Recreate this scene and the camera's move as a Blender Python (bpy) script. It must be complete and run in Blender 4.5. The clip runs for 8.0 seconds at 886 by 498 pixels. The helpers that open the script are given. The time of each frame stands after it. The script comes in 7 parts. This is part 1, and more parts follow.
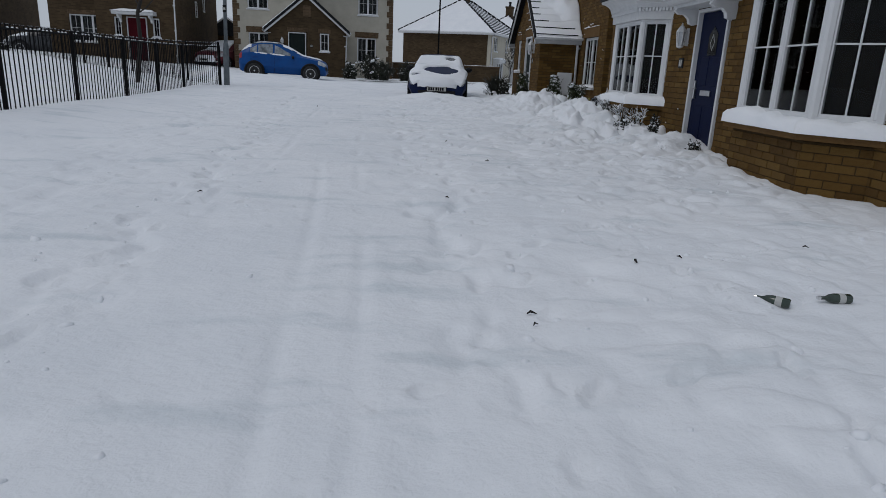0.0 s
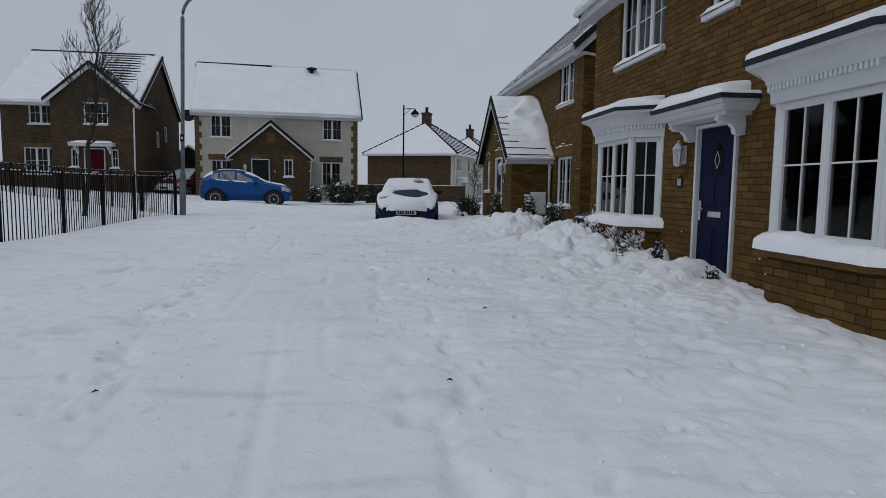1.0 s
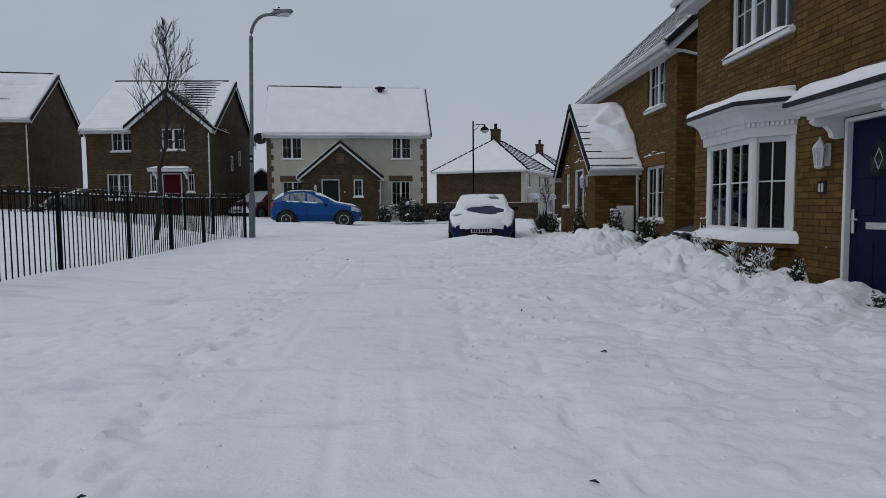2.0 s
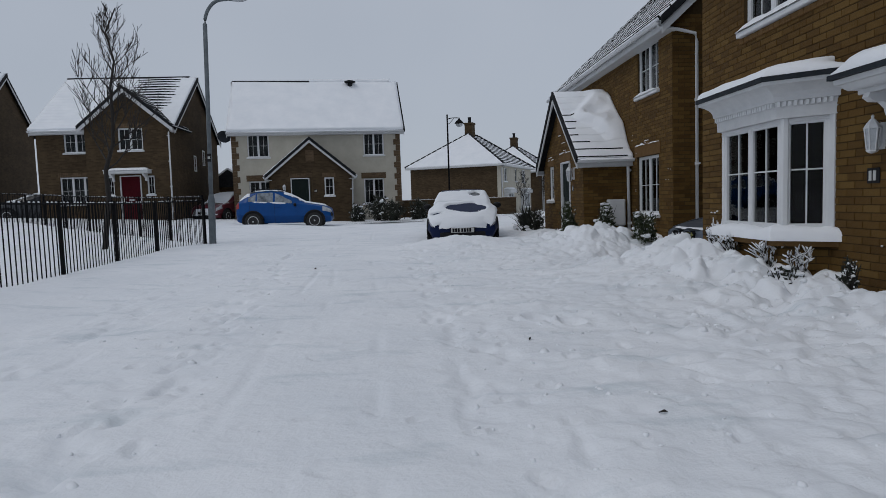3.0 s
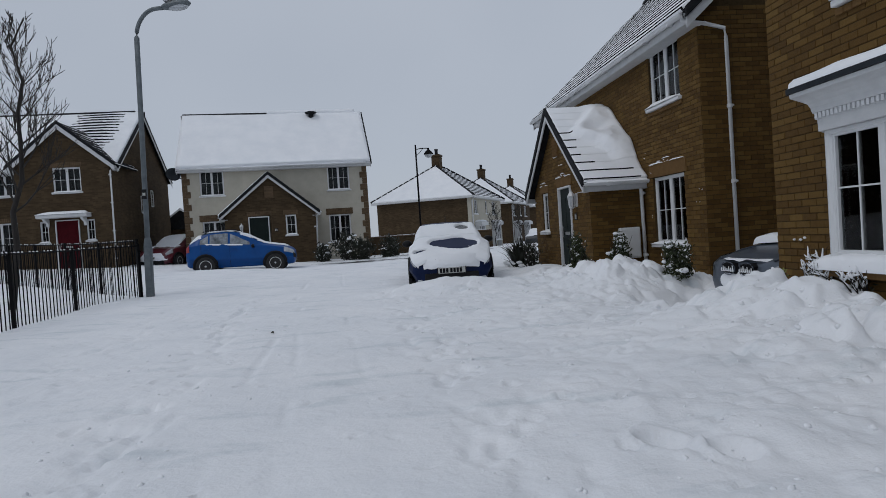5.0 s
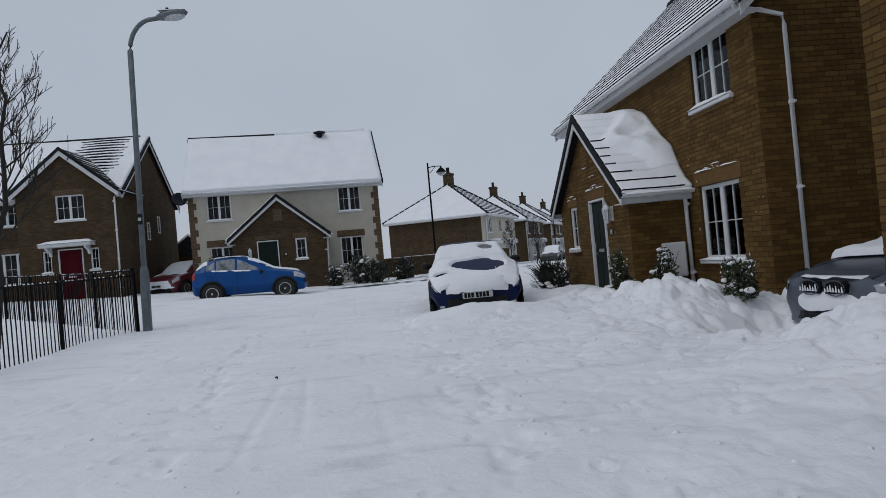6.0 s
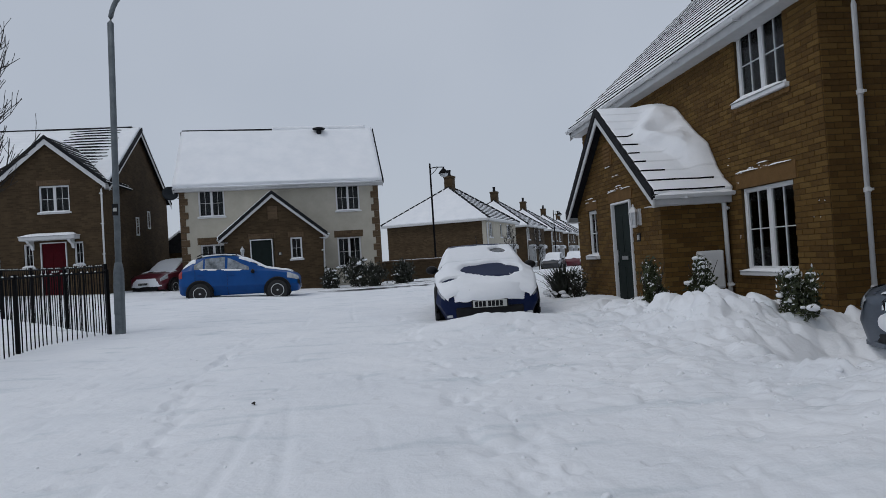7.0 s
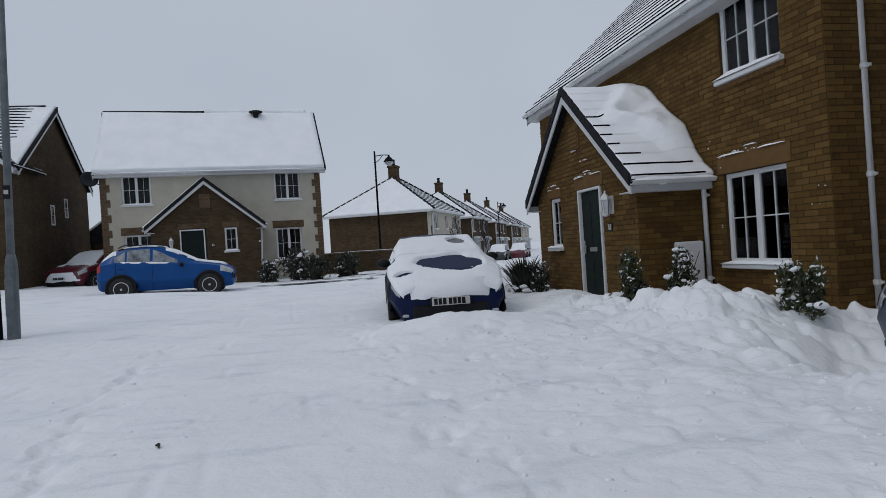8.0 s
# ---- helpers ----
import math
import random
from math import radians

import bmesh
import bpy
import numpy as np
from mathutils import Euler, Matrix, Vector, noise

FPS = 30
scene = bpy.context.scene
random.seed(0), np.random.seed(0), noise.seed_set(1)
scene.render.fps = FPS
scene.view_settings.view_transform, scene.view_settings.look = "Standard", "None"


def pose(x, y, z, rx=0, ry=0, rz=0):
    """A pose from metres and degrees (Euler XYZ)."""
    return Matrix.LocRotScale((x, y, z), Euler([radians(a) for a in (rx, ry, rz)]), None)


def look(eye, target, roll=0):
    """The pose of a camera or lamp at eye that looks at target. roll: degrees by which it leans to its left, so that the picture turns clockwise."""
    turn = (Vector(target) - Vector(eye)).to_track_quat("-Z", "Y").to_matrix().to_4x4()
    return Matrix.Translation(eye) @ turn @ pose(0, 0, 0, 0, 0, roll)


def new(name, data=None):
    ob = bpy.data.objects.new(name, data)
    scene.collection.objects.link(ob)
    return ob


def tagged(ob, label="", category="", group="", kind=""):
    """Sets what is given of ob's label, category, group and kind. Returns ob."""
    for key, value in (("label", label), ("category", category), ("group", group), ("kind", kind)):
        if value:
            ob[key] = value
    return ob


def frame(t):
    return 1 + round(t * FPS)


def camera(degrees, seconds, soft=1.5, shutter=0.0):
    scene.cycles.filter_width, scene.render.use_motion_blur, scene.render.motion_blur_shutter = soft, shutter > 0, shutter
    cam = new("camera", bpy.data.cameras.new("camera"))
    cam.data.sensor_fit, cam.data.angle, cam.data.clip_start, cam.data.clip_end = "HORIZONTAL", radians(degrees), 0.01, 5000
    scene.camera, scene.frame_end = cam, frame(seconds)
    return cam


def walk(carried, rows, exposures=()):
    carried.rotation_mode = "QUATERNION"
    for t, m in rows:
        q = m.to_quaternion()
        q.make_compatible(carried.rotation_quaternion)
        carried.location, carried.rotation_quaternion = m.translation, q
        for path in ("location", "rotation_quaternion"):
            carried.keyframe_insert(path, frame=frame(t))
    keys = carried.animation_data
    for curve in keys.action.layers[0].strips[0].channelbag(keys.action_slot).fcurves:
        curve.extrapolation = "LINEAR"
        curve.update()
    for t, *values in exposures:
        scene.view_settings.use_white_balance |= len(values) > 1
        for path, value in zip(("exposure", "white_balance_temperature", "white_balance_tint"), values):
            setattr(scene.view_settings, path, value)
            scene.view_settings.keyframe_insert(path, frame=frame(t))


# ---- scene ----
cam = camera(69.7, 8.0, soft=0.7)
PATH = [
    (0, (0.587, -3.889, 1.67), (0.692, -1.967, 1.124), 2.6),
    (0.2, (0.558, -3.655, 1.686), (0.694, -1.771, 1.028), 0.4),
    (0.5, (0.535, -3.271, 1.686), (0.66, -1.339, 1.187), -3.6),
    (0.7, (0.518, -2.961, 1.754), (0.622, -0.993, 1.412), -2.8),
    (1, (0.47, -2.566, 1.772), (0.672, -0.586, 1.581), 0.8),
    (1.2, (0.449, -2.347, 1.783), (0.647, -0.363, 1.624), -0.7),
    (1.5, (0.412, -2.029, 1.759), (0.67, -0.047, 1.704), -5.8),
    (1.7, (0.406, -1.797, 1.777), (0.558, 0.194, 1.659), -5.2),
    (2, (0.34, -1.471, 1.73), (0.328, 0.524, 1.595), -0.5),
    (2.2, (0.325, -1.225, 1.741), (0.429, 0.764, 1.554), -1.1),
    (3.3, (0.243, 0.131, 1.799), (0.285, 2.127, 1.695), -2.5),
    (3.5, (0.228, 0.377, 1.81), (0.333, 2.373, 1.73), -5.1),
    (4, (0.142, 0.924, 1.839), (0.159, 2.923, 1.76), -4.1),
    (4.2, (0.143, 1.237, 1.812), (0.062, 3.234, 1.737), -2.5),
    (4.5, (0.078, 1.575, 1.813), (0.224, 3.569, 1.749), -2.6),
    (4.7, (0.018, 1.763, 1.815), (0.199, 3.754, 1.768), -3.9),
    (5.8, (-0.09, 3.127, 1.814), (0.08, 5.119, 1.765), -3.4),
    (6, (-0.14, 3.317, 1.854), (0.009, 5.311, 1.871), -5.2),
    (6.2, (-0.189, 3.568, 1.801), (-0.226, 5.567, 1.798), -0.9),
    (6.5, (-0.164, 3.967, 1.837), (0.056, 5.95, 1.694), 0.8),
    (6.7, (-0.204, 4.213, 1.852), (0.025, 6.196, 1.724), -0.8),
    (7, (-0.247, 4.518, 1.84), (-0.087, 6.511, 1.871), -3.7),
    (7.2, (-0.288, 4.73, 1.872), (-0.191, 6.727, 1.919), -4.1),
    (7.5, (-0.309, 5.109, 1.817), (-0.296, 7.109, 1.81), -0.4),
    (7.8, (-0.323, 5.483, 1.849), (-0.049, 7.464, 1.812), -2.6),
    (8, (-0.328, 5.703, 1.846), (0.011, 7.674, 1.84), -3.7),
]
walk(cam, [(t, look(eye, target, roll)) for t, eye, target, roll in PATH],
     [(0.0, -0.1), (2.2, -0.07), (4.0, -0.02), (6.0, 0.04), (8.0, 0.11)])

# ---------------------------------------------------------------- daylight
world = bpy.data.worlds.new("overcast_sky")
scene.world = world
world.use_nodes = True
wn, wl = world.node_tree.nodes, world.node_tree.links
sky = wn.new("ShaderNodeTexSky")
sky.sky_type, sky.sun_disc = "NISHITA", False
sky.sun_elevation, sky.sun_rotation = radians(54), radians(-115)
cloud_noise = wn.new("ShaderNodeTexNoise")
cloud_noise.inputs["Scale"].default_value, cloud_noise.inputs["Detail"].default_value = 1.6, 4
cloud_ramp = wn.new("ShaderNodeValToRGB")
cloud_ramp.color_ramp.elements[0].color = (3.32, 3.69, 4.31, 1)
cloud_ramp.color_ramp.elements[1].color = (3.78, 4.14, 4.75, 1)
cloud_ramp.color_ramp.elements[0].position, cloud_ramp.color_ramp.elements[1].position = 0.3, 0.7
cloud_mix = wn.new("ShaderNodeMix")
cloud_mix.data_type = "RGBA"
cloud_mix.inputs["Factor"].default_value = 0.93
wl.new(cloud_noise.outputs["Fac"], cloud_ramp.inputs["Fac"])
wl.new(sky.outputs["Color"], cloud_mix.inputs["A"])
wl.new(cloud_ramp.outputs["Color"], cloud_mix.inputs["B"])
wl.new(cloud_mix.outputs["Result"], wn["Background"].inputs["Color"])
wn["Background"].inputs["Strength"].default_value = 0.115

sun_data = bpy.data.lights.new("sun", "SUN")
sun_data.energy, sun_data.angle, sun_data.color = 0.5, radians(25), (1.0, 0.97, 0.93)
new("sun", sun_data).matrix_world = look((-27, -15, 42), (0, 0, 0))


# ---------------------------------------------------------------- materials
def material(name, c1, c2, scale=4.0, rough=0.7, bump=0.0, bump_scale=40.0, metal=0.0, detail=6, spec=0.5, stretch=None):
    """Two-tone procedural surface: broad noise between c1 and c2, fine grain, bump."""
    m = bpy.data.materials.new(name)
    m.use_nodes = True
    n, l = m.node_tree.nodes, m.node_tree.links
    b = n["Principled BSDF"]
    b.inputs["Roughness"].default_value, b.inputs["Metallic"].default_value = rough, metal
    b.inputs["Specular IOR Level"].default_value = spec
    co = n.new("ShaderNodeTexCoord")
    mp = n.new("ShaderNodeMapping")
    if stretch:
        mp.inputs["Scale"].default_value = stretch
    l.new(co.outputs["Object"], mp.inputs["Vector"])
    t = n.new("ShaderNodeTexNoise")
    t.inputs["Scale"].default_value, t.inputs["Detail"].default_value = scale, detail
    t.inputs["Roughness"].default_value = 0.65
    l.new(mp.outputs["Vector"], t.inputs["Vector"])
    r = n.new("ShaderNodeValToRGB")
    r.color_ramp.elements[0].position, r.color_ramp.elements[1].position = 0.32, 0.68
    r.color_ramp.elements[0].color, r.color_ramp.elements[1].color = (*c1, 1), (*c2, 1)
    l.new(t.outputs["Fac"], r.inputs["Fac"])
    l.new(r.outputs["Color"], b.inputs["Base Color"])
    if bump:
        g = n.new("ShaderNodeTexNoise")
        g.inputs["Scale"].default_value, g.inputs["Detail"].default_value = bump_scale, 5
        l.new(mp.outputs["Vector"], g.inputs["Vector"])
        u = n.new("ShaderNodeBump")
        u.inputs["Strength"].default_value, u.inputs["Distance"].default_value = bump, 0.02
        l.new(g.outputs["Fac"], u.inputs["Height"])
        l.new(u.outputs["Normal"], b.inputs["Normal"])
    return m


def brick_piece_material(name, source, out, c1, c2, c3):
    """Fired clay; each piece takes its own tone from a random number."""
    m = material(name, c1, c2, 9, 0.9, 0.5, 90, spec=0.25)
    n, l = m.node_tree.nodes, m.node_tree.links
    b = n["Principled BSDF"]
    base = b.inputs["Base Color"].links[0].from_socket
    rnd = n.new(source)
    ramp = n.new("ShaderNodeValToRGB")
    ramp.color_ramp.elements[0].color, ramp.color_ramp.elements[1].color = (*c1, 1), (*c3, 1)
    mid = ramp.color_ramp.elements.new(0.55)
    mid.color = (*c2, 1)
    l.new(rnd.outputs[out], ramp.inputs["Fac"])
    mix = n.new("ShaderNodeMix")
    mix.data_type = "RGBA"
    mix.inputs["Factor"].default_value = 0.62
    l.new(base, mix.inputs["A"])
    l.new(ramp.outputs["Color"], mix.inputs["B"])
    l.new(mix.outputs["Result"], b.inputs["Base Color"])
    return m


def far_brick_material(name, c1, c2, mortar):
    """Brickwork for walls that stay far off: 225 x 75 mm stretcher bond along x+y and z."""
    m = material(name, c1, c2, 1.2, 0.92, 0.25, 60, spec=0.2)
    n, l = m.node_tree.nodes, m.node_tree.links
    b = n["Principled BSDF"]
    base = b.inputs["Base Color"].links[0].from_socket
    co = n.new("ShaderNodeTexCoord")
    sep, com, add = n.new("ShaderNodeSeparateXYZ"), n.new("ShaderNodeCombineXYZ"), n.new("ShaderNodeMath")
    l.new(co.outputs["Object"], sep.inputs[0])
    l.new(sep.outputs["X"], add.inputs[0])
    l.new(sep.outputs["Y"], add.inputs[1])
    l.new(add.outputs[0], com.inputs["X"])
    l.new(sep.outputs["Z"], com.inputs["Y"])
    t = n.new("ShaderNodeTexBrick")
    t.inputs["Scale"].default_value = 1.0
    t.inputs["Brick Width"].default_value, t.inputs["Row Height"].default_value = 0.225, 0.075
    t.inputs["Mortar Size"].default_value, t.inputs["Bias"].default_value = 0.006, -0.1
    t.inputs["Color1"].default_value, t.inputs["Color2"].default_value = (0.75, 0.72, 0.7, 1), (1.2, 1.15, 1.1, 1)
    t.inputs["Mortar"].default_value = (mortar, mortar, mortar, 1)
    l.new(com.outputs[0], t.inputs["Vector"])
    mul = n.new("ShaderNodeMix")
    mul.data_type, mul.blend_type = "RGBA", "MULTIPLY"
    mul.inputs["Factor"].default_value = 1.0
    l.new(base, mul.inputs["A"])
    l.new(t.outputs["Color"], mul.inputs["B"])
    l.new(mul.outputs["Result"], b.inputs["Base Color"])
    return m


def glass_material(name, tint, gloss_rough=0.02):
    m = bpy.data.materials.new(name)
    m.use_nodes = True
    n, l = m.node_tree.nodes, m.node_tree.links
    n.remove(n["Principled BSDF"])
    tr, gl, mx, fr = n.new("ShaderNodeBsdfTransparent"), n.new("ShaderNodeBsdfGlossy"), n.new("ShaderNodeMixShader"), n.new("ShaderNodeFresnel")
    tr.inputs["Color"].default_value = (*tint, 1)
    gl.inputs["Roughness"].default_value = gloss_rough
    fr.inputs["IOR"].default_value = 1.3
    l.new(fr.outputs[0], mx.inputs[0])
    l.new(tr.outputs[0], mx.inputs[1])
    l.new(gl.outputs[0], mx.inputs[2])
    l.new(mx.outputs[0], n["Material Output"].inputs["Surface"])
    return m


def trodden_snow(name):
    """Snow underfoot: granular crust, wind ripples, greyer compacted patches."""
    m = material(name, (0.79, 0.81, 0.84), (0.88, 0.89, 0.91), 0.9, 0.8, spec=0.15)
    n, l = m.node_tree.nodes, m.node_tree.links
    b = n["Principled BSDF"]
    base = b.inputs["Base Color"].links[0].from_socket
    co = n.new("ShaderNodeTexCoord")
    flat = n.new("ShaderNodeMapping")
    flat.inputs["Scale"].default_value = (0.8, 2.2, 1.0)
    l.new(co.outputs["Object"], flat.inputs["Vector"])
    patch = n.new("ShaderNodeTexNoise")
    patch.inputs["Scale"].default_value, patch.inputs["Detail"].default_value, patch.inputs["Roughness"].default_value = 1.3, 7, 0.6
    l.new(flat.outputs["Vector"], patch.inputs["Vector"])
    ramp = n.new("ShaderNodeValToRGB")
    ramp.color_ramp.elements[0].position, ramp.color_ramp.elements[1].position = 0.56, 0.7
    ramp.color_ramp.elements[0].color, ramp.color_ramp.elements[1].color = (1, 1, 1, 1), (0.82, 0.85, 0.86, 1)
    l.new(patch.outputs["Fac"], ramp.inputs["Fac"])
    mul = n.new("ShaderNodeMix")
    mul.data_type, mul.blend_type = "RGBA", "MULTIPLY"
    mul.inputs["Factor"].default_value = 1.0
    l.new(base, mul.inputs["A"])
    l.new(ramp.outputs["Color"], mul.inputs["B"])
    l.new(mul.outputs["Result"], b.inputs["Base Color"])
    last = None
    for scale, detail, strength, distance in ((4.5, 8, 0.5, 0.05), (38.0, 4, 0.35, 0.012)):
        t = n.new("ShaderNodeTexNoise")
        t.inputs["Scale"].default_value, t.inputs["Detail"].default_value, t.inputs["Roughness"].default_value = scale, detail, 0.62
        l.new(co.outputs["Object"], t.inputs["Vector"])
        u = n.new("ShaderNodeBump")
        u.inputs["Strength"].default_value, u.inputs["Distance"].default_value = strength, distance
        l.new(t.outputs["Fac"], u.inputs["Height"])
        if last:
            l.new(last.outputs["Normal"], u.inputs["Normal"])
        last = u
    l.new(last.outputs["Normal"], b.inputs["Normal"])
    return m


BUFF1, BUFF2, BUFF3 = (0.07, 0.036, 0.0085), (0.118, 0.064, 0.0155), (0.165, 0.098, 0.027)
M = {
    "snow": material("snow", (0.80, 0.82, 0.85), (0.88, 0.89, 0.91), 1.3, 0.75, 0.35, 28, spec=0.2),
    "snow_ground": trodden_snow("trodden_snow"),
    "brick": brick_piece_material("buff_brick", "ShaderNodeObjectInfo", "Random", BUFF1, BUFF2, BUFF3),
    "bricks": brick_piece_material("buff_brick_field", "ShaderNodeNewGeometry", "Random Per Island", BUFF1, BUFF2, BUFF3),
    "mortar": material("mortar", (0.05, 0.032, 0.014), (0.075, 0.05, 0.024), 20, 0.95, 0.4, 120, spec=0.1),
    "lintel": material("orange_lintel_brick", (0.12, 0.066, 0.024), (0.155, 0.088, 0.034), 7, 0.9, 0.4, 60, spec=0.2),
    "far_brick": far_brick_material("brown_brickwork", (0.049, 0.034, 0.019), (0.076, 0.053, 0.030), 1.05),
    "side_brick": far_brick_material("side_brickwork", (0.062, 0.036, 0.015), (0.094, 0.056, 0.024), 0.85),
    "render": material("cream_render", (0.39, 0.365, 0.305), (0.47, 0.44, 0.37), 1.5, 0.95, 0.35, 80, spec=0.15),
    "quoin": far_brick_material("quoin_brick", (0.09, 0.062, 0.038), (0.125, 0.088, 0.055), 1.05),
    "white": material("white_upvc", (0.6, 0.61, 0.62), (0.66, 0.67, 0.68), 3, 0.4, spec=0.5),
    "paint": material("white_painted_timber", (0.5, 0.51, 0.52), (0.58, 0.585, 0.59), 6, 0.55, 0.1, 30),
    "tile": material("dark_roof_tile", (0.009, 0.0095, 0.011), (0.022, 0.023, 0.026), 8, 0.85, 0.4, 40, spec=0.15),
    "lead": material("lead_flashing", (0.012, 0.016, 0.02), (0.022, 0.027, 0.033), 5, 0.7, 0.2, 20, spec=0.2),
    "glass": glass_material("window_glass", (0.42, 0.44, 0.45)),
    # near-black: the dimness of unlit rooms is put into this colour
    "interior": material("unlit_room_plaster", (0.03, 0.028, 0.026), (0.055, 0.05, 0.046), 2, 0.9),
    "curtain": material("net_curtain", (0.42, 0.42, 0.42), (0.62, 0.62, 0.61), 9, 0.9, stretch=(1, 1, 0.05)),
    "blue_door": material("blue_door_paint", (0.001, 0.004, 0.025), (0.0015, 0.006, 0.034), 5, 0.55, 0.05, 30, spec=0.12),
    "green_door": material("dark_green_door_paint", (0.003, 0.008, 0.007), (0.005, 0.012, 0.010), 5, 0.6, spec=0.2),
    "red_door": material("red_door_paint", (0.045, 0.0015, 0.004), (0.065, 0.002, 0.006), 5, 0.7, spec=0.12),
    "chrome": material("satin_chrome", (0.6, 0.6, 0.6), (0.75, 0.75, 0.75), 5, 0.3, metal=1.0),
    "black": material("black_plastic", (0.005, 0.005, 0.006), (0.011, 0.011, 0.012), 9, 0.5, spec=0.2),
    "black_iron": material("black_painted_steel", (0.003, 0.003, 0.0035), (0.007, 0.007, 0.008), 12, 0.75, 0.15, 60, spec=0.1),
    "rubber": material("tyre_rubber", (0.012, 0.012, 0.012), (0.022, 0.022, 0.022), 14, 0.85),
    "alloy": material("alloy_wheel", (0.45, 0.46, 0.47), (0.6, 0.61, 0.62), 8, 0.45, metal=0.3),
    "pole": material("galvanised_steel", (0.09, 0.107, 0.118), (0.15, 0.17, 0.182), 7, 0.5, 0.1, 40, metal=0.35),
    "bark": material("dark_bark", (0.013, 0.011, 0.010), (0.03, 0.025, 0.021), 18, 0.9, 0.6, 50, stretch=(1, 1, 0.3)),
    "leaf": material("evergreen_leaf", (0.012, 0.022, 0.008), (0.055, 0.066, 0.02), 9, 0.55),
    "leaf_dark": material("dark_shrub_leaf", (0.010, 0.014, 0.009), (0.03, 0.034, 0.02), 9, 0.6),
    "leaf_yellow": material("yellow_green_leaf", (0.12, 0.13, 0.03), (0.25, 0.24, 0.05), 12, 0.6),
    "car_blue": material("bright_blue_car_paint", (0.0005, 0.05, 0.2), (0.001, 0.062, 0.24), 3, 0.3, spec=0.25),
    "car_navy": material("navy_car_paint", (0.003, 0.009, 0.04), (0.005, 0.013, 0.055), 3, 0.5, spec=0.15),
    "car_slate": material("slate_grey_car_paint", (0.075, 0.09, 0.115), (0.11, 0.13, 0.16), 3, 0.35, metal=0.3, spec=0.5),
    "car_red": material("dark_red_car_paint", (0.09, 0.012, 0.02), (0.12, 0.016, 0.026), 3, 0.3, spec=0.6),
    "car_dark": material("dark_grey_car_paint", (0.02, 0.022, 0.026), (0.03, 0.033, 0.038), 3, 0.3, spec=0.6),
    "car_glass": material("dark_car_glass", (0.012, 0.014, 0.016), (0.02, 0.023, 0.026), 4, 0.06, spec=0.4),
    "misted_glass": material("snow_misted_car_glass", (0.05, 0.06, 0.068), (0.3, 0.33, 0.36), 5, 0.35, spec=0.4, detail=8),
    "lamp_lens": material("headlamp_lens", (0.3, 0.32, 0.34), (0.5, 0.52, 0.54), 14, 0.12, spec=0.8),
    "plate": material("white_number_plate", (0.42, 0.42, 0.4), (0.52, 0.52, 0.5), 6, 0.5, spec=0.2),
    "wet_road": material("wet_asphalt", (0.03, 0.032, 0.035), (0.055, 0.057, 0.06), 6, 0.4, 0.4, 60),
    "stone": material("brown_garden_wall", (0.1, 0.065, 0.042), (0.15, 0.1, 0.066), 3, 0.9, 0.4, 50),
    "green_glass": material("bottle_glass", (0.015, 0.03, 0.02), (0.04, 0.06, 0.045), 9, 0.12, spec=0.7),
    "rubber_red": material("red_plastic", (0.25, 0.02, 0.02), (0.35, 0.03, 0.03), 6, 0.4),
    "wood": material("brown_fence_board", (0.06, 0.04, 0.028), (0.11, 0.075, 0.05), 6, 0.85, 0.4, 40, stretch=(1, 1, 0.1)),
}


# ---------------------------------------------------------------- mesh helpers
def mesh_of(bm, name, mat, smooth=False):
    me = bpy.data.meshes.new(name)
    bm.normal_update()
    bm.to_mesh(me)
    bm.free()
    me.materials.append(mat)
    if smooth:
        me.polygons.foreach_set("use_smooth", [True] * len(me.polygons))
    return me


def part(name, bm, mat, parent=None, label="", smooth=False, m=None, kind=""):
    """Link a bmesh as one mesh object under a thing or a part."""
    ob = new(name, mesh_of(bm, name, mat, smooth))
    if parent:
        ob.parent = parent
    if m:
        ob.matrix_basis = m
    if label or kind:
        tagged(ob, label, kind=kind)
    return ob


def thing(name, label, category, m=None, group="", kind=""):
    ob = new(name)
    ob.empty_display_size = 0.2
    if m:
        ob.matrix_basis = m
    return tagged(ob, label, category, group, kind)


def from_arrays(name, verts, faces, mat, parent=None, smooth=False, label="", kind="", m=None):
    me = bpy.data.meshes.new(name)
    me.from_pydata([tuple(map(float, v)) for v in verts], [], faces)
    me.materials.append(mat)
    if smooth:
        me.polygons.foreach_set("use_smooth", [True] * len(me.polygons))
    me.update()
    ob = new(name, me)
    if parent:
        ob.parent = parent
    if m:
        ob.matrix_basis = m
    if label or kind:
        tagged(ob, label, kind=kind)
    return ob


def box(bm, x0, x1, y0, y1, z0, z1, bevel=0.0, m=None):
    r = bmesh.ops.create_cube(bm, size=1.0)
    vs = r["verts"]
    t = Matrix.Translation(((x0 + x1) / 2, (y0 + y1) / 2, (z0 + z1) / 2)) @ Matrix.Diagonal((x1 - x0, y1 - y0, z1 - z0, 1))
    bmesh.ops.transform(bm, matrix=(m @ t) if m else t, verts=vs)
    if bevel:
        es = list({e for v in vs for e in v.link_edges})
        bmesh.ops.bevel(bm, geom=es, offset=bevel, segments=1, affect="EDGES")
    return bm


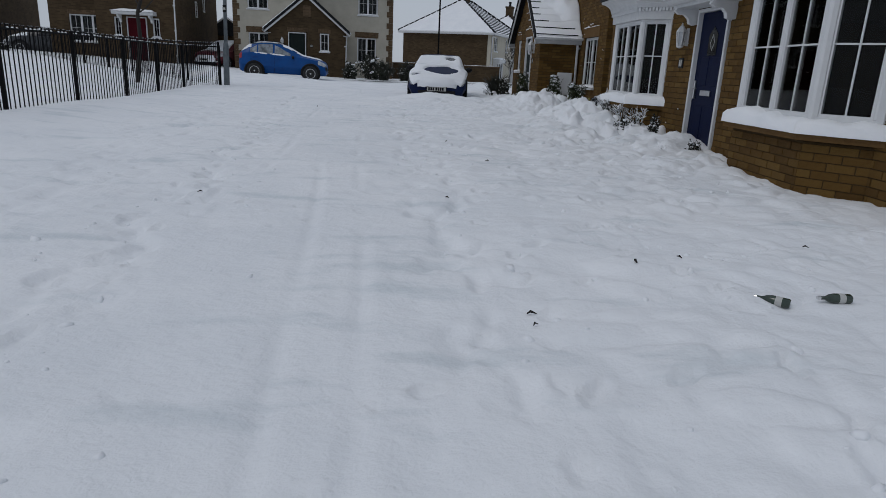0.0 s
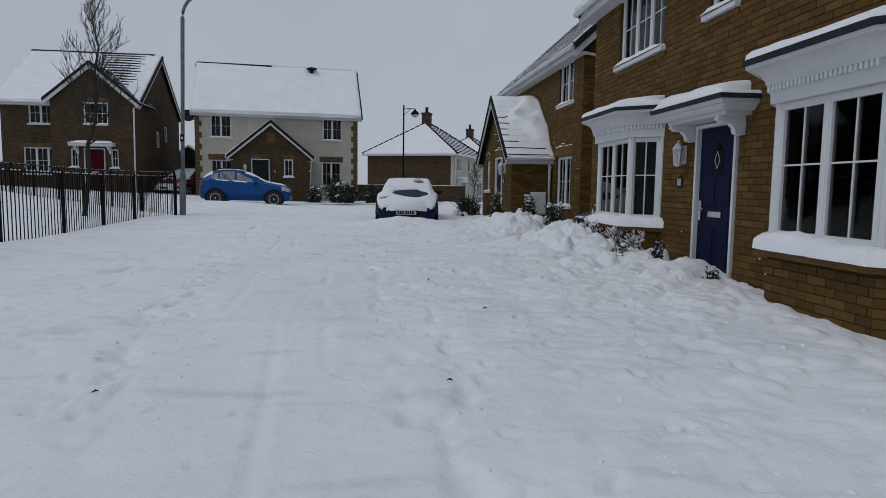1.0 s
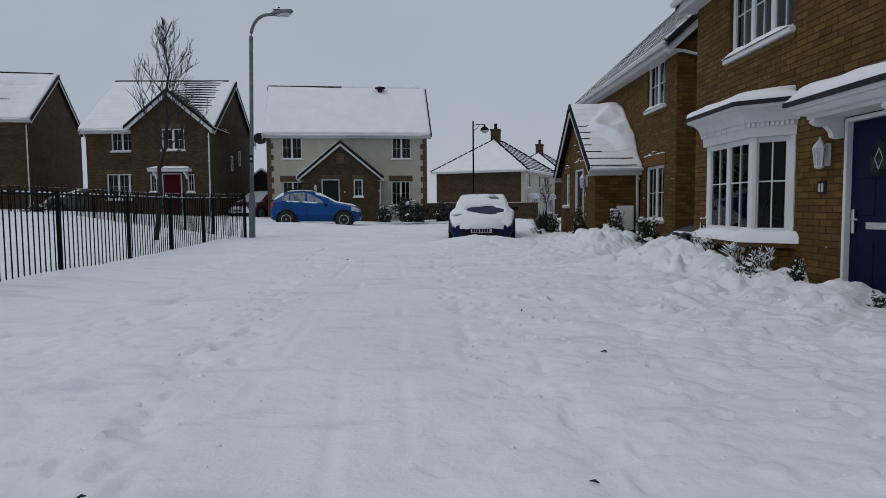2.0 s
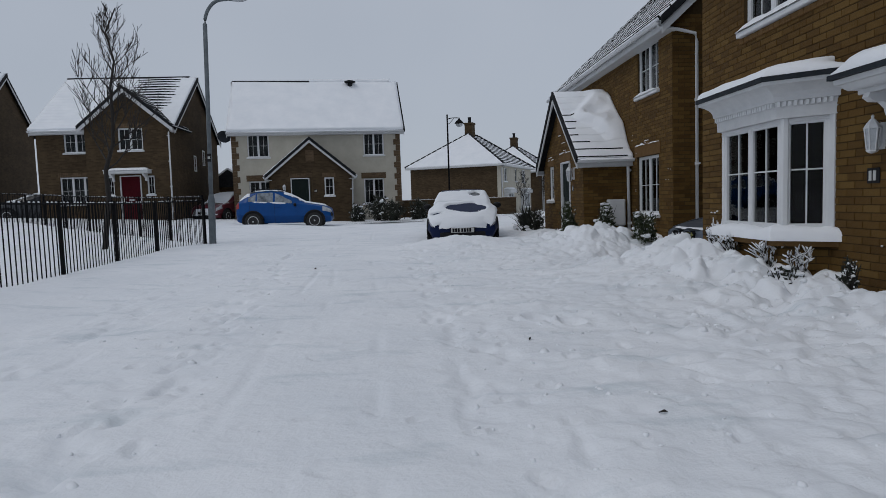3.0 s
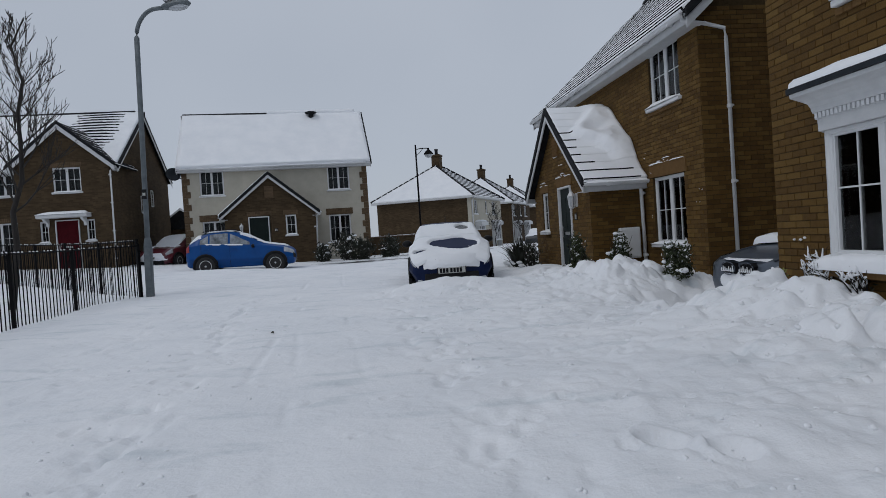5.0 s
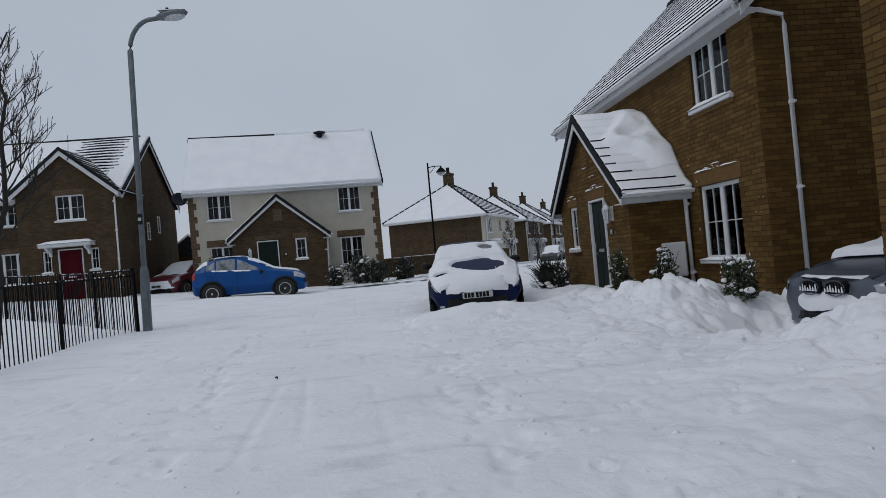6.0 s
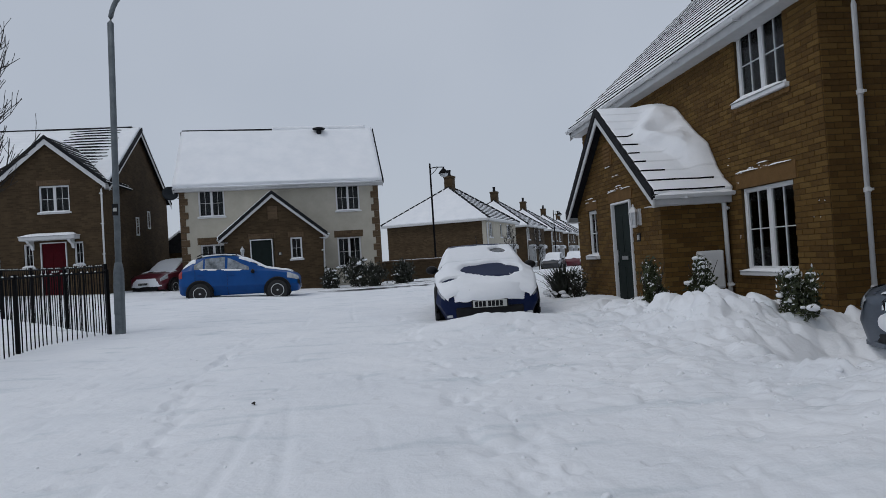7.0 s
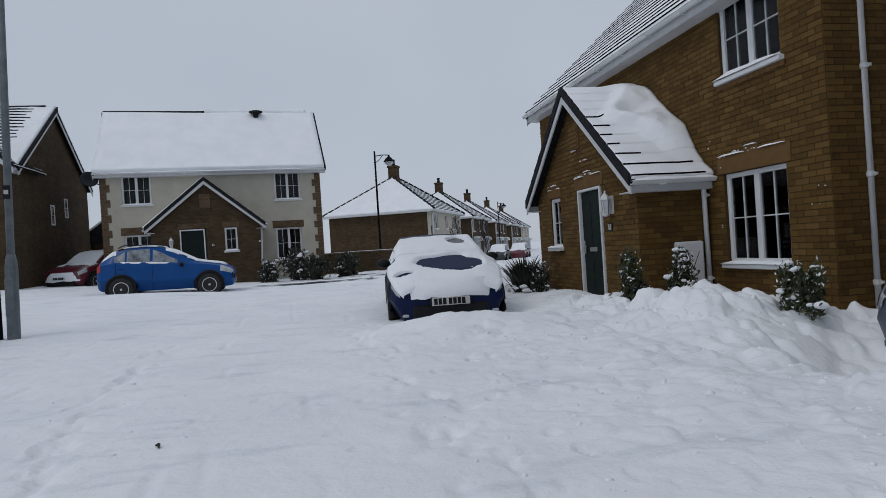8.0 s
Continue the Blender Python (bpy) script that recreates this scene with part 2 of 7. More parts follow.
def prism(bm, pts, y0, y1, m=None):
    """Polygon in (x, z), swept from y0 to y1."""
    a = [bm.verts.new((x, y0, z)) for x, z in pts]
    b = [bm.verts.new((x, y1, z)) for x, z in pts]
    bm.faces.new(a)
    bm.faces.new(b[::-1])
    k = len(pts)
    for i in range(k):
        bm.faces.new((a[i], b[i], b[(i + 1) % k], a[(i + 1) % k]))
    if m:
        bmesh.ops.transform(bm, matrix=m, verts=a + b)
    bmesh.ops.recalc_face_normals(bm, faces=bm.faces[:])
    return bm


def plan_prism(bm, pts, z0, z1, grow0=None):
    """Polygon in (x, y) from z0 to z1; grow0 gives other points at the bottom."""
    a = [bm.verts.new((x, y, z0)) for x, y in (grow0 or pts)]
    b = [bm.verts.new((x, y, z1)) for x, y in pts]
    bm.faces.new(a[::-1])
    bm.faces.new(b)
    k = len(pts)
    for i in range(k):
        bm.faces.new((a[i], a[(i + 1) % k], b[(i + 1) % k], b[i]))
    bmesh.ops.recalc_face_normals(bm, faces=bm.faces[:])
    return bm


def tube(bm, pts, radii, n=8, cap=True):
    pts = [Vector(p) for p in pts]
    if not isinstance(radii, (list, tuple)):
        radii = [radii] * len(pts)
    rings = []
    for i, p in enumerate(pts):
        d = (pts[min(i + 1, len(pts) - 1)] - pts[max(i - 1, 0)]).normalized()
        u = d.orthogonal().normalized() if abs(d.z) > 0.99 else d.cross(Vector((0, 0, 1))).normalized()
        w = d.cross(u)
        rings.append([bm.verts.new(p + radii[i] * (math.cos(2 * math.pi * k / n) * u + math.sin(2 * math.pi * k / n) * w)) for k in range(n)])
    for a, b in zip(rings, rings[1:]):
        for k in range(n):
            bm.faces.new((a[k], a[(k + 1) % n], b[(k + 1) % n], b[k]))
    if cap:
        bm.faces.new(rings[0][::-1])
        bm.faces.new(rings[-1])
    return bm


def lathe(bm, profile, n=16, m=None):
    """Profile of (r, z) turned about z."""
    rings = [[bm.verts.new((r * math.cos(2 * math.pi * k / n), r * math.sin(2 * math.pi * k / n), z)) for k in range(n)] for r, z in profile]
    for a, b in zip(rings, rings[1:]):
        for k in range(n):
            bm.faces.new((a[k], a[(k + 1) % n], b[(k + 1) % n], b[k]))
    bm.faces.new(rings[0][::-1])
    bm.faces.new(rings[-1])
    if m:
        bmesh.ops.transform(bm, matrix=m, verts=[v for r in rings for v in r])
    return bm


RNG = np.random.RandomState(7)
TABLE = RNG.rand(256, 256)


def vnoise(x, y):
    """Smooth value noise in 0..1 on arrays."""
    x, y = np.asarray(x, float), np.asarray(y, float)
    xi, yi = np.floor(x).astype(int), np.floor(y).astype(int)
    fx, fy = x - xi, y - yi
    fx, fy = fx * fx * (3 - 2 * fx), fy * fy * (3 - 2 * fy)
    a, b = TABLE[xi % 256, yi % 256], TABLE[(xi + 1) % 256, yi % 256]
    c, d = TABLE[xi % 256, (yi + 1) % 256], TABLE[(xi + 1) % 256, (yi + 1) % 256]
    return (a * (1 - fx) + b * fx) * (1 - fy) + (c * (1 - fx) + d * fx) * fy


def fbm(x, y, octaves=4):
    total, amp, out = 0.0, 1.0, 0.0
    for k in range(octaves):
        out = out + amp * vnoise(x * 2 ** k + 17.3 * k, y * 2 ** k + 5.1 * k)
        total += amp
        amp *= 0.5
    return out / total


def step(a, b, x):
    t = np.clip((x - a) / (b - a), 0, 1)
    return t * t * (3 - 2 * t)


# ---------------------------------------------------------------- ground
def bump_at(x, y, cx, cy, rx, ry, h):
    return h * np.exp(-((x - cx) / rx) ** 2 - ((y - cy) / ry) ** 2)


PILES = [  # heaps of cleared snow: x, y, radius x, radius y, height
    (3.65, 7.8, 0.7, 0.85, 0.36), (4.3, 10.55, 0.65, 0.75, -0.3), (4.0, 9.85, 0.5, 0.6, -0.3), (3.85, 10.1, 0.7, 0.9, -0.22), (3.7, 12.1, 0.7, 1.2, 0.38), (3.0, 13.6, 0.6, 0.6, 0.06),
    (4.5, 13.2, 0.5, 0.6, 0.06), (3.4, 16.1, 0.5, 0.6, 0.12), (4.0, 4.65, 0.5, 0.6, 0.17), (3.7, 6.3, 0.6, 0.9, 0.2), (3.35, 14.6, 0.6, 0.5, 0.14),
    (1.15, 13.25, 1.2, 0.45, 0.23), (-5.4, 24.6, 2.4, 1.0, 0.1), (2.6, 6.9, 0.9, 1.4, 0.1), (-3.2, 17.0, 2.2, 2.0, 0.05),
]


def blocks(x, y, size, seed):
    """Broken slabs: flat-topped cells with steep sides, heights 0..1."""
    x, y = np.asarray(x, float) / size, np.asarray(y, float) / size
    xi, yi = np.floor(x).astype(int), np.floor(y).astype(int)
    best, second, high = np.full(x.shape, 9.0), np.full(x.shape, 9.0), np.zeros(x.shape)
    for dx in (-1, 0, 1):
        for dy in (-1, 0, 1):
            cx, cy = xi + dx, yi + dy
            px, py = cx + TABLE[(cx + seed) % 256, cy % 256], cy + TABLE[cx % 256, (cy + 2 * seed) % 256]
            d = np.hypot(x - px, y - py)
            nearer = d < best
            second = np.where(nearer, best, np.minimum(second, d))
            high = np.where(nearer, TABLE[(cx + 3 * seed) % 256, (cy + seed) % 256], high)
            best = np.where(nearer, d, best)
    return high * step(0.0, 0.42, second - best)


def ground_height(x, y):
    z = 0.75 + 0.006 * np.clip(y, -6, 34) - 0.55 * step(34, 56, y)
    z = z + 0.045 * np.clip(-x - 4, 0, 16) * step(6, 30, y) * (1 - step(45, 70, y)) + 0.08 * step(-3.2, -4.7, x) * (1 - 0.55 * step(6, 13, y)) * step(-1, 3, y)
    z = z - 0.015 * step(2.5, 4.2, x) * (1 - step(2.5, 4.5, y))
    for px, py, rx, ry, h in PILES:
        z = z + bump_at(x, y, px, py, rx, ry, h)
    return z


def snow_relief(x, y):
    """Trodden and drifted relief: wheel grooves, scuffed lines, broken crust, lumps by the houses."""
    near = step(60, 25, y)
    r = 0.045 * (fbm(x * 0.7, y * 0.7, 3) - 0.5) * near
    wx, wy = x + 0.12 * (fbm(x * 3, y * 3 + 7, 2) - 0.5), y + 0.12 * (fbm(x * 3 + 5, y * 3, 2) - 0.5)
    churned = step(0.7, 1.7, x + 0.9 * (fbm(x * 0.5 + 9, y * 0.5, 2) - 0.5) + 0.05 * y) * near
    patchy = step(0.47, 0.6, fbm(x * 0.9 + 21, y * 0.8, 3))
    r = r + churned * (0.085 * (fbm(x * 2.2 + 31, y * 2.2, 4) - 0.5) + patchy * 0.034 * blocks(wx, wy * 1.5, 0.34, 5) + (1 - patchy) * 0.02 * blocks(wx + 3, wy, 0.2, 21))
    hollow = 1 - 0.8 * np.exp(-((y - 9.8) / 1.2) ** 2) * step(2.8, 3.4, x)
    bank = step(2.5, 3.3, x) * step(3.6, 5.6, y) * step(15.8, 14.0, y) * hollow
    toe = 0.4 * step(1.7, 2.9, x) * step(0.8, 3.2, y) * step(15.8, 14.0, y) * hollow
    r = r + np.maximum(bank, toe) * (0.15 * (blocks(wx, wy, 0.46, 9) - 0.3) + 0.05 * blocks(wx + 5, wy, 0.19, 13) + 0.17 * (fbm(x * 2.3 + 3, y * 2.3 + 8, 4) - 0.5))
    r = r + 0.022 * (fbm(x * 3.1, y * 2.0 + 40, 5) - 0.5) * near
    # scuffed edge of the walked lane and its far side
    for x0, slope, wide, deep in ((-0.62, -0.115, 0.2, 0.05), (-1.7, -0.12, 0.6, 0.024), (0.98, -0.06, 0.3, 0.04)):
        d = (x - x0 - slope * (y + 2.4)) / wide
        rough = np.clip(fbm(x * 6.5 + 70, y * 4.5 + 12, 3) - 0.5, 0, 1) * 4
        r = r - deep * rough * np.exp(-d * d) * step(18, 12, y)
    # wheel grooves
    for x0, slope, wide, deep, start in ((0.22, -0.11, 0.035, 0.011, -9), (0.45, -0.078, 0.035, 0.011, -9), (-0.36, -0.08, 0.04, 0.013, 1.0)):
        d = x - x0 - slope * (y + 2.4) - 0.025 * np.sin(y * 0.9 + x0 * 5)
        broken = step(0.4, 0.58, fbm(y * 0.8 + 11 * x0, x * 0 + 3.1 + x0, 2))
        fade = step(24, 14, y) * step(start, start + 1.2, y) * broken
        r = r + fade * deep * (-np.exp(-(d / wide) ** 4) + 0.12 * np.exp(-((d - 2.0 * wide) / wide) ** 2))
    return r


xs = np.unique(np.concatenate([np.linspace(-5.2, 5.2, 420), np.linspace(-14, -5.2, 50), np.linspace(5.2, 12, 24), -np.geomspace(14, 900, 26), np.geomspace(12, 900, 26)]))
ys = np.unique(np.concatenate([np.linspace(-4.5, 10, 560), np.linspace(10, 20, 220), np.linspace(20, 40, 80), np.geomspace(40, 1500, 40), -np.geomspace(4.5, 700, 22)]))
GX, GY = np.meshgrid(xs, ys)
GZ = ground_height(GX, GY) + snow_relief(GX, GY)
rs = np.random.RandomState(11)


def press(cx, cy, turn, length, width, deep):
    """One footprint: an oval pit with a low raised rim."""
    i0, i1 = np.searchsorted(ys, (cy - 0.4, cy + 0.4))
    j0, j1 = np.searchsorted(xs, (cx - 0.4, cx + 0.4))
    dx, dy = GX[i0:i1, j0:j1] - cx, GY[i0:i1, j0:j1] - cy
    u, v = dx * math.cos(turn) + dy * math.sin(turn), -dx * math.sin(turn) + dy * math.cos(turn)
    d = np.sqrt((u / (width / 2)) ** 2 + (v / (length / 2)) ** 2)
    GZ[i0:i1, j0:j1] += -deep * step(1.12, 0.75, d + 0.35 * (fbm(u * 14 + cx, v * 14 + cy, 2) - 0.5)) + 0.35 * deep * np.exp(-((d - 1.4) / 0.25) ** 2)


def trail(x0, y0, x1, y1, gap=0.62, deep=0.06, loose=0.1):
    """A walker's double row of prints."""
    n = int(math.hypot(x1 - x0, y1 - y0) / gap)
    turn = math.atan2(-(x1 - x0), y1 - y0)
    for k in range(n):
        f = k / n
        side = 0.11 if k % 2 else -0.11
        press(x0 + (x1 - x0) * f + side * math.cos(turn) + rs.normal(0, loose * 0.6), y0 + (y1 - y0) * f + rs.normal(0, loose), turn + rs.normal(0, 0.2), 0.17 * rs.uniform(0.6, 1.15), 0.085 * rs.uniform(0.7, 1.2), deep * rs.uniform(0.5, 1.25))


trail(-0.5, -4.2, -2.3, 11.5, 0.5, 0.022, 0.16)
trail(1.15, -3.8, 0.7, 12.0, 0.55, 0.022, 0.16)
trail(1.9, -2.5, 1.4, 8.5, 0.6, 0.022, 0.18)
trail(0.9, -2.5, 3.2, 4.6, 0.5, 0.025, 0.12)
trail(2.6, 1.0, 2.2, 7.0, 0.6, 0.025, 0.15)
press(1.19, 4.95, 0.3, 0.26, 0.2, 0.06)
press(1.44, 4.77, 0.3, 0.22, 0.18, 0.05)
for _ in range(420):
    press(rs.uniform(-3.8, 3.4), rs.uniform(-3.8, 11), 1.57 + rs.normal(0, 0.5), rs.uniform(0.05, 0.17), rs.uniform(0.03, 0.07), rs.uniform(0.006, 0.022))
ny, nx = GX.shape
idx = np.arange(ny * nx).reshape(ny, nx)
quads = np.stack([idx[:-1, :-1], idx[:-1, 1:], idx[1:, 1:], idx[1:, :-1]], -1).reshape(-1, 4).astype(np.int32)
ground_mesh = bpy.data.meshes.new("ground")
ground_mesh.vertices.add(ny * nx)
ground_mesh.vertices.foreach_set("co", np.stack([GX, GY, GZ], -1).astype(np.float32).ravel())
ground_mesh.loops.add(quads.size)
ground_mesh.loops.foreach_set("vertex_index", quads.ravel())
ground_mesh.polygons.add(len(quads))
ground_mesh.polygons.foreach_set("loop_start", np.arange(0, quads.size, 4, dtype=np.int32))
ground_mesh.polygons.foreach_set("use_smooth", np.ones(len(quads), dtype=bool))
ground_mesh.materials.append(M["snow_ground"])
ground_mesh.update(calc_edges=True)
ground = new("ground", ground_mesh)
tagged(ground, "trodden white snow over street and gardens, with tyre tracks and footprints", "snowy ground", kind="structure")


def ground_z(x, y):
    return float(ground_height(np.array(x), np.array(y)) + snow_relief(np.array(x), np.array(y)))


# ---------------------------------------------------------------- house building kit
def wall(parent, name, mat, width, height, openings=(), thick=0.3, m=None, gable=0.0, label=""):
    """A wall in its own frame: x along, z up, outer face at y 0; openings (x0, x1, z0, z1) go through; gable: height of the apex above it."""
    bm = bmesh.new()
    zs = sorted({0.0, height, *[min(max(o[k], 0), height) for o in openings for k in (2, 3)]})
    us = sorted({0.0, width, *[o[k] for o in openings for k in (0, 1)]})
    solid = lambda i, k: 0 <= i < len(us) - 1 and 0 <= k < len(zs) - 1 and not any(
        o[0] <= us[i] + 1e-6 and o[1] >= us[i + 1] - 1e-6 and o[2] <= zs[k] + 1e-6 and o[3] >= zs[k + 1] - 1e-6 for o in openings)
    pool = {}

    def vert(x, y, z):
        key = (round(x, 5), y, round(z, 5))
        if key not in pool:
            pool[key] = bm.verts.new((x, y, z))
        return pool[key]
    for i in range(len(us) - 1):
        for k in range(len(zs) - 1):
            if not solid(i, k):
                continue
            x0, x1, z0, z1 = us[i], us[i + 1], zs[k], zs[k + 1]
            bm.faces.new([vert(*q) for q in ((x0, 0, z0), (x1, 0, z0), (x1, 0, z1), (x0, 0, z1))])
            bm.faces.new([vert(*q) for q in ((x0, thick, z0), (x0, thick, z1), (x1, thick, z1), (x1, thick, z0))])
            for di, dk, q in ((-1, 0, ((x0, z0), (x0, z1))), (1, 0, ((x1, z1), (x1, z0))), (0, -1, ((x1, z0), (x0, z0))), (0, 1, ((x0, z1), (x1, z1)))):
                if not solid(i + di, k + dk):
                    (xa, za), (xb, zb) = q
                    bm.faces.new([vert(xa, 0, za), vert(xb, 0, zb), vert(xb, thick, zb), vert(xa, thick, za)])
    if gable:
        prism(bm, [(0, height), (width, height), (width / 2, height + gable)], 0, thick)
        bmesh.ops.remove_doubles(bm, verts=bm.verts[:], dist=1e-4)
    return part(name, bm, mat, parent, label, m=m)


BRICK_MESH = None


def full_brick():
    global BRICK_MESH
    if BRICK_MESH is None:
        bm = bmesh.new()
        box(bm, 0.004, 0.221, -0.007, 0.02, 0.0045, 0.0705, 0.003)
        BRICK_MESH = mesh_of(bm, "brick", M["brick"])
    return BRICK_MESH


def brick_field(wall_ob, width, height, openings=(), near=None, gable=0.0, limit=290, seed=1):
    """Stretcher-bond bricks on a wall's outer face. Those inside near (x0, x1, z0, z1) are pieces of their own, the rest one joined mesh."""
    rr = random.Random(seed)
    verts, faces, count = [], [], 0
    rows = int((height + gable) / 0.075)
    for k in range(rows):
        z0, z1 = k * 0.075 + 0.0045, k * 0.075 + 0.0705
        lo, hi = 0.0, width
        if z1 > height and gable:
            f = (z1 - height) / gable
            lo, hi = width / 2 * f, width - width / 2 * f
        elif z1 > height:
            break
        cuts = sorted((o[0], o[1]) for o in openings if o[2] < z1 - 0.02 and o[3] > z0 + 0.02)
        x = (-0.1125 if k % 2 else 0.0)
        while x < hi:
            a, b = x + 0.004, x + 0.221
            x += 0.225
            segs = [(max(a, lo), min(b, hi))]
            for c, d in cuts:
                segs = [s for p, q in segs for s in ((p, min(q, c)), (max(p, d), q)) if s[1] - s[0] > 0.02]
            for p, q in segs:
                if q - p < 0.02:
                    continue
                if near and count < limit and q - p > 0.216 and near[0] < p and q < near[1] and near[2] < z0 and z1 < near[3]:
                    ob = new("brick", full_brick())
                    ob.parent = wall_ob
                    ob.location = (p - 0.004, rr.uniform(-0.002, 0.002), k * 0.075)
                    count += 1
                    continue
                y = -0.007 + rr.uniform(-0.0025, 0.0025)
                n, c = len(verts), 0.003
                verts += [(p, 0.0, z0), (q, 0.0, z0), (q, 0.0, z1), (p, 0.0, z1), (p + c, y, z0 + c), (q - c, y, z0 + c), (q - c, y, z1 - c), (p + c, y, z1 - c)]
                faces += [(n + 4, n + 5, n + 6, n + 7), (n, n + 1, n + 5, n + 4), (n + 1, n + 2, n + 6, n + 5), (n + 2, n + 3, n + 7, n + 6), (n + 3, n, n + 4, n + 7)]
    from_arrays("brickwork", verts, faces, M["bricks"], wall_ob, kind="stuff")


def snow_slab(bm, x0, x1, y0, y1, z, h, seed=0, nx=None, ny=5):
    """A soft uneven strip of snow lying on z."""
    nx = nx or max(4, int((x1 - x0) / 0.06))
    grid = []
    for i in range(nx + 1):
        row = []
        for j in range(ny + 1):
            fx, fy = i / nx, j / ny
            edge = min(1, 5 * min(fx, 1 - fx, 1)) ** 0.5 * min(1, 2.2 * fy + 0.45)
            edge = 0 if j == 0 or i in (0, nx) else edge
            x, y = x0 + (x1 - x0) * fx, y0 + (y1 - y0) * fy
            t = h * edge * (0.65 + 0.7 * float(fbm(np.array(x * 3 + seed), np.array(y * 6 + seed * 1.7), 3)))
            y += -0.02 * (1 - fy) * float(vnoise(np.array(x * 7 + seed), np.array(0.5 + seed)))
            row.append(bm.verts.new((x, y, z + max(t, 0.001))))
        grid.append(row)
    for i in range(nx):
        for j in range(ny):
            bm.faces.new((grid[i][j], grid[i + 1][j], grid[i + 1][j + 1], grid[i][j + 1]))
    return bm


def window(parent, w, h, lights=2, m=None, vbars=1, hbars=1, curtain=False, sill=True, snow=0.05, mid=0.5, seed=0):
    """A white casement window: frame, panes, bars, sill and the snow on it. Frame: x 0..w, z 0..h, outside towards -y."""
    bm = bmesh.new()
    f = 0.042
    for a in ((0, w, 0, f), (0, w, h - f, h), (0, f, f, h - f), (w - f, w, f, h - f)):
        box(bm, a[0], a[1], -0.02, 0.05, a[2], a[3], 0.006)
    lw = (w - 2 * f) / lights
    bmesh.ops.remove_doubles(bm, verts=bm.verts[:], dist=1e-4)
    win = part("window", bm, M["white"], parent, "white casement window with glazing bars", m=m)
    for k in range(lights):
        x0 = f + k * lw
        if k:
            mb = bmesh.new()
            box(mb, x0 - 0.028, x0 + 0.028, -0.018, 0.05, f, h - f, 0.005)
            part("mullion", mb, M["white"], win)
        c = 0.022
        a0, a1 = x0 + (0.028 if k else 0), x0 + lw - (0.028 if k < lights - 1 else 0)
        cm = bmesh.new()
        for a in ((a0, a1, f, f + c), (a0, a1, h - f - c, h - f), (a0, a0 + c, f + c, h - f - c), (a1 - c, a1, f + c, h - f - c)):
            box(cm, a[0], a[1], -0.01, 0.04, a[2], a[3])
        bmesh.ops.remove_doubles(cm, verts=cm.verts[:], dist=1e-4)
        part("casement", cm, M["white"], win)
        for b_ in range(vbars):
            xb = a0 + (a1 - a0) * (b_ + 1) / (vbars + 1)
            gm = bmesh.new()
            box(gm, xb - 0.0075, xb + 0.0075, 0.004, 0.03, f, h - f)
            part("glazing_bar", gm, M["white"], win)
        for b_ in range(hbars):
            zb = h * mid if hbars == 1 else f + (h - 2 * f) * (b_ + 1) / (hbars + 1)
            gm = bmesh.new()
            box(gm, a0, a1, 0.006, 0.028, zb - 0.0075, zb + 0.0075)
            part("glazing_bar", gm, M["white"], win)
    for k in range(lights):
        pm = bmesh.new()
        x0 = f + k * lw
        box(pm, x0 + 0.03, x0 + lw - 0.03, 0.014, 0.02, f + 0.02, h - f - 0.02)
        pane = part("pane", pm, M["glass"], win)
        pane.visible_shadow = False
    if curtain:
        for side in (0, 1):
            cm = bmesh.new()
            cw = w * (0.3 if curtain == 1 else 0.48)
            n = 14
            x0 = 0.02 if side == 0 else w - cw - 0.02
            top, low = [], []
            for i in range(n + 1):
                y = 0.16 + 0.025 * math.sin(i * 1.9 + seed)
                top.append(cm.verts.new((x0 + cw * i / n, y, h - 0.03)))
                low.append(cm.verts.new((x0 + cw * i / n, y, 0.0)))
            for i in range(n):
                cm.faces.new((low[i], low[i + 1], top[i + 1], top[i]))
            part("curtain", cm, M["curtain"], win, "pale hanging curtain", smooth=True)
    if sill:
        sm = bmesh.new()
        box(sm, -0.06, w + 0.06, -0.14, 0.0, -0.07, -0.004, 0.01)
        part("sill", sm, M["white"], win)
    if snow:
        nm = bmesh.new()
        snow_slab(nm, -0.05, w + 0.05, -0.15, -0.015, -0.004, snow, seed)
        part("snow", nm, M["snow"], win, "snow lying on the sill", smooth=True)
    return win


def slope_matrix(origin, down, normal):
    d, n = Vector(down).normalized(), Vector(normal).normalized()
    x = d.cross(n)
    return Matrix.Translation(origin) @ Matrix((x, d, n)).transposed().to_4x4()


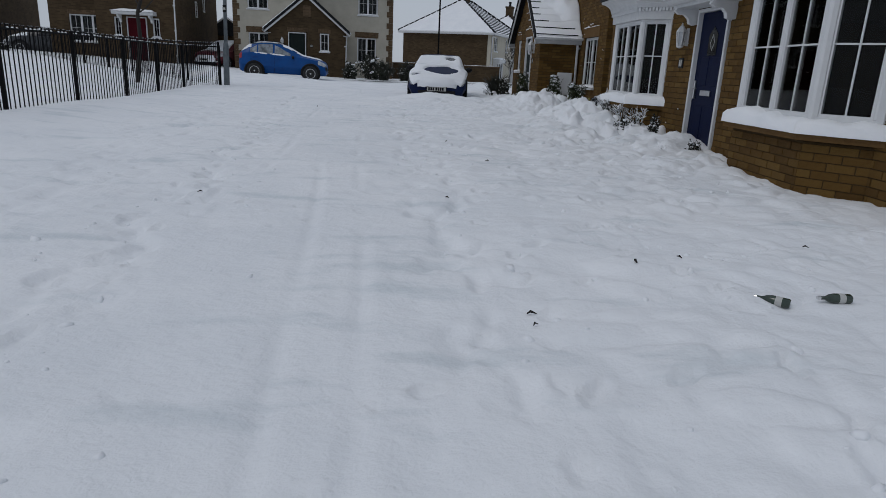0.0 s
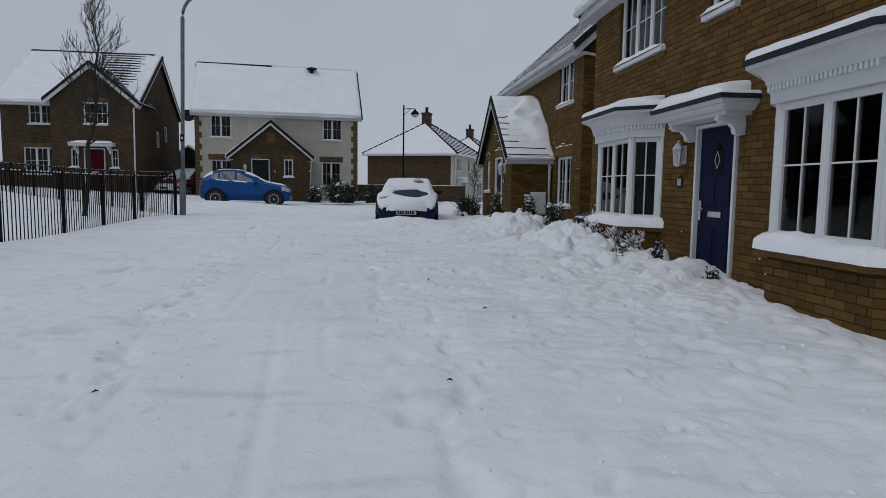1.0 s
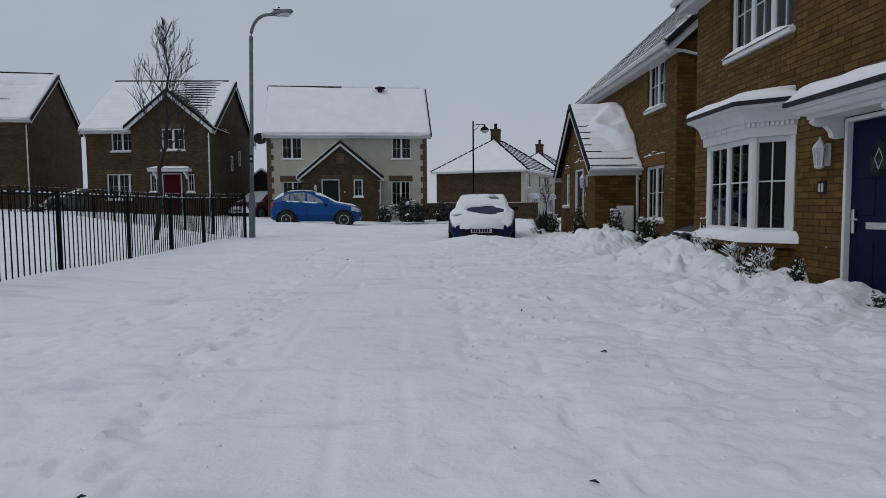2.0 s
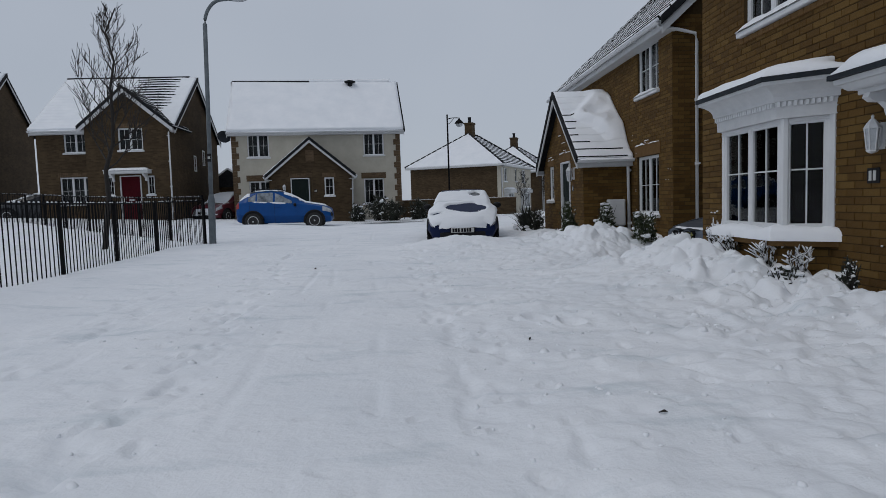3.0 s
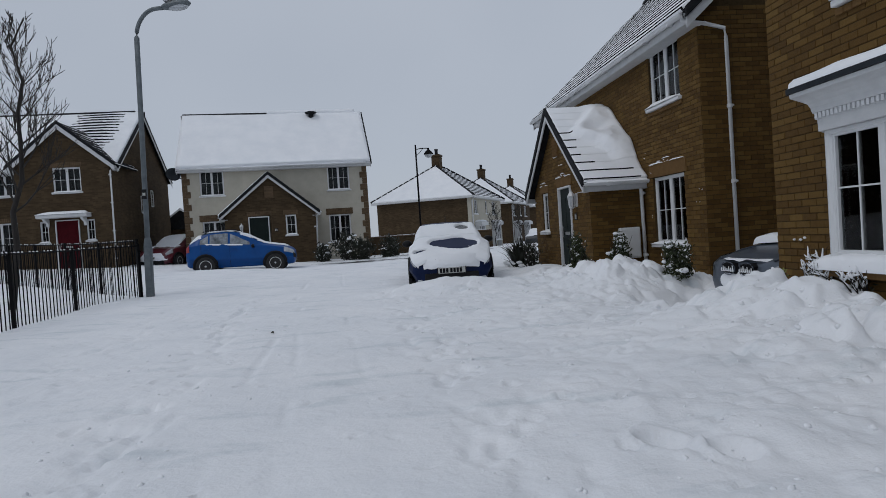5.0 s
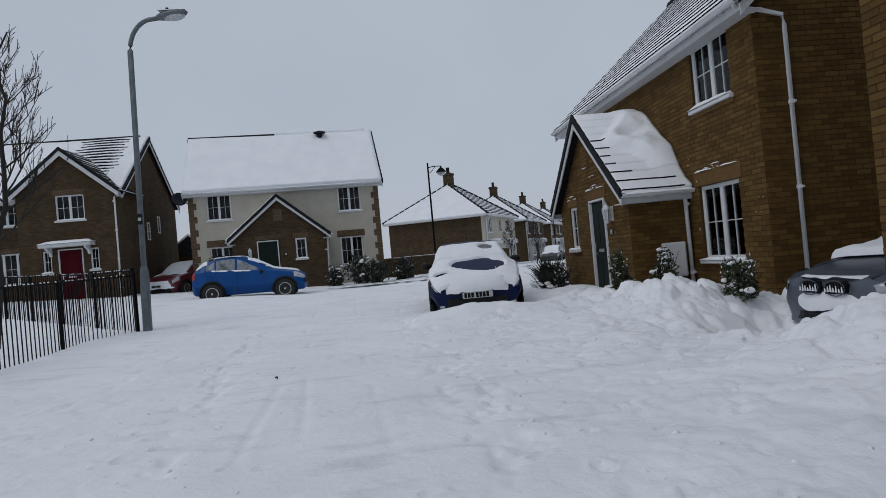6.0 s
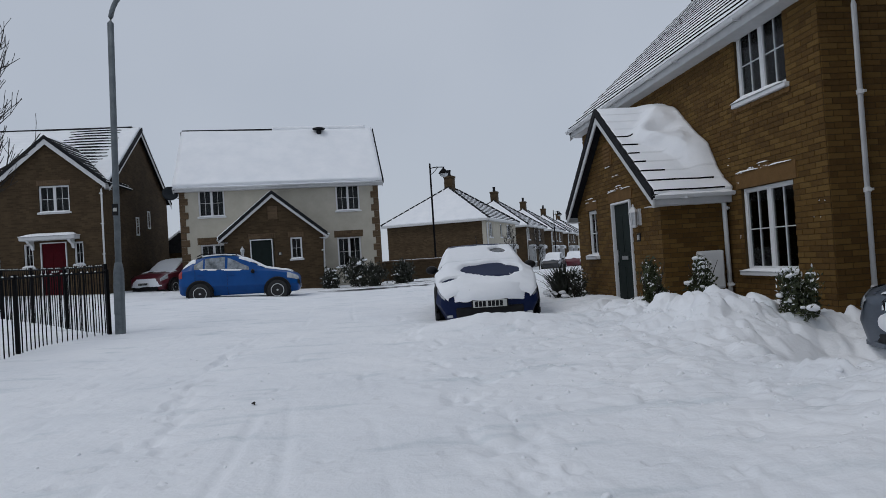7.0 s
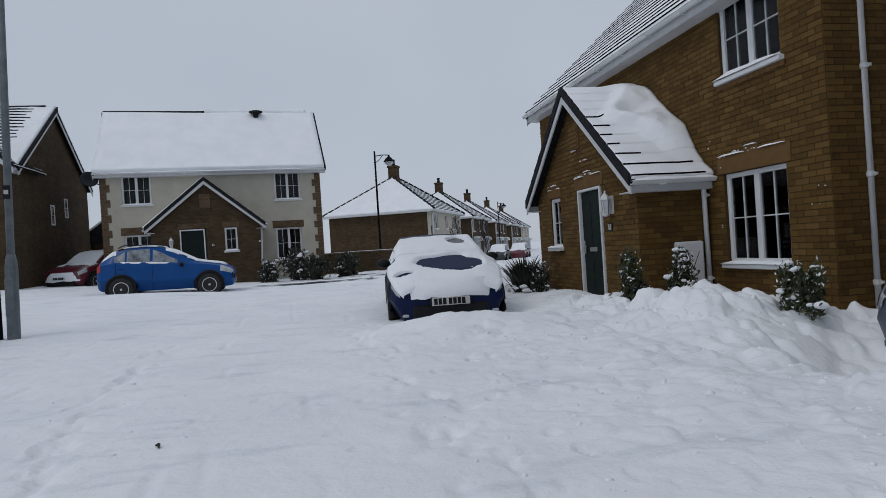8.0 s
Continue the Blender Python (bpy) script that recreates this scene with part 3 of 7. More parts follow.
def roof_slope(parent, m, width, length, cover, course=0.3, thick=0.09, res=(0.16, 0.1), name="roof", crisp=False):
    """Tiled slope in its own frame: x along, y down, z out. cover(u, v) gives the snow's depth in metres (arrays); at most about 0.3."""
    bm = bmesh.new()
    n = max(1, round(length / course))
    c = length / n
    side = []
    for k in range(n):
        side += [(k * c, 0.004), ((k + 1) * c, 0.022)]
    side += [(length, -thick), (0, -thick)]
    near = [bm.verts.new((0, y, z)) for y, z in side]
    far = [bm.verts.new((width, y, z)) for y, z in side]
    for k in range(len(side)):
        q = (k + 1) % len(side)
        bm.faces.new((near[k], near[q], far[q], far[k]))
    bm.faces.new(near[::-1])
    bm.faces.new(far)
    bmesh.ops.recalc_face_normals(bm, faces=bm.faces[:])
    roof = part(name, bm, M["tile"], parent, "dark roof tiles", m=m)
    us = np.linspace(0.02, width - 0.02, max(3, int(width / res[0])))
    vs = np.linspace(0.0, length + 0.02, max(3, int(length / res[1])))
    U, V = np.meshgrid(us, vs)
    T = cover(U, V * 0.3 / c)
    saw = 0.006 + 0.016 * ((V % c) / c)
    top = np.where(T > 0.11, 0.022 + T, saw + T)
    Z = np.where(T > 0.004, top, saw - 0.02)
    live = (T > 0.004).astype(int)
    ny_, nx_ = U.shape
    verts = np.stack([U, V, Z], -1).reshape(-1, 3)
    faces = [(j * nx_ + i, (j + 1) * nx_ + i, (j + 1) * nx_ + i + 1, j * nx_ + i + 1) for j in range(ny_ - 1) for i in range(nx_ - 1)
             if (live[j, i] + live[j + 1, i] + live[j, i + 1] + live[j + 1, i + 1]) >= (4 if crisp else 1)]
    skirt = len(verts)
    edge = [(0, i) for i in range(nx_)] + [(j, nx_ - 1) for j in range(1, ny_)] + [(ny_ - 1, i) for i in range(nx_ - 2, -1, -1)] + [(j, 0) for j in range(ny_ - 2, 0, -1)]
    verts = np.concatenate([verts, [(U[j, i], V[j, i], 0.0) for j, i in edge]])
    k = len(edge)
    for a in range(k):
        j, i = edge[a]
        j2, i2 = edge[(a + 1) % k]
        if live[j, i] and live[j2, i2]:
            faces.append((j * nx_ + i, j2 * nx_ + i2, skirt + (a + 1) % k, skirt + a))
    from_arrays("snow", verts, faces, M["snow"], roof, smooth=True, label="snow lying on the roof", kind="stuff")
    return roof


def gutter(parent, width, m, snow=True, r=0.055):
    """Fascia board and half-round gutter along x, mounted at z 0 on y 0, outside towards -y."""
    bm = bmesh.new()
    box(bm, 0, width, -0.02, 0.0, -0.16, 0.02)
    box(bm, 0, width, -0.02, 0.28, -0.165, -0.15)
    part("fascia", bm, M["paint"], parent, m=m)
    bm = bmesh.new()
    ring = [(-0.075 - r + r * math.cos(a) + 0.055, r * math.sin(a) - 0.01) for a in np.linspace(math.pi, 2 * math.pi, 9)]
    inner = [(y * 1.0, z + 0.008) for y, z in ring][::-1]
    pts = ring + inner
    a = [bm.verts.new((0, y - 0.02, z)) for y, z in pts]
    b = [bm.verts.new((width, y - 0.02, z)) for y, z in pts]
    for i in range(len(pts)):
        bm.faces.new((a[i], b[i], b[(i + 1) % len(pts)], a[(i + 1) % len(pts)]))
    bm.faces.new(a[::-1])
    bm.faces.new(b)
    for x in np.arange(0.5, width, 0.95):
        box(bm, x - 0.02, x + 0.02, -0.14, -0.02, -0.075, 0.0)
    bmesh.ops.recalc_face_normals(bm, faces=bm.faces[:])
    g = part("gutter", bm, M["white"], parent, "white plastic gutter", m=m)
    if snow:
        bm = bmesh.new()
        snow_slab(bm, 0, width, -0.15, -0.02, -0.012, 0.045, 3.3, nx=int(width / 0.1), ny=3)
        part("snow", bm, M["snow"], g, "snow lying in the gutter", smooth=True)
    return g


def downpipe(parent, pts, r=0.034):
    bm = bmesh.new()
    tube(bm, pts, r, 10)
    ob = part("downpipe", bm, M["white"], parent, "white plastic downpipe", smooth=True)
    x, y = pts[-1][0], pts[-1][1]
    for z in np.arange(pts[-1][2] + 0.4, pts[-2][2], 1.2):
        cm = bmesh.new()
        lathe(cm, [(r + 0.002, -0.03), (r + 0.012, -0.025), (r + 0.012, 0.025), (r + 0.002, 0.03)], 10, Matrix.Translation((x, y, z)))
        box(cm, x - 0.06, x + 0.06, y + 0.01, y + 0.04, z - 0.015, z + 0.015)
        part("bracket", cm, M["white"], ob)
    return ob


def soldier_lintel(parent, x0, x1, z, y=0.0, h=0.215, mat="lintel", m=None):
    """A flat arch of upright bricks over an opening."""
    n = max(3, round((x1 - x0) / 0.078))
    c = (x1 - x0) / n
    bm = bmesh.new()
    box(bm, x0, x1, y - 0.004, y + 0.06, z, z + h)
    ob = part("lintel", bm, M["mortar"], parent, "soldier course of orange brick", m=m)
    for k in range(n):
        bm = bmesh.new()
        box(bm, x0 + k * c + 0.004, x0 + (k + 1) * c - 0.004, y - 0.018, y + 0.02, z + 0.004, z + h - 0.004, 0.003)
        part("brick", bm, M[mat], ob)
    return ob


def keyed_lintel(parent, x0, x1, z, y=0.0, h=0.24):
    """A flat orange lintel whose middle steps up, with a thread of snow on its top edge."""
    c, k = (x0 + x1) / 2, 0.13
    bm = bmesh.new()
    prism(bm, [(x0, z), (x1, z), (x1, z + h), (c + k, z + h), (c + k, z + h + 0.07), (c - k, z + h + 0.07), (c - k, z + h), (x0, z + h)], y - 0.022, y + 0.05)
    bmesh.ops.bevel(bm, geom=bm.edges[:], offset=0.004, segments=1, affect="EDGES")
    ob = part("lintel", bm, M["lintel"], parent, "flat orange lintel with stepped middle")
    bm = bmesh.new()
    for a, b, zz in ((x0 + 0.02, c - k - 0.01, z + h), (c - k, c + k, z + h + 0.07), (c + k + 0.01, x1 - 0.05, z + h)):
        snow_slab(bm, a, b, y - 0.034, y - 0.004, zz, 0.02, a, ny=3)
    part("snow", bm, M["snow"], ob, "thread of snow on the lintel", smooth=True, kind="stuff")
    return ob


def brick_sill(parent, x0, x1, z, m=None):
    """A row of orange bricks on edge under a window."""
    bm = bmesh.new()
    box(bm, x0, x1, -0.015, 0.05, z - 0.06, z - 0.004)
    ob = part("brick_sill", bm, M["mortar"], parent, "orange brick sill course", m=m)
    n = round((x1 - x0) / 0.11)
    for k in range(n):
        bm = bmesh.new()
        box(bm, x0 + (x1 - x0) * k / n + 0.003, x0 + (x1 - x0) * (k + 1) / n - 0.003, -0.03, 0.05, z - 0.065, z, 0.004)
        part("brick", bm, M["lintel"], ob)


def lantern(parent, m):
    """White wall lantern: base and bracket, pitched cap, six glazing ribs, glass."""
    bm = bmesh.new()
    box(bm, -0.03, 0.03, 0.09, 0.13, 0.02, 0.3)
    tube(bm, [(0, 0.1, 0.1), (0, 0.06, 0.04), (0, 0.0, 0.01)], 0.012, 6)
    body = part("wall_lantern", bm, M["white"], parent, "white hexagonal wall lantern", m=m)
    bm = bmesh.new()
    part("base", lathe(bm, [(0.02, -0.02), (0.055, 0.0), (0.06, 0.015), (0.05, 0.02)], 6), M["white"], body)
    bm = bmesh.new()
    part("cap", lathe(bm, [(0.085, 0.24), (0.07, 0.275), (0.03, 0.33), (0.012, 0.345), (0.018, 0.365), (0.002, 0.385)], 6), M["white"], body)
    for k in range(6):
        a = math.pi / 3 * k
        bm = bmesh.new()
        part("rib", tube(bm, [(0.05 * math.cos(a), 0.05 * math.sin(a), 0.02), (0.075 * math.cos(a), 0.075 * math.sin(a), 0.245)], 0.008, 5), M["white"], body)
    gm = bmesh.new()
    lathe(gm, [(0.046, 0.02), (0.07, 0.24)], 6)
    part("glass", gm, M["lamp_lens"], body)


def number_plaque(parent, m, n=2):
    bm = bmesh.new()
    box(bm, -0.08, 0.08, -0.012, 0.0, -0.07, 0.07, 0.004)
    pl = part("plaque", bm, M["black"], parent, "small dark plaque with pale bars", m=m)
    for k in range(n):
        bm = bmesh.new()
        box(bm, -0.05 + k * 0.055, -0.015 + k * 0.055, -0.016, -0.011, -0.045, 0.045)
        part("bar", bm, M["plate"], pl)


def panel_door(parent, w, h, mat, m, label, glazed=False):
    """A front door in a white frame, with moulded panels, letter plate and handle."""
    bm = bmesh.new()
    f = 0.042
    for a in ((-f, 0, 0, h + f), (w, w + f, 0, h + f), (0, w, h, h + f)):
        box(bm, a[0], a[1], -0.03, 0.08, a[2], a[3], 0.006)
    frame_ob = part("door_frame", bm, M["white"], parent, m=m)
    bm = bmesh.new()
    box(bm, 0.006, w - 0.006, 0.03, 0.075, 0, h - 0.006)
    for x0, x1 in ((0.12, w / 2 - 0.04), (w / 2 + 0.04, w - 0.12)):
        for z0, z1 in ((0.2, 0.8), (1.06, 1.42) if glazed else (1.06, 1.75)):
            box(bm, x0, x1, 0.025, 0.032, z0, z1, 0.006)
    door = part("door", bm, mat, frame_ob, label)
    bm = bmesh.new()
    box(bm, w / 2 - 0.14, w / 2 + 0.14, 0.008, 0.03, 0.93, 1.0, 0.006)
    part("letter_plate", bm, M["chrome"], frame_ob, "chrome letter plate")
    bm = bmesh.new()
    box(bm, 0.06, 0.1, 0.0, 0.03, 0.88, 1.12, 0.006)
    tube(bm, [(0.08, -0.01, 1.02), (0.2, -0.02, 1.02)], 0.011, 6)
    part("handle", bm, M["chrome"], frame_ob, "chrome lever handle")
    if glazed:
        bm = bmesh.new()
        prism(bm, [(w / 2 - 0.12, 1.44), (w / 2 + 0.12, 1.44), (w / 2 + 0.12, 1.7), (w / 2, 1.8), (w / 2 - 0.12, 1.7)], 0.022, 0.031)
        part("door_glass", bm, M["car_glass"], frame_ob, "small leaded glass light")
        bm = bmesh.new()
        d = [(w / 2, 1.5), (w / 2 + 0.055, 1.6), (w / 2, 1.7), (w / 2 - 0.055, 1.6)]
        for a, b in zip(d, d[1:] + d[:1]):
            tube(bm, [(a[0], 0.02, a[1]), (b[0], 0.02, b[1])], 0.004, 5)
        part("lead_strip", bm, M["plate"], frame_ob, "pale lead diamond")
    bm = bmesh.new()
    box(bm, -0.05, w + 0.05, -0.08, 0.07, -0.06, 0.0, 0.008)
    part("threshold", bm, M["white"], frame_ob)
    return frame_ob


# Slabs added inside the hollow house; their dark colour stands in for room shade.
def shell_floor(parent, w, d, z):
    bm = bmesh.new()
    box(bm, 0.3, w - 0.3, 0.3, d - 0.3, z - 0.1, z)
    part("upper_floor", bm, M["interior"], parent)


# snow depth on roofs
def thin_cover(base, lines, seed):
    """Thin snow: the lower edge of each course stays bare in uneven stretches."""
    def f(U, V):
        c = 0.3
        t = base + 0.03 * (fbm(U * 0.8 + seed, V * 0.8, 3) - 0.5)
        saw = (V % c) / c
        bare = fbm(U * 0.7 + seed * 3, V * 1.3 + seed, 3)
        return np.where(saw > 1 - lines * (0.4 + 1.2 * bare), 0, t)
    return f


def full_cover(depth, seed, bare_top=0.0):
    def f(U, V):
        t = depth * (0.75 + 0.5 * fbm(U * 0.6 + seed, V * 0.6, 3))
        return np.where((V < bare_top * 0.12) & (fbm(U * 0.25 + seed, V * 0 + 2, 2) > 0.45), 0, t)
    return f


def gable_house(root, W, D, H, pitch, mats, openings, ov=0.28, cover_front=None, cover_back=None, verge=0.2, gut=True, crisp=False, side_ops=((), ()), res=(0.16, 0.1), ridge_snow=None):
    """Walls, upper floor, tiled roof with ridge along x, verges, fascia and gutters. openings: those of the front wall."""
    t = math.tan(radians(pitch))
    c, s = math.cos(radians(pitch)), math.sin(radians(pitch))
    rise = D / 2 * t
    front = wall(root, "front_wall", mats[0], W, H, openings)
    right = wall(root, "side_wall", mats[1], D - 0.003, H, side_ops[1], m=pose(W + 0.003, 0.003, 0, rz=90))
    left = wall(root, "side_wall", mats[1], D - 0.003, H, side_ops[0], m=pose(-0.003, D, 0, rz=-90))
    for x0 in (0.0, W - 0.3):
        bm = bmesh.new()
        prism(bm, [(0, 0), (D, 0), (D / 2, rise)], 0, 0.3)
        part("gable", bm, mats[1], root, m=pose(x0 + 0.3, 0, H, rz=90))
    wall(root, "back_wall", mats[1], W - 0.6, H, m=pose(W - 0.3, D, 0, rz=180))
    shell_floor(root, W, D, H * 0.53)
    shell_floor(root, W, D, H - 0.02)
    L = (D / 2 + ov) / c
    zr = H + rise + 0.13
    roof_slope(root, slope_matrix((W + verge, D / 2, zr), (0, -c, -s), (0, -s, c)), W + 2 * verge, L, cover_front, res=res, crisp=crisp)
    roof_slope(root, slope_matrix((-verge, D / 2, zr), (0, c, -s), (0, s, c)), W + 2 * verge, L, cover_back or full_cover(0.1, 4.0), res=(0.4, 0.3))
    for k in range(int((W + 2 * verge) / 0.45)):
        x0 = -verge + k * 0.45
        bm = bmesh.new()
        tube(bm, [(x0, D / 2, zr + 0.02), (x0 + 0.46, D / 2, zr + 0.025)], 0.11, 8)
        part("ridge_tile", bm, M["tile"], root, "dark ridge tile")
    if ridge_snow:
        bm = bmesh.new()
        xs_ = np.linspace(ridge_snow[0], ridge_snow[1], 40)
        tube(bm, [(x, D / 2, zr + 0.07 + 0.03 * float(vnoise(np.array(x * 2), np.array(1.5)))) for x in xs_], [0.13 + 0.03 * float(vnoise(np.array(x * 3), np.array(4.5))) for x in xs_], 8)
        part("ridge_snow", bm, M["snow"], root, "snow lying over the ridge tiles", smooth=True)
    ze = zr - s * L
    for x0 in (-verge - 0.02, W + verge - 0.03):
        for sg in (-1, 1):
            bm = bmesh.new()
            prism(bm, [(0, 0.05), (0, -0.12), (L * c, -0.12 - L * s), (L * c, 0.05 - L * s)], 0, 0.05)
            part("verge", bm, M["tile"], root, "dark verge tiles", m=Matrix.Translation((x0 + (0.05 if sg < 0 else 0), D / 2, zr)) @ pose(0, 0, 0, rz=90 * sg))
            bm = bmesh.new()
            prism(bm, [(0.0, -0.1), (0, -0.28), (L * c - 0.02, -0.28 - L * s), (L * c - 0.02, -0.1 - L * s)], 0, 0.02)
            part("bargeboard", bm, M["paint"], root, m=Matrix.Translation((x0 + (0.035 if sg < 0 else 0.015), D / 2, zr)) @ pose(0, 0, 0, rz=90 * sg))
    if gut:
        gutter(root, W + 2 * verge, pose(-verge, -ov + 0.06, ze - 0.03))
    return front, left, right


def porch(root, cx, half, proj, H, pitch, mats, openings, cover_l, cover_r, brick=False, near=None, ov=0.2, back=0.05):
    """A gabled porch in front of the wall: front wall with gable, two side walls, roof with its ridge towards the street."""
    c, s, t = math.cos(radians(pitch)), math.sin(radians(pitch)), math.tan(radians(pitch))
    rise = half * t
    fm = pose(cx - half, -proj, 0)
    f = wall(root, "porch_wall", mats[0], 2 * half, H, openings, m=fm, gable=rise)
    a = wall(root, "porch_wall", mats[1], proj - 0.007, H, m=pose(cx + half + 0.003, -proj + 0.003, 0, rz=90))
    b = wall(root, "porch_wall", mats[1], proj - 0.007, H, m=pose(cx - half - 0.003, -0.004, 0, rz=-90))
    if brick:
        brick_field(f, 2 * half, H, openings, near, rise, seed=5)
        brick_field(a, proj - 0.007, H, (), (0, 9, 0, 9), seed=6, limit=120)
    L = (half + ov) / c
    zr = H + rise + 0.12
    y0 = -proj - ov
    dep = proj + ov + back
    roof_slope(root, slope_matrix((cx, back - 0.055, zr), (c, 0, -s), (s, 0, c)), dep - 0.055, L, cover_r, name="porch_roof", res=(0.04, 0.012), crisp=True)
    roof_slope(root, slope_matrix((cx, y0, zr), (-c, 0, -s), (-s, 0, c)), dep - 0.055, L, cover_l, name="porch_roof", res=(0.1, 0.08))
    for sg in (-1, 1):
        n = 10
        for k in range(n):
            u0, u1 = k * L / n, (k + 1) * L / n
            bm = bmesh.new()
            prism(bm, [(sg * u0 * c, 0.05 - u0 * s), (sg * u0 * c, -0.1 - u0 * s), (sg * u1 * c, -0.1 - u1 * s), (sg * u1 * c, 0.065 - u1 * s)], -0.02, 0.045)
            part("verge_tile", bm, M["tile"], root, "dark verge tile", m=Matrix.Translation((cx, y0, zr)))
        bm = bmesh.new()
        prism(bm, [(0, -0.1), (0, -0.24), (sg * L * c, -0.22 - L * s), (sg * L * c, -0.1 - L * s)], 0.0, 0.025)
        part("bargeboard", bm, M["paint"], root, m=Matrix.Translation((cx, y0, zr)))
        bm = bmesh.new()
        snow_v = []
        for k in range(21):
            u = L * k / 20
            h = 0.035 * (0.4 + float(fbm(np.array(u * 3.0 + cx + sg), np.array(0.3), 2)))
            snow_v.append((sg * u * c, u * s, h))
        for (xa, da, ha), (xb, db, hb) in zip(snow_v, snow_v[1:]):
            prism(bm, [(xa, 0.05 - da), (xb, 0.05 - db), (xb, 0.055 + hb - db), (xa, 0.055 + ha - da)], -0.025, 0.05)
        part("verge_snow", bm, M["snow"], root)
    ze = zr - s * L
    gutter(root, dep, pose(cx + half + ov - 0.06, y0, ze - 0.03, rz=90))
    gutter(root, dep, pose(cx - half - ov + 0.06, y0 + dep, ze - 0.03, rz=-90))
    return f, a, b


def grown(pts, d):
    """The canted plan (wall-left, front-left, front-right, wall-right) pushed out by d."""
    (x0, y0), (x1, y1), (x2, y2), (x3, y3) = pts
    k = d * 0.45
    return [(x0 - d * 1.2, y0), (x1 - k, y1 - d), (x2 + k, y2 - d), (x3 + d * 1.2, y3)]


def bay_window(root, xa, xb, cant, proj, zb, zt, zc):
    """A canted bay: brick base, stone sill with snow, three white windows, corner posts, white dentilled cornice, lead edge and snow cap."""
    plan = [(xa - cant, 0.0), (xa, -proj), (xb, -proj), (xb + cant, 0.0)]
    bm = bmesh.new()
    plan_prism(bm, grown(plan, -0.02), 0, zb - 0.17)
    base = part("bay_base", bm, M["mortar"], root, "brick base of the bay")
    ang = math.degrees(math.atan2(proj, cant))
    clen = math.hypot(proj, cant)
    runs = [((xa - cant, 0), -ang, clen), ((xa, -proj), 0, xb - xa), ((xb, -proj), ang, clen)]
    for (x, y), a, ln in runs:
        holder = wall(root, "bay_wall", M["mortar"], ln, zb - 0.18, (), 0.02, m=pose(x, y - 0.002, 0, rz=a))
        brick_field(holder, ln, zb - 0.18, (), (0, 9, 0, 9), limit=100, seed=int(x * 10))
    bm = bmesh.new()
    plan_prism(bm, grown(plan, 0.1), zb - 0.165, zb - 0.09)
    part("sill", bm, M["lintel"], root, "orange brick sill of the bay")
    bm = bmesh.new()
    plan_prism(bm, grown(plan, 0.04), zb - 0.088, zb - 0.02)
    part("window_board", bm, M["white"], root)
    # snow on the sill, following the plan
    g_out, g_in = grown(plan, 0.118), grown(plan, -0.03)
    verts, faces = [], []
    n = 40
    total = 0
    for k in range(3):
        for i in range(n):
            f = i / (n - 1)
            po = np.array(g_out[k]) * (1 - f) + np.array(g_out[k + 1]) * f
            pi_ = np.array(g_in[k]) * (1 - f) + np.array(g_in[k + 1]) * f
            h = 0.1 + 0.1 * float(fbm(np.array(po[0] * 3.0), np.array(po[1] * 3.0 + xa), 3)) - 0.03
            w = 0.03 * float(vnoise(np.array(po[0] * 6), np.array(xa)))
            d = (po - pi_) / np.linalg.norm(po - pi_)
            po = po + d * w
            for q, z in ((0.0, -0.02), (0.03, 0.55 * h), (0.25, 0.88 * h), (0.6, h), (1.0, h * 1.05)):
                p = po * (1 - q) + pi_ * q
                verts.append((p[0], p[1], zb - 0.09 + z))
            if total:
                o = len(verts) - 10
                for r in range(4):
                    faces.append((o + r, o + 5 + r, o + 6 + r, o + 1 + r))
            total += 1
    from_arrays("snow", verts, faces, M["snow"], root, True, "thick snow on the bay's sill")
    hgt = zt - zb
    for ((x, y), a, ln), lights in zip(runs, (1, 2, 1)):
        pad = 0.025
        w = window(root, ln - 2 * pad, hgt, lights, m=pose(x, y, zb, rz=a) @ pose(pad, 0.03, 0), sill=False, snow=0, mid=0.54)
    for x, y in (plan[1], plan[2]):
        bm = bmesh.new()
        lathe(bm, [(0.05, zb - 0.02), (0.05, zt + 0.01)], 8, Matrix.Translation((x, y + 0.05, 0)))
        part("corner_post", bm, M["white"], root, "white bay corner post")
    for x, s in ((plan[0][0], 1), (plan[3][0], -1)):
        bm = bmesh.new()
        box(bm, x - 0.05, x + 0.05, -0.02, 0.06, zb, zt)
        part("corner_post", bm, M["white"], root)
    # cornice: one moulding that runs from a plain fascia through a bead and a hollow to the wide top
    bm = bmesh.new()
    hgt = zc - zt
    rings = []
    for d, f in ((0.05, 0.0), (0.055, 0.3), (0.06, 0.31), (0.06, 0.46), (0.09, 0.47), (0.095, 0.52), (0.1, 0.6), (0.12, 0.7), (0.155, 0.79), (0.2, 0.86), (0.21, 0.87), (0.25, 0.9), (0.255, 1.0)):
        rings.append([bm.verts.new((x, y, zt + f * hgt)) for x, y in grown(plan, d)])
    for lo, hi in zip(rings, rings[1:]):
        for k in range(4):
            bm.faces.new((lo[k], lo[(k + 1) % 4], hi[(k + 1) % 4], hi[k]))
    bm.faces.new(rings[0][::-1])
    bm.faces.new(rings[-1])
    bmesh.ops.recalc_face_normals(bm, faces=bm.faces[:])
    cor = part("cornice", bm, M["paint"], root, "white dentilled cornice")
    g = grown(plan, 0.063)
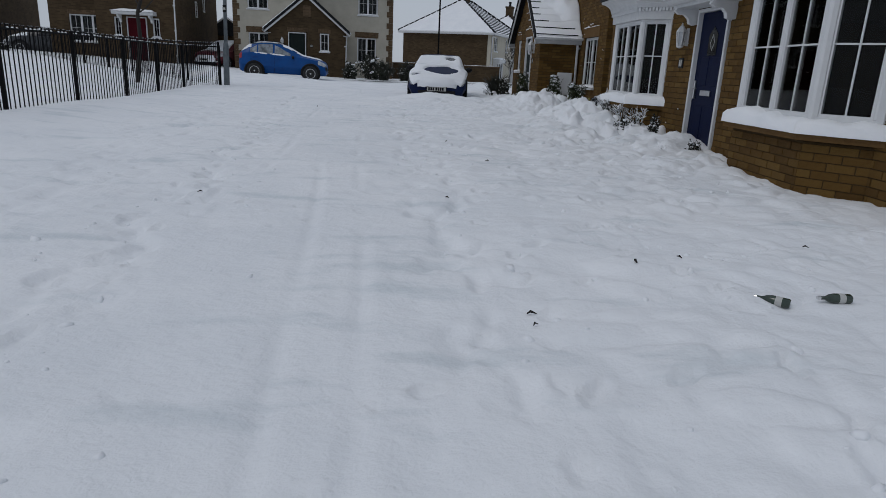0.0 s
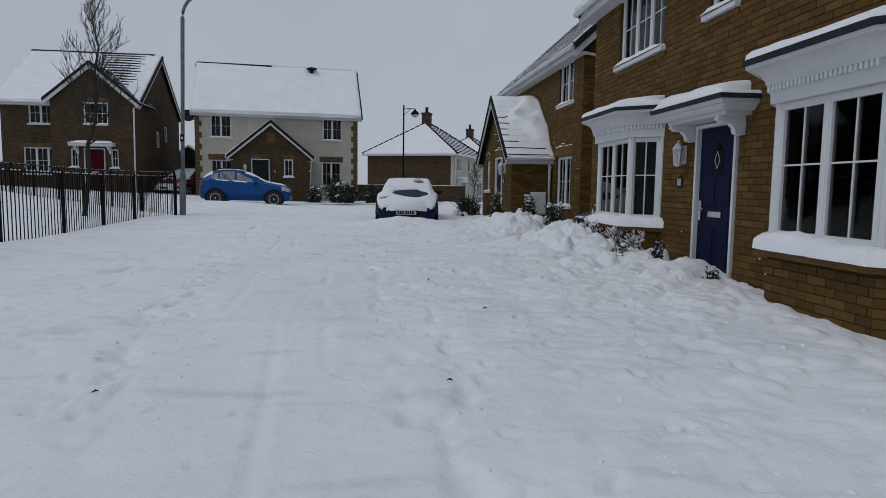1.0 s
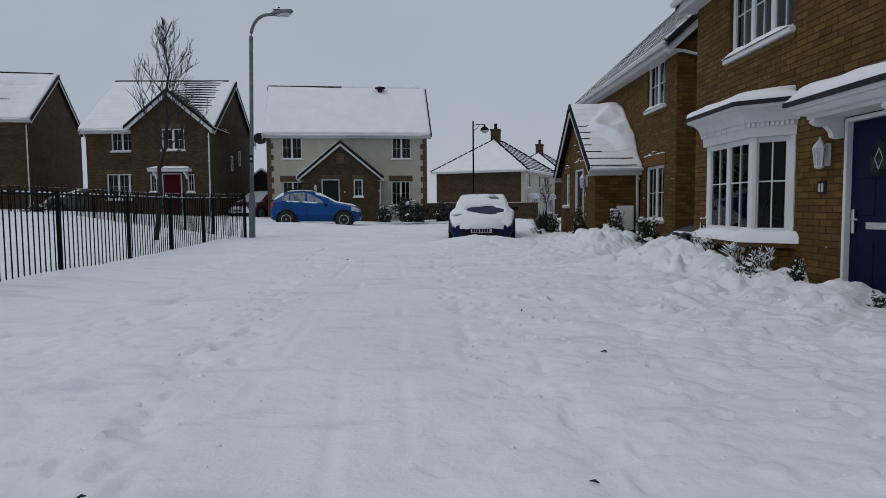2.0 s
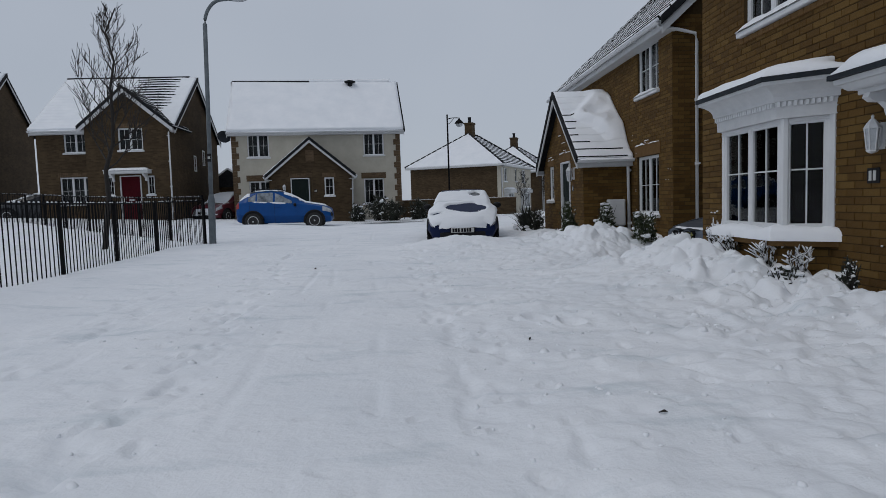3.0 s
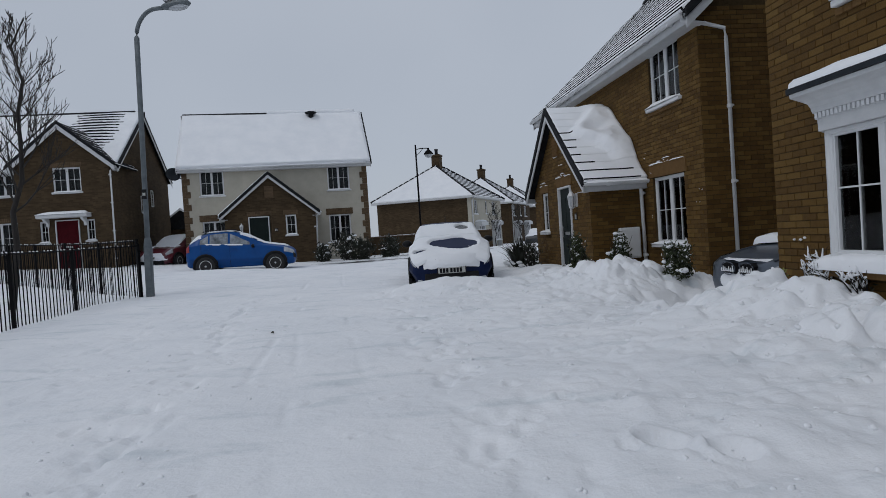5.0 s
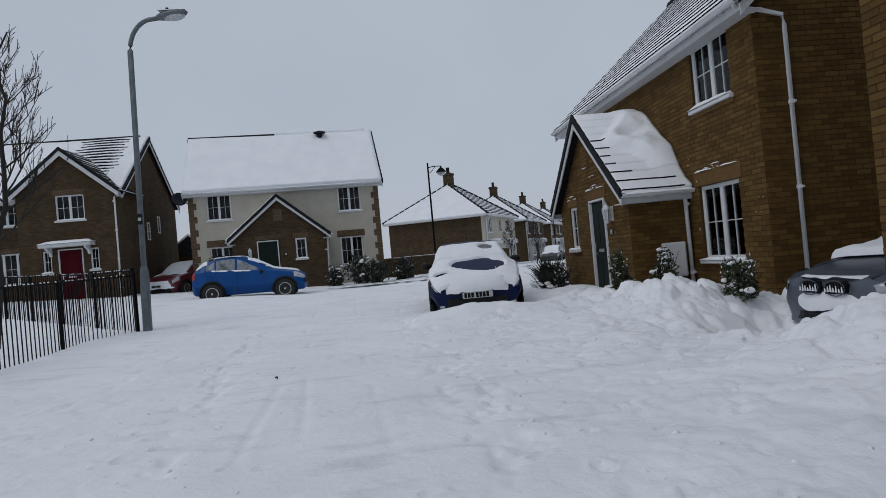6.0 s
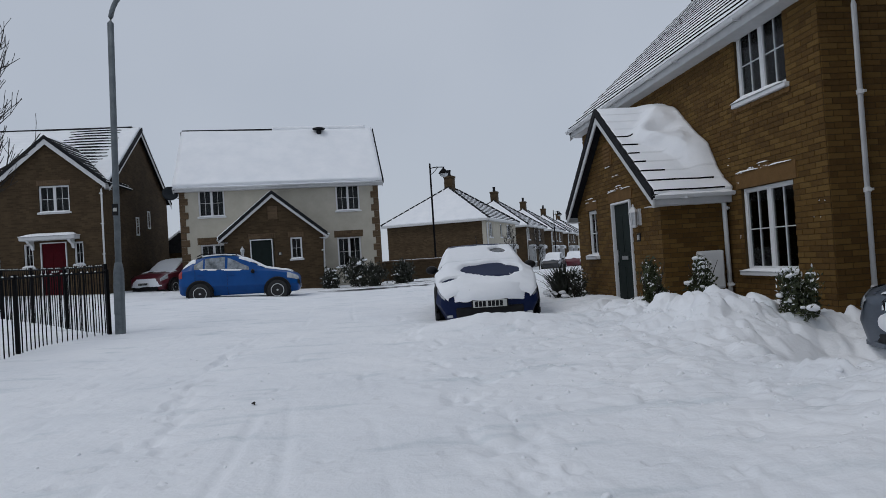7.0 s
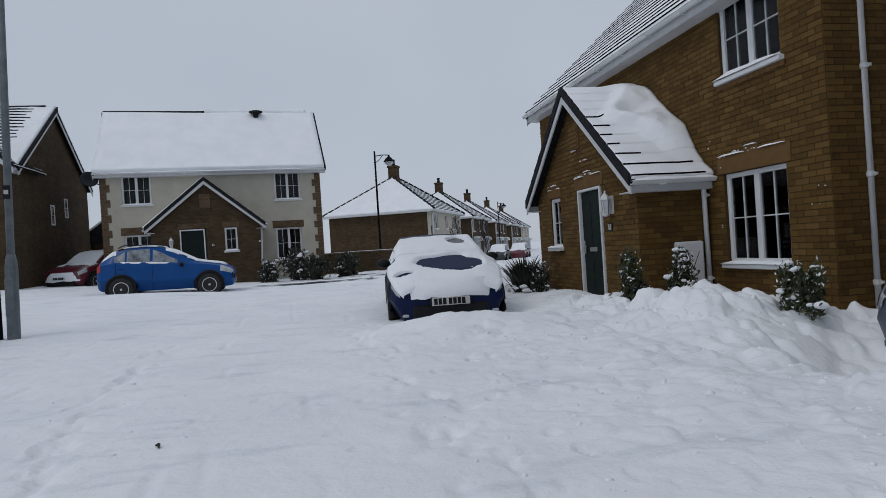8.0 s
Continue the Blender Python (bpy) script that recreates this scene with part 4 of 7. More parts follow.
    for k in range(3):
        a, b = np.array(g[k]), np.array(g[k + 1])
        ln = np.linalg.norm(b - a)
        rz = math.degrees(math.atan2(b[1] - a[1], b[0] - a[0]))
        for i in range(int(ln / 0.052)):
            p = a + (b - a) * ((i + 0.5) * 0.052 / ln)
            bm = bmesh.new()
            box(bm, -0.016, 0.016, -0.022, 0.03, -0.024, 0.024)
            part("dentil", bm, M["white"], cor, m=pose(p[0], p[1], zt + 0.395 * hgt, rz=rz))
    bm = bmesh.new()
    plan_prism(bm, grown(plan, 0.28), zc + 0.002, zc + 0.05)
    part("lead_edge", bm, M["lead"], root, "dark lead edge")
    snow_cap(root, grown(plan, 0.262), zc + 0.05, 0.15)


def snow_cap(root, plan, z, h):
    """Rounded snow on a canted or square canopy; plan from the wall round to the wall."""
    outer = []
    n = 26
    for a, b in zip(plan, plan[1:]):
        for i in range(n):
            f = i / n
            outer.append((a[0] + (b[0] - a[0]) * f, a[1] + (b[1] - a[1]) * f))
    outer.append(plan[-1])
    x0, x1 = plan[0][0], plan[-1][0]
    verts, faces = [], []
    qs = ((0.0, 0.0), (0.02, 0.35), (0.1, 0.62), (0.28, 0.8), (0.6, 0.95), (1.0, 1.05))
    for i, (x, y) in enumerate(outer):
        f = (x - x0) / (x1 - x0)
        ix, iy = x0 + (x1 - x0) * min(max(f, 0.12), 0.88), 0.0
        hh = h * (0.75 + 0.5 * float(fbm(np.array(x * 1.6 + 3), np.array(y * 2 + x0), 3)))
        hh *= min(1, 0.3 + 5 * min(f, 1 - f))
        for q, k in qs:
            verts.append((x + (ix - x) * q, y + (iy - y) * q, z + hh * k))
        if i:
            o = len(verts) - 2 * len(qs)
            for r in range(len(qs) - 1):
                faces.append((o + r, o + len(qs) + r, o + len(qs) + r + 1, o + r + 1))
    from_arrays("snow", verts, faces, M["snow"], root, True, "rounded snow cap on the canopy")


def canopy(root, x0, x1, z, proj):
    """A flat white door canopy on scrolled brackets, lead edge, snow cap."""
    plan = [(x0, 0.0), (x0, -proj), (x1, -proj), (x1, 0.0)]
    bm = bmesh.new()
    rings = []
    for d, h in ((0.15, 0.0), (0.15, 0.04), (0.1, 0.045), (0.08, 0.06), (0.05, 0.1), (0.02, 0.105), (0.015, 0.15)):
        rings.append([bm.verts.new(q) for q in ((x0 + d, 0, z + h), (x0 + d, -proj + d, z + h), (x1 - d, -proj + d, z + h), (x1 - d, 0, z + h))])
    for lo, hi in zip(rings, rings[1:]):
        for k in range(4):
            bm.faces.new((lo[k], lo[(k + 1) % 4], hi[(k + 1) % 4], hi[k]))
    bm.faces.new(rings[0][::-1])
    bm.faces.new(rings[-1])
    bmesh.ops.recalc_face_normals(bm, faces=bm.faces[:])
    part("canopy", bm, M["paint"], root, "white door canopy")
    bm = bmesh.new()
    plan_prism(bm, [(x0 - 0.02, 0), (x0 - 0.02, -proj - 0.02), (x1 + 0.02, -proj - 0.02), (x1 + 0.02, 0)], z + 0.152, z + 0.197)
    part("lead_edge", bm, M["lead"], root)
    snow_cap(root, [(x0 - 0.01, 0), (x0 - 0.01, -proj), (x1 + 0.01, -proj), (x1 + 0.01, 0)], z + 0.197, 0.2)
    for x in (x0 + 0.29, x1 - 0.29):
        bm = bmesh.new()
        prof = [(0.0, 0.0), (-proj * 0.7, 0.0), (-proj * 0.74, -0.04), (-proj * 0.62, -0.075), (-proj * 0.42, -0.08), (-proj * 0.3, -0.13), (-proj * 0.26, -0.19), (-proj * 0.12, -0.21), (0.0, -0.2)]
        prism(bm, prof, -0.04, 0.04, pose(x, 0, z, rz=90))
        part("bracket", bm, M["white"], root, "white scrolled bracket")


# ---------------------------------------------------------------- near house with the blue door
NB_Y = 8.93
nb = thing("house", "buff brick two-storey house with bay windows and blue front door", "house", pose(4.383, NB_Y, 0.5, rz=-90))
nb_ops = [(1.17, 2.84, 3.27, 4.4), (4.04, 4.65, 3.36, 4.4), (3.88, 4.84, 0.0, 2.08), (1.06, 2.88, 0.62, 2.03), (5.66, 7.6, 0.62, 2.03)]
nb_front, nb_left, nb_right = gable_house(nb, 9.2, 7.5, 4.6, 38, (M["mortar"], M["side_brick"]), nb_ops, ov=0.3, cover_front=full_cover(0.09, 1.0))
brick_field(nb_front, 9.2, 4.6, nb_ops, (2.8, 6.0, 0.2, 2.6), seed=2)
brick_field(nb_left, 7.497, 4.6, (), (6.1, 7.5, 0.2, 3.2), seed=12, limit=120)
window(nb, 1.67, 1.13, 3, m=pose(1.17, 0.06, 3.27), curtain=2, snow=0.07, seed=1)
window(nb, 0.61, 1.04, 1, m=pose(4.04, 0.06, 3.36), snow=0.06, seed=2)
for a, b, z in ((1.1, 2.91, 3.19), (3.98, 4.71, 3.28)):
    brick_sill(nb, a, b, z)
bay_window(nb, 1.34, 2.62, 0.31, 0.36, 0.87, 2.02, 2.38)
bay_window(nb, 6.02, 7.3, 0.42, 0.36, 0.87, 2.06, 2.4)
canopy(nb, 3.54, 5.2, 2.085, 0.44)
panel_door(nb, 0.82, 1.99, M["blue_door"], pose(3.95, 0.0, 0.04), "dark blue panelled front door", glazed=True)
lantern(nb, pose(3.63, -0.11, 1.6) @ Matrix.Scale(0.84, 4))
number_plaque(nb, pose(3.52, -0.008, 1.39))
bm = bmesh.new()
tube(bm, [(-0.02, 0.25, 3.05), (-0.14, 0.25, 3.05)], 0.03, 8)
tube(bm, [(-0.12, 0.25, 3.06), (-0.16, 0.22, 2.93)], [0.03, 0.09], 10)
part("floodlight", bm, M["black"], nb, "small dark lamp on the side wall")

# ---------------------------------------------------------------- second house with the gabled porch
R2_Y = 20.97
r2 = thing("house", "buff brick two-storey house with snow-covered gabled porch", "house", pose(4.96, R2_Y, 0.65, rz=-89))
r2_ops = [(7.27, 8.44, 3.24, 4.31), (7.2, 8.42, 0.72, 1.95)]
r2_front, r2_left, r2_right = gable_house(r2, 9.1, 7.0, 4.52, 42, (M["mortar"], M["mortar"]), r2_ops, ov=0.3, cover_front=thin_cover(0.045, 0.08, 2.0), res=(0.12, 0.02), crisp=True)
brick_field(r2_front, 9.1, 4.52, r2_ops, (6.6, 9.1, 0.2, 2.6), seed=3)
brick_field(r2_right, 6.997, 4.52, (), (0, 1.6, 0.2, 3.6), seed=4, limit=280)
window(r2, 1.17, 1.07, 2, m=pose(7.27, 0.06, 3.24), curtain=2, snow=0.06, seed=3)
window(r2, 1.22, 1.23, 2, m=pose(7.2, 0.06, 0.72), snow=0.04, seed=4)
keyed_lintel(r2, 7.1, 8.52, 1.955)
brick_sill(r2, 7.2, 8.52, 3.165)


def porch_cover(U, V):
    """Deep drift against the house wall with a scooped hollow, thin with bare course edges by the verge."""
    edge = 0.36 + 0.55 * np.exp(-((V - 1.25) / 0.55) ** 2) + 0.15 * (fbm(V * 2.0, V * 0 + 4.0, 2) - 0.5)
    drift = step(0.16, -0.16, U - edge) * step(2.75, 1.9, V) * step(-0.35, 0.6, V)
    t = 0.03 + 0.02 * fbm(U * 2, V * 2, 3) + 0.2 * drift * (0.7 + 0.6 * fbm(U * 2.6 + 3, V * 2.6, 3))
    hollow = np.exp(-(((U - 0.5) / 0.26) ** 2 + ((V - 1.2) / 0.2) ** 2))
    t = t - 0.13 * hollow
    saw = (V % 0.3) / 0.3
    reach = 1.12 - 0.75 * step(2.3, 2.6, V) - 0.3 * fbm(V * 3.0 + 5, V * 0 + 2, 2)
    bare = (saw > 0.968) & (t < 0.12) & (U > reach)
    return np.where(bare, 0, np.maximum(t, 0.02))


r2_porch_ops = [(2.04, 3.02, 0.0, 2.01), (0.71, 1.22, 1.05, 1.98)]
pf, ps, _ = porch(r2, 4.7, 2.08, 1.1, 2.02, 38.5, (M["mortar"], M["mortar"]), r2_porch_ops, full_cover(0.07, 2.2), porch_cover, brick=True, near=(2.0, 4.2, 0.2, 2.0))
panel_door(r2, 0.82, 1.95, M["green_door"], pose(4.75, -1.1, 0.03), "dark green panelled front door")
window(r2, 0.51, 0.93, 1, m=pose(3.33, -1.06, 1.05), snow=0.04, seed=5)
keyed_lintel(r2, 4.58, 5.72, 2.03, -1.1, 0.2)
keyed_lintel(r2, 3.25, 3.92, 1.99, -1.1, 0.16)
lantern(r2, pose(6.02, -1.23, 1.52))
number_plaque(r2, pose(5.9, -1.108, 1.34))
bm = bmesh.new()
box(bm, 4.5, 4.9, -1.13, -1.09, 2.75, 3.15, 0.006)
for k in range(5):
    box(bm, 4.53, 4.87, -1.145, -1.12, 2.79 + k * 0.07, 2.83 + k * 0.07)
part("gable_vent", bm, M["lintel"], r2, "orange gable panel")
bm = bmesh.new()
box(bm, 6.78, 6.9, -0.58, -0.17, 0.45, 1.05, 0.02)
mb = part("meter_box", bm, M["white"], r2, "white utility meter box")
bm = bmesh.new()
box(bm, 6.9, 6.912, -0.55, -0.2, 0.48, 1.02, 0.004)
part("meter_door", bm, M["white"], mb)
downpipe(r2, [(6.86, -0.1, 1.9), (6.85, -0.09, 1.8), (6.84, -0.07, 0.1)], 0.036)
downpipe(r2, [(9.26, -0.36, 4.36), (9.21, -0.3, 4.25), (9.18, 0.1, 4.2), (9.16, 0.42, 4.13), (9.15, 0.45, 3.98), (9.15, 0.45, 0.1)], 0.031)

# ---------------------------------------------------------------- cream rendered house facing down the street
wh = thing("house", "cream rendered house with brick quoins, gabled brick porch, snowy roof", "house", pose(-9.15, 32.45, 0.95, rz=7.5))
wh_ops = [(0.76, 1.83, 3.35, 4.52), (6.6, 7.66, 3.35, 4.52), (0.76, 1.83, 0.85, 2.15), (6.55, 7.6, 0.85, 2.15)]
gable_house(wh, 8.5, 5.5, 4.78, 44, (M["render"], M["render"]), wh_ops, ov=0.3, cover_front=full_cover(0.13, 6.0, 1.0), res=(0.2, 0.12), ridge_snow=(3.9, 8.35))
for x0, x1, z0, z1 in wh_ops:
    window(wh, x1 - x0, z1 - z0, 2, m=pose(x0, 0.08, z0), curtain=1 if z0 < 1 and x0 > 3 else 2, snow=0.05, seed=x0)
for x0, x1, z0, z1 in wh_ops[2:]:
    soldier_lintel(wh, x0 - 0.12, x1 + 0.12, z1, h=0.3, mat="quoin")
for side in (0, 1):
    for k in range(16):
        w = 0.34 if k % 2 else 0.22
        bm = bmesh.new()
        a, b = (-0.015, w) if side == 0 else (8.5 - w, 8.515)
        box(bm, a, b, -0.02, 0.25 if k % 2 == 0 else 0.36, k * 0.298 + 0.003, (k + 1) * 0.298 - 0.003, 0.006)
        part("quoin", bm, M["quoin"], wh, "brown brick quoin")
wp_ops = [(1.03, 1.97, 0.0, 2.2), (2.65, 3.12, 1.3, 2.2)]
porch(wh, 3.89, 2.0, 1.4, 2.35, 40, (M["far_brick"], M["far_brick"]), wp_ops, full_cover(0.06, 3.0), thin_cover(0.03, 0.7, 5.0))
panel_door(wh, 0.82, 2.1, M["green_door"], pose(2.95, -1.4, 0.05), "dark green panelled front door")
window(wh, 0.47, 0.9, 1, m=pose(4.54, -1.36, 1.3), snow=0.05, seed=9)
soldier_lintel(wh, 2.85, 3.95, 2.22, -1.4, mat="quoin")
soldier_lintel(wh, 4.45, 5.1, 2.21, -1.4, mat="quoin")
lantern(wh, pose(2.6, -1.53, 1.55))
number_plaque(wh, pose(4.1, -1.408, 1.55))
bm = bmesh.new()
box(bm, 3.68, 4.08, -1.43, -1.39, 3.0, 3.55, 0.006)
part("gable_vent", bm, M["quoin"], wh, "brown gable panel")
downpipe(wh, [(5.98, -1.55, 2.15), (5.93, -1.45, 2.05), (5.86, -1.44, 0.0)], 0.036)
bm = bmesh.new()
tube(bm, [(6.1, 2.35, 7.0), (6.1, 2.3, 7.5)], [0.12, 0.12], 10)
lathe(bm, [(0.16, 0), (0.3, 0.02), (0.3, 0.06), (0.1, 0.12)], 12, Matrix.Translation((6.1, 2.25, 7.5)))
part("roof_vent", bm, M["tile"], wh, "dark roof vent terminal")
bm = bmesh.new()
lathe(bm, [(0.02, 0.0), (0.2, 0.04), (0.32, 0.12), (0.33, 0.13), (0.2, 0.06), (0.02, 0.02)], 14, pose(-0.35, -0.1, 4.35, rx=70, rz=20))
tube(bm, [(0.0, 0.1, 4.2), (-0.35, -0.05, 4.3)], 0.02, 6)
part("satellite_dish", bm, M["lead"], wh, "grey satellite dish", smooth=True)

# ---------------------------------------------------------------- brown brick house with the red door
lh = thing("house", "brown brick house with front gable, red door and snowy roof", "house", pose(-17.9, 30.95, 1.3, rz=2.7))
lh_ops = [(1.25, 2.35, 3.35, 4.4), (0.95, 2.65, 0.9, 2.2)]


def lh_cover(U, V):
    """Snow that has slid in stripes near the gable end."""
    bare = step(0.5, 1.6, U) * step(3.4, 2.0, U) + 0.3 * (fbm(U, V * 0.7, 3) - 0.5)
    saw = (V % 0.3) / 0.3
    t = 0.06 + 0.05 * fbm(U, V, 2)
    return np.where((saw > 1.05 - 0.42 * bare) & (bare > 0.15), 0, t)


gable_house(lh, 6.3, 8.0, 4.5, 36, (M["far_brick"], M["far_brick"]), lh_ops, ov=0.3, cover_front=lh_cover, res=(0.12, 0.035), crisp=True)
window(lh, 1.1, 1.05, 2, m=pose(1.25, 0.08, 3.35), curtain=2, snow=0.05, seed=11)
window(lh, 1.7, 1.3, 3, m=pose(0.95, 0.08, 0.9), curtain=2, snow=0.05, seed=12)
lh_w = wall(lh, "gable_wing", M["far_brick"], 3.8, 4.55, [(1.5, 2.63, 3.35, 4.4), (1.45, 2.45, 0.0, 2.15), (0.85, 1.2, 1.25, 2.15), (2.7, 3.05, 1.25, 2.15)], m=pose(2.5, -0.6, 0), gable=1.62)
for x, r in ((2.5, -90), (6.3, 90)):
    wall(lh, "wing_side", M["far_brick"], 0.296, 4.55, m=pose(x, -0.304 if r > 0 else -0.004, 0, rz=r))
c40, s40 = math.cos(radians(40.5)), math.sin(radians(40.5))
for sg in (-1, 1):
    org, L = (4.4, -0.8, 6.32), 2.85
    if sg > 0:
        roof_slope(lh, slope_matrix((4.4, 2.2, 6.32), (c40, 0, -s40), (s40, 0, c40)), 3.0, L, thin_cover(0.03, 0.7, 7.0), name="gable_roof", res=(0.12, 0.04), crisp=True)
    else:
        roof_slope(lh, slope_matrix((4.4, -0.8, 6.32), (-c40, 0, -s40), (-s40, 0, c40)), 3.0, L, full_cover(0.06, 7.7), name="gable_roof")
    bm = bmesh.new()
    prism(bm, [(0, 0.05), (0, -0.1), (sg * L * c40, -0.1 - L * s40), (sg * L * c40, 0.06 - L * s40)], -0.02, 0.05)
    part("verge", bm, M["tile"], lh, "dark verge tiles", m=Matrix.Translation(org))
    bm = bmesh.new()
    prism(bm, [(0, -0.1), (0, -0.32), (sg * L * c40, -0.3 - L * s40), (sg * L * c40, -0.1 - L * s40)], 0, 0.03)
    part("bargeboard", bm, M["paint"], lh, m=Matrix.Translation(org))
window(lh, 1.13, 1.05, 2, m=pose(4.0, -0.52, 3.35), curtain=2, snow=0.05, seed=13)
for x in (3.35, 5.2):
    window(lh, 0.35, 0.9, 1, m=pose(x, -0.52, 1.25), snow=0.05, seed=x)
panel_door(lh, 0.88, 2.08, M["red_door"], pose(4.01, -0.6, 0.05), "dark red panelled front door")
bm = bmesh.new()
box(bm, 3.45, 5.45, -1.15, -0.6, 2.25, 2.4, 0.02)
part("canopy", bm, M["paint"], lh, "white door canopy")
snow_cap(lh, [(3.42, -0.6), (3.42, -1.17), (5.48, -1.17), (5.48, -0.6)], 2.4, 0.15)
for x in (3.7, 5.2):
    bm = bmesh.new()
    prism(bm, [(-0.6, 2.25), (-1.05, 2.25), (-1.0, 2.17), (-0.72, 2.05), (-0.66, 1.9), (-0.6, 1.9)], -0.05, 0.05, pose(x, 0, 0, rz=90))
    part("bracket", bm, M["white"], lh)
downpipe(lh, [(6.45, -0.72, 4.3), (6.35, -0.66, 4.15), (6.32, -0.66, 0.0)], 0.036)
soldier_lintel(lh, 3.95, 5.2, 4.4, -0.6, mat="quoin")
soldier_lintel(lh, 0.9, 2.75, 2.2, mat="quoin")
for y, z in ((3.2, 2.5), (4.8, 2.9)):
    window(lh, 0.4, 0.85, 1, m=pose(6.31, y, z, rz=90), snow=0, sill=False)

# ---------------------------------------------------------------- neighbouring brown house at the edge of the green
lh2 = thing("house", "brown brick house with plain snowy roof and dark gable end", "house", pose(-29.9, 31.3, 1.75, rz=12))
lh2_ops = [(5.2, 6.3, 3.6, 4.65), (4.6, 6.3, 1.1, 2.4), (1.4, 2.5, 3.6, 4.65)]
gable_house(lh2, 8.0, 8.0, 4.9, 36, (M["far_brick"], M["far_brick"]), lh2_ops, cover_front=lh_cover, res=(0.2, 0.1))
for x0, x1, z0, z1 in lh2_ops:
    window(lh2, x1 - x0, z1 - z0, 2, m=pose(x0, 0.08, z0), curtain=2, snow=0.05, seed=x0)
downpipe(lh2, [(8.1, -0.2, 4.7), (7.9, -0.06, 4.5), (7.9, -0.06, 0.0)], 0.036)


# ---------------------------------------------------------------- row of hipped houses down the side road
def hipped_house(m, pale):
    root = thing("house", "far hipped-roof house with chimney, " + ("cream" if pale else "brown") + " front and white bays", "house", m, group="row of hipped houses")
    W, D, H = 10.6, 8.0, 4.35
    front_mat = M["render"] if pale else M["far_brick"]
    ops = [(0.9, 2.0, 2.95, 4.1), (4.6, 5.3, 3.0, 4.1), (7.0, 8.4, 2.95, 4.1), (1.0, 2.8, 0.7, 2.0), (6.6, 8.6, 0.7, 2.0)]
    wall(root, "front_wall", front_mat, W, H, ops)
    wall(root, "side_wall", M["far_brick"], D - 0.3, H, m=pose(W, 0.3, 0, rz=90))
    wall(root, "side_wall", M["far_brick"], D - 0.3, H, m=pose(0, D, 0, rz=-90))
    wall(root, "back_wall", M["far_brick"], W - 0.6, H, m=pose(W - 0.3, D, 0, rz=180))
    shell_floor(root, W, D, H * 0.53)
    shell_floor(root, W, D, H - 0.02)
    for x0, x1, z0, z1 in ops[:3]:
        window(root, x1 - x0, z1 - z0, 2 if x1 - x0 > 1 else 1, m=pose(x0, 0.08, z0), curtain=2, snow=0.05, seed=x0)
    for x0, x1, z0, z1 in ops[3:]:
        window(root, x1 - x0, z1 - z0, 3, m=pose(x0, -0.3, z0), snow=0.05, seed=x0)
        bm = bmesh.new()
        box(bm, x0 - 0.15, x1 + 0.15, -0.6, -0.005, z1, z1 + 0.3, 0.03)
        box(bm, x0 - 0.1, x0, -0.35, -0.005, z0 - 0.6, z1)
        box(bm, x1, x1 + 0.1, -0.35, -0.005, z0 - 0.6, z1)
        part("bay_frame", bm, M["paint"], root, "white bay frame and canopy")
        bm = bmesh.new()
        snow_slab(bm, x0 - 0.15, x1 + 0.15, -0.6, -0.01, z1 + 0.3, 0.14, x0)
        part("snow", bm, M["snow"], root, smooth=True)
    # hipped roof as four faces with courses in relief, the street side nearly bare
    o, h = 0.35, 3.0
    a = [(-o, -o, H), (W + o, -o, H), (W + o, D + o, H), (-o, D + o, H)]
    r0, r1 = (D / 2, D / 2, H + h), (W - D / 2, D / 2, H + h)
    def face(name, pts, mat, lift):
        bm = bmesh.new()
        low = [bm.verts.new((p[0], p[1], p[2] - 0.08)) for p in pts]
        top = [bm.verts.new((p[0], p[1], p[2] + lift)) for p in pts]
        bm.faces.new(top)
        bm.faces.new(low[::-1])
        for i in range(len(pts)):
            bm.faces.new((low[i], low[(i + 1) % len(pts)], top[(i + 1) % len(pts)], top[i]))
        bmesh.ops.recalc_face_normals(bm, faces=bm.faces[:])
        return part(name, bm, mat, root)
    face("roof_front", [a[0], a[1], r1, r0], M["tile"], 0.02)
    # thin snow strips between bare tile courses on the street side
    bm = bmesh.new()
    n = 16
    for k in range(n):
        f0, f1 = k / n, (k + 0.45) / n
        def at(f, e):
            p, q = Vector(a[e]), Vector((r0, r1)[e])
            return p + (q - p) * f + Vector((0, -0.012, 0.035))
        inset = 0.06
        p0, p1, p2, p3 = at(f0, 0).lerp(at(f0, 1), inset), at(f0, 0).lerp(at(f0, 1), 1 - inset), at(f1, 0).lerp(at(f1, 1), 1 - inset), at(f1, 0).lerp(at(f1, 1), inset)
        bm.faces.new([bm.verts.new(p) for p in (p0, p1, p2, p3)])
    part("roof_snow", bm, M["snow"], root, "thin snow between tile courses", kind="stuff")
    for nm, pts in (("roof_side", [a[3], a[0], r0]), ("roof_side", [a[1], a[2], r1]), ("roof_back", [a[2], a[3], r0, r1])):
        face(nm, pts, M["snow"], 0.1)
    for p, q in ((a[0], r0), (a[3], r0), (a[1], r1), (r0, r1)):
        bm = bmesh.new()
        n = 12
        for k in range(n):
            u, v = Vector(p).lerp(Vector(q), k / n), Vector(p).lerp(Vector(q), (k + 0.8) / n)
            tube(bm, [u + Vector((0, 0, 0.06)), v + Vector((0, 0, 0.07))], 0.09, 6)
        part("hip_ridge", bm, M["tile"], root, "dark hip tiles", kind="stuff")
    bm = bmesh.new()
    box(bm, -o, W + o, -o - 0.02, -o + 0.02, H - 0.12, H + 0.02)
    box(bm, -o - 0.02, -o + 0.02, -o, D + o, H - 0.12, H + 0.02)
    box(bm, -o, W + o, -o, 0, H - 0.14, H - 0.12)
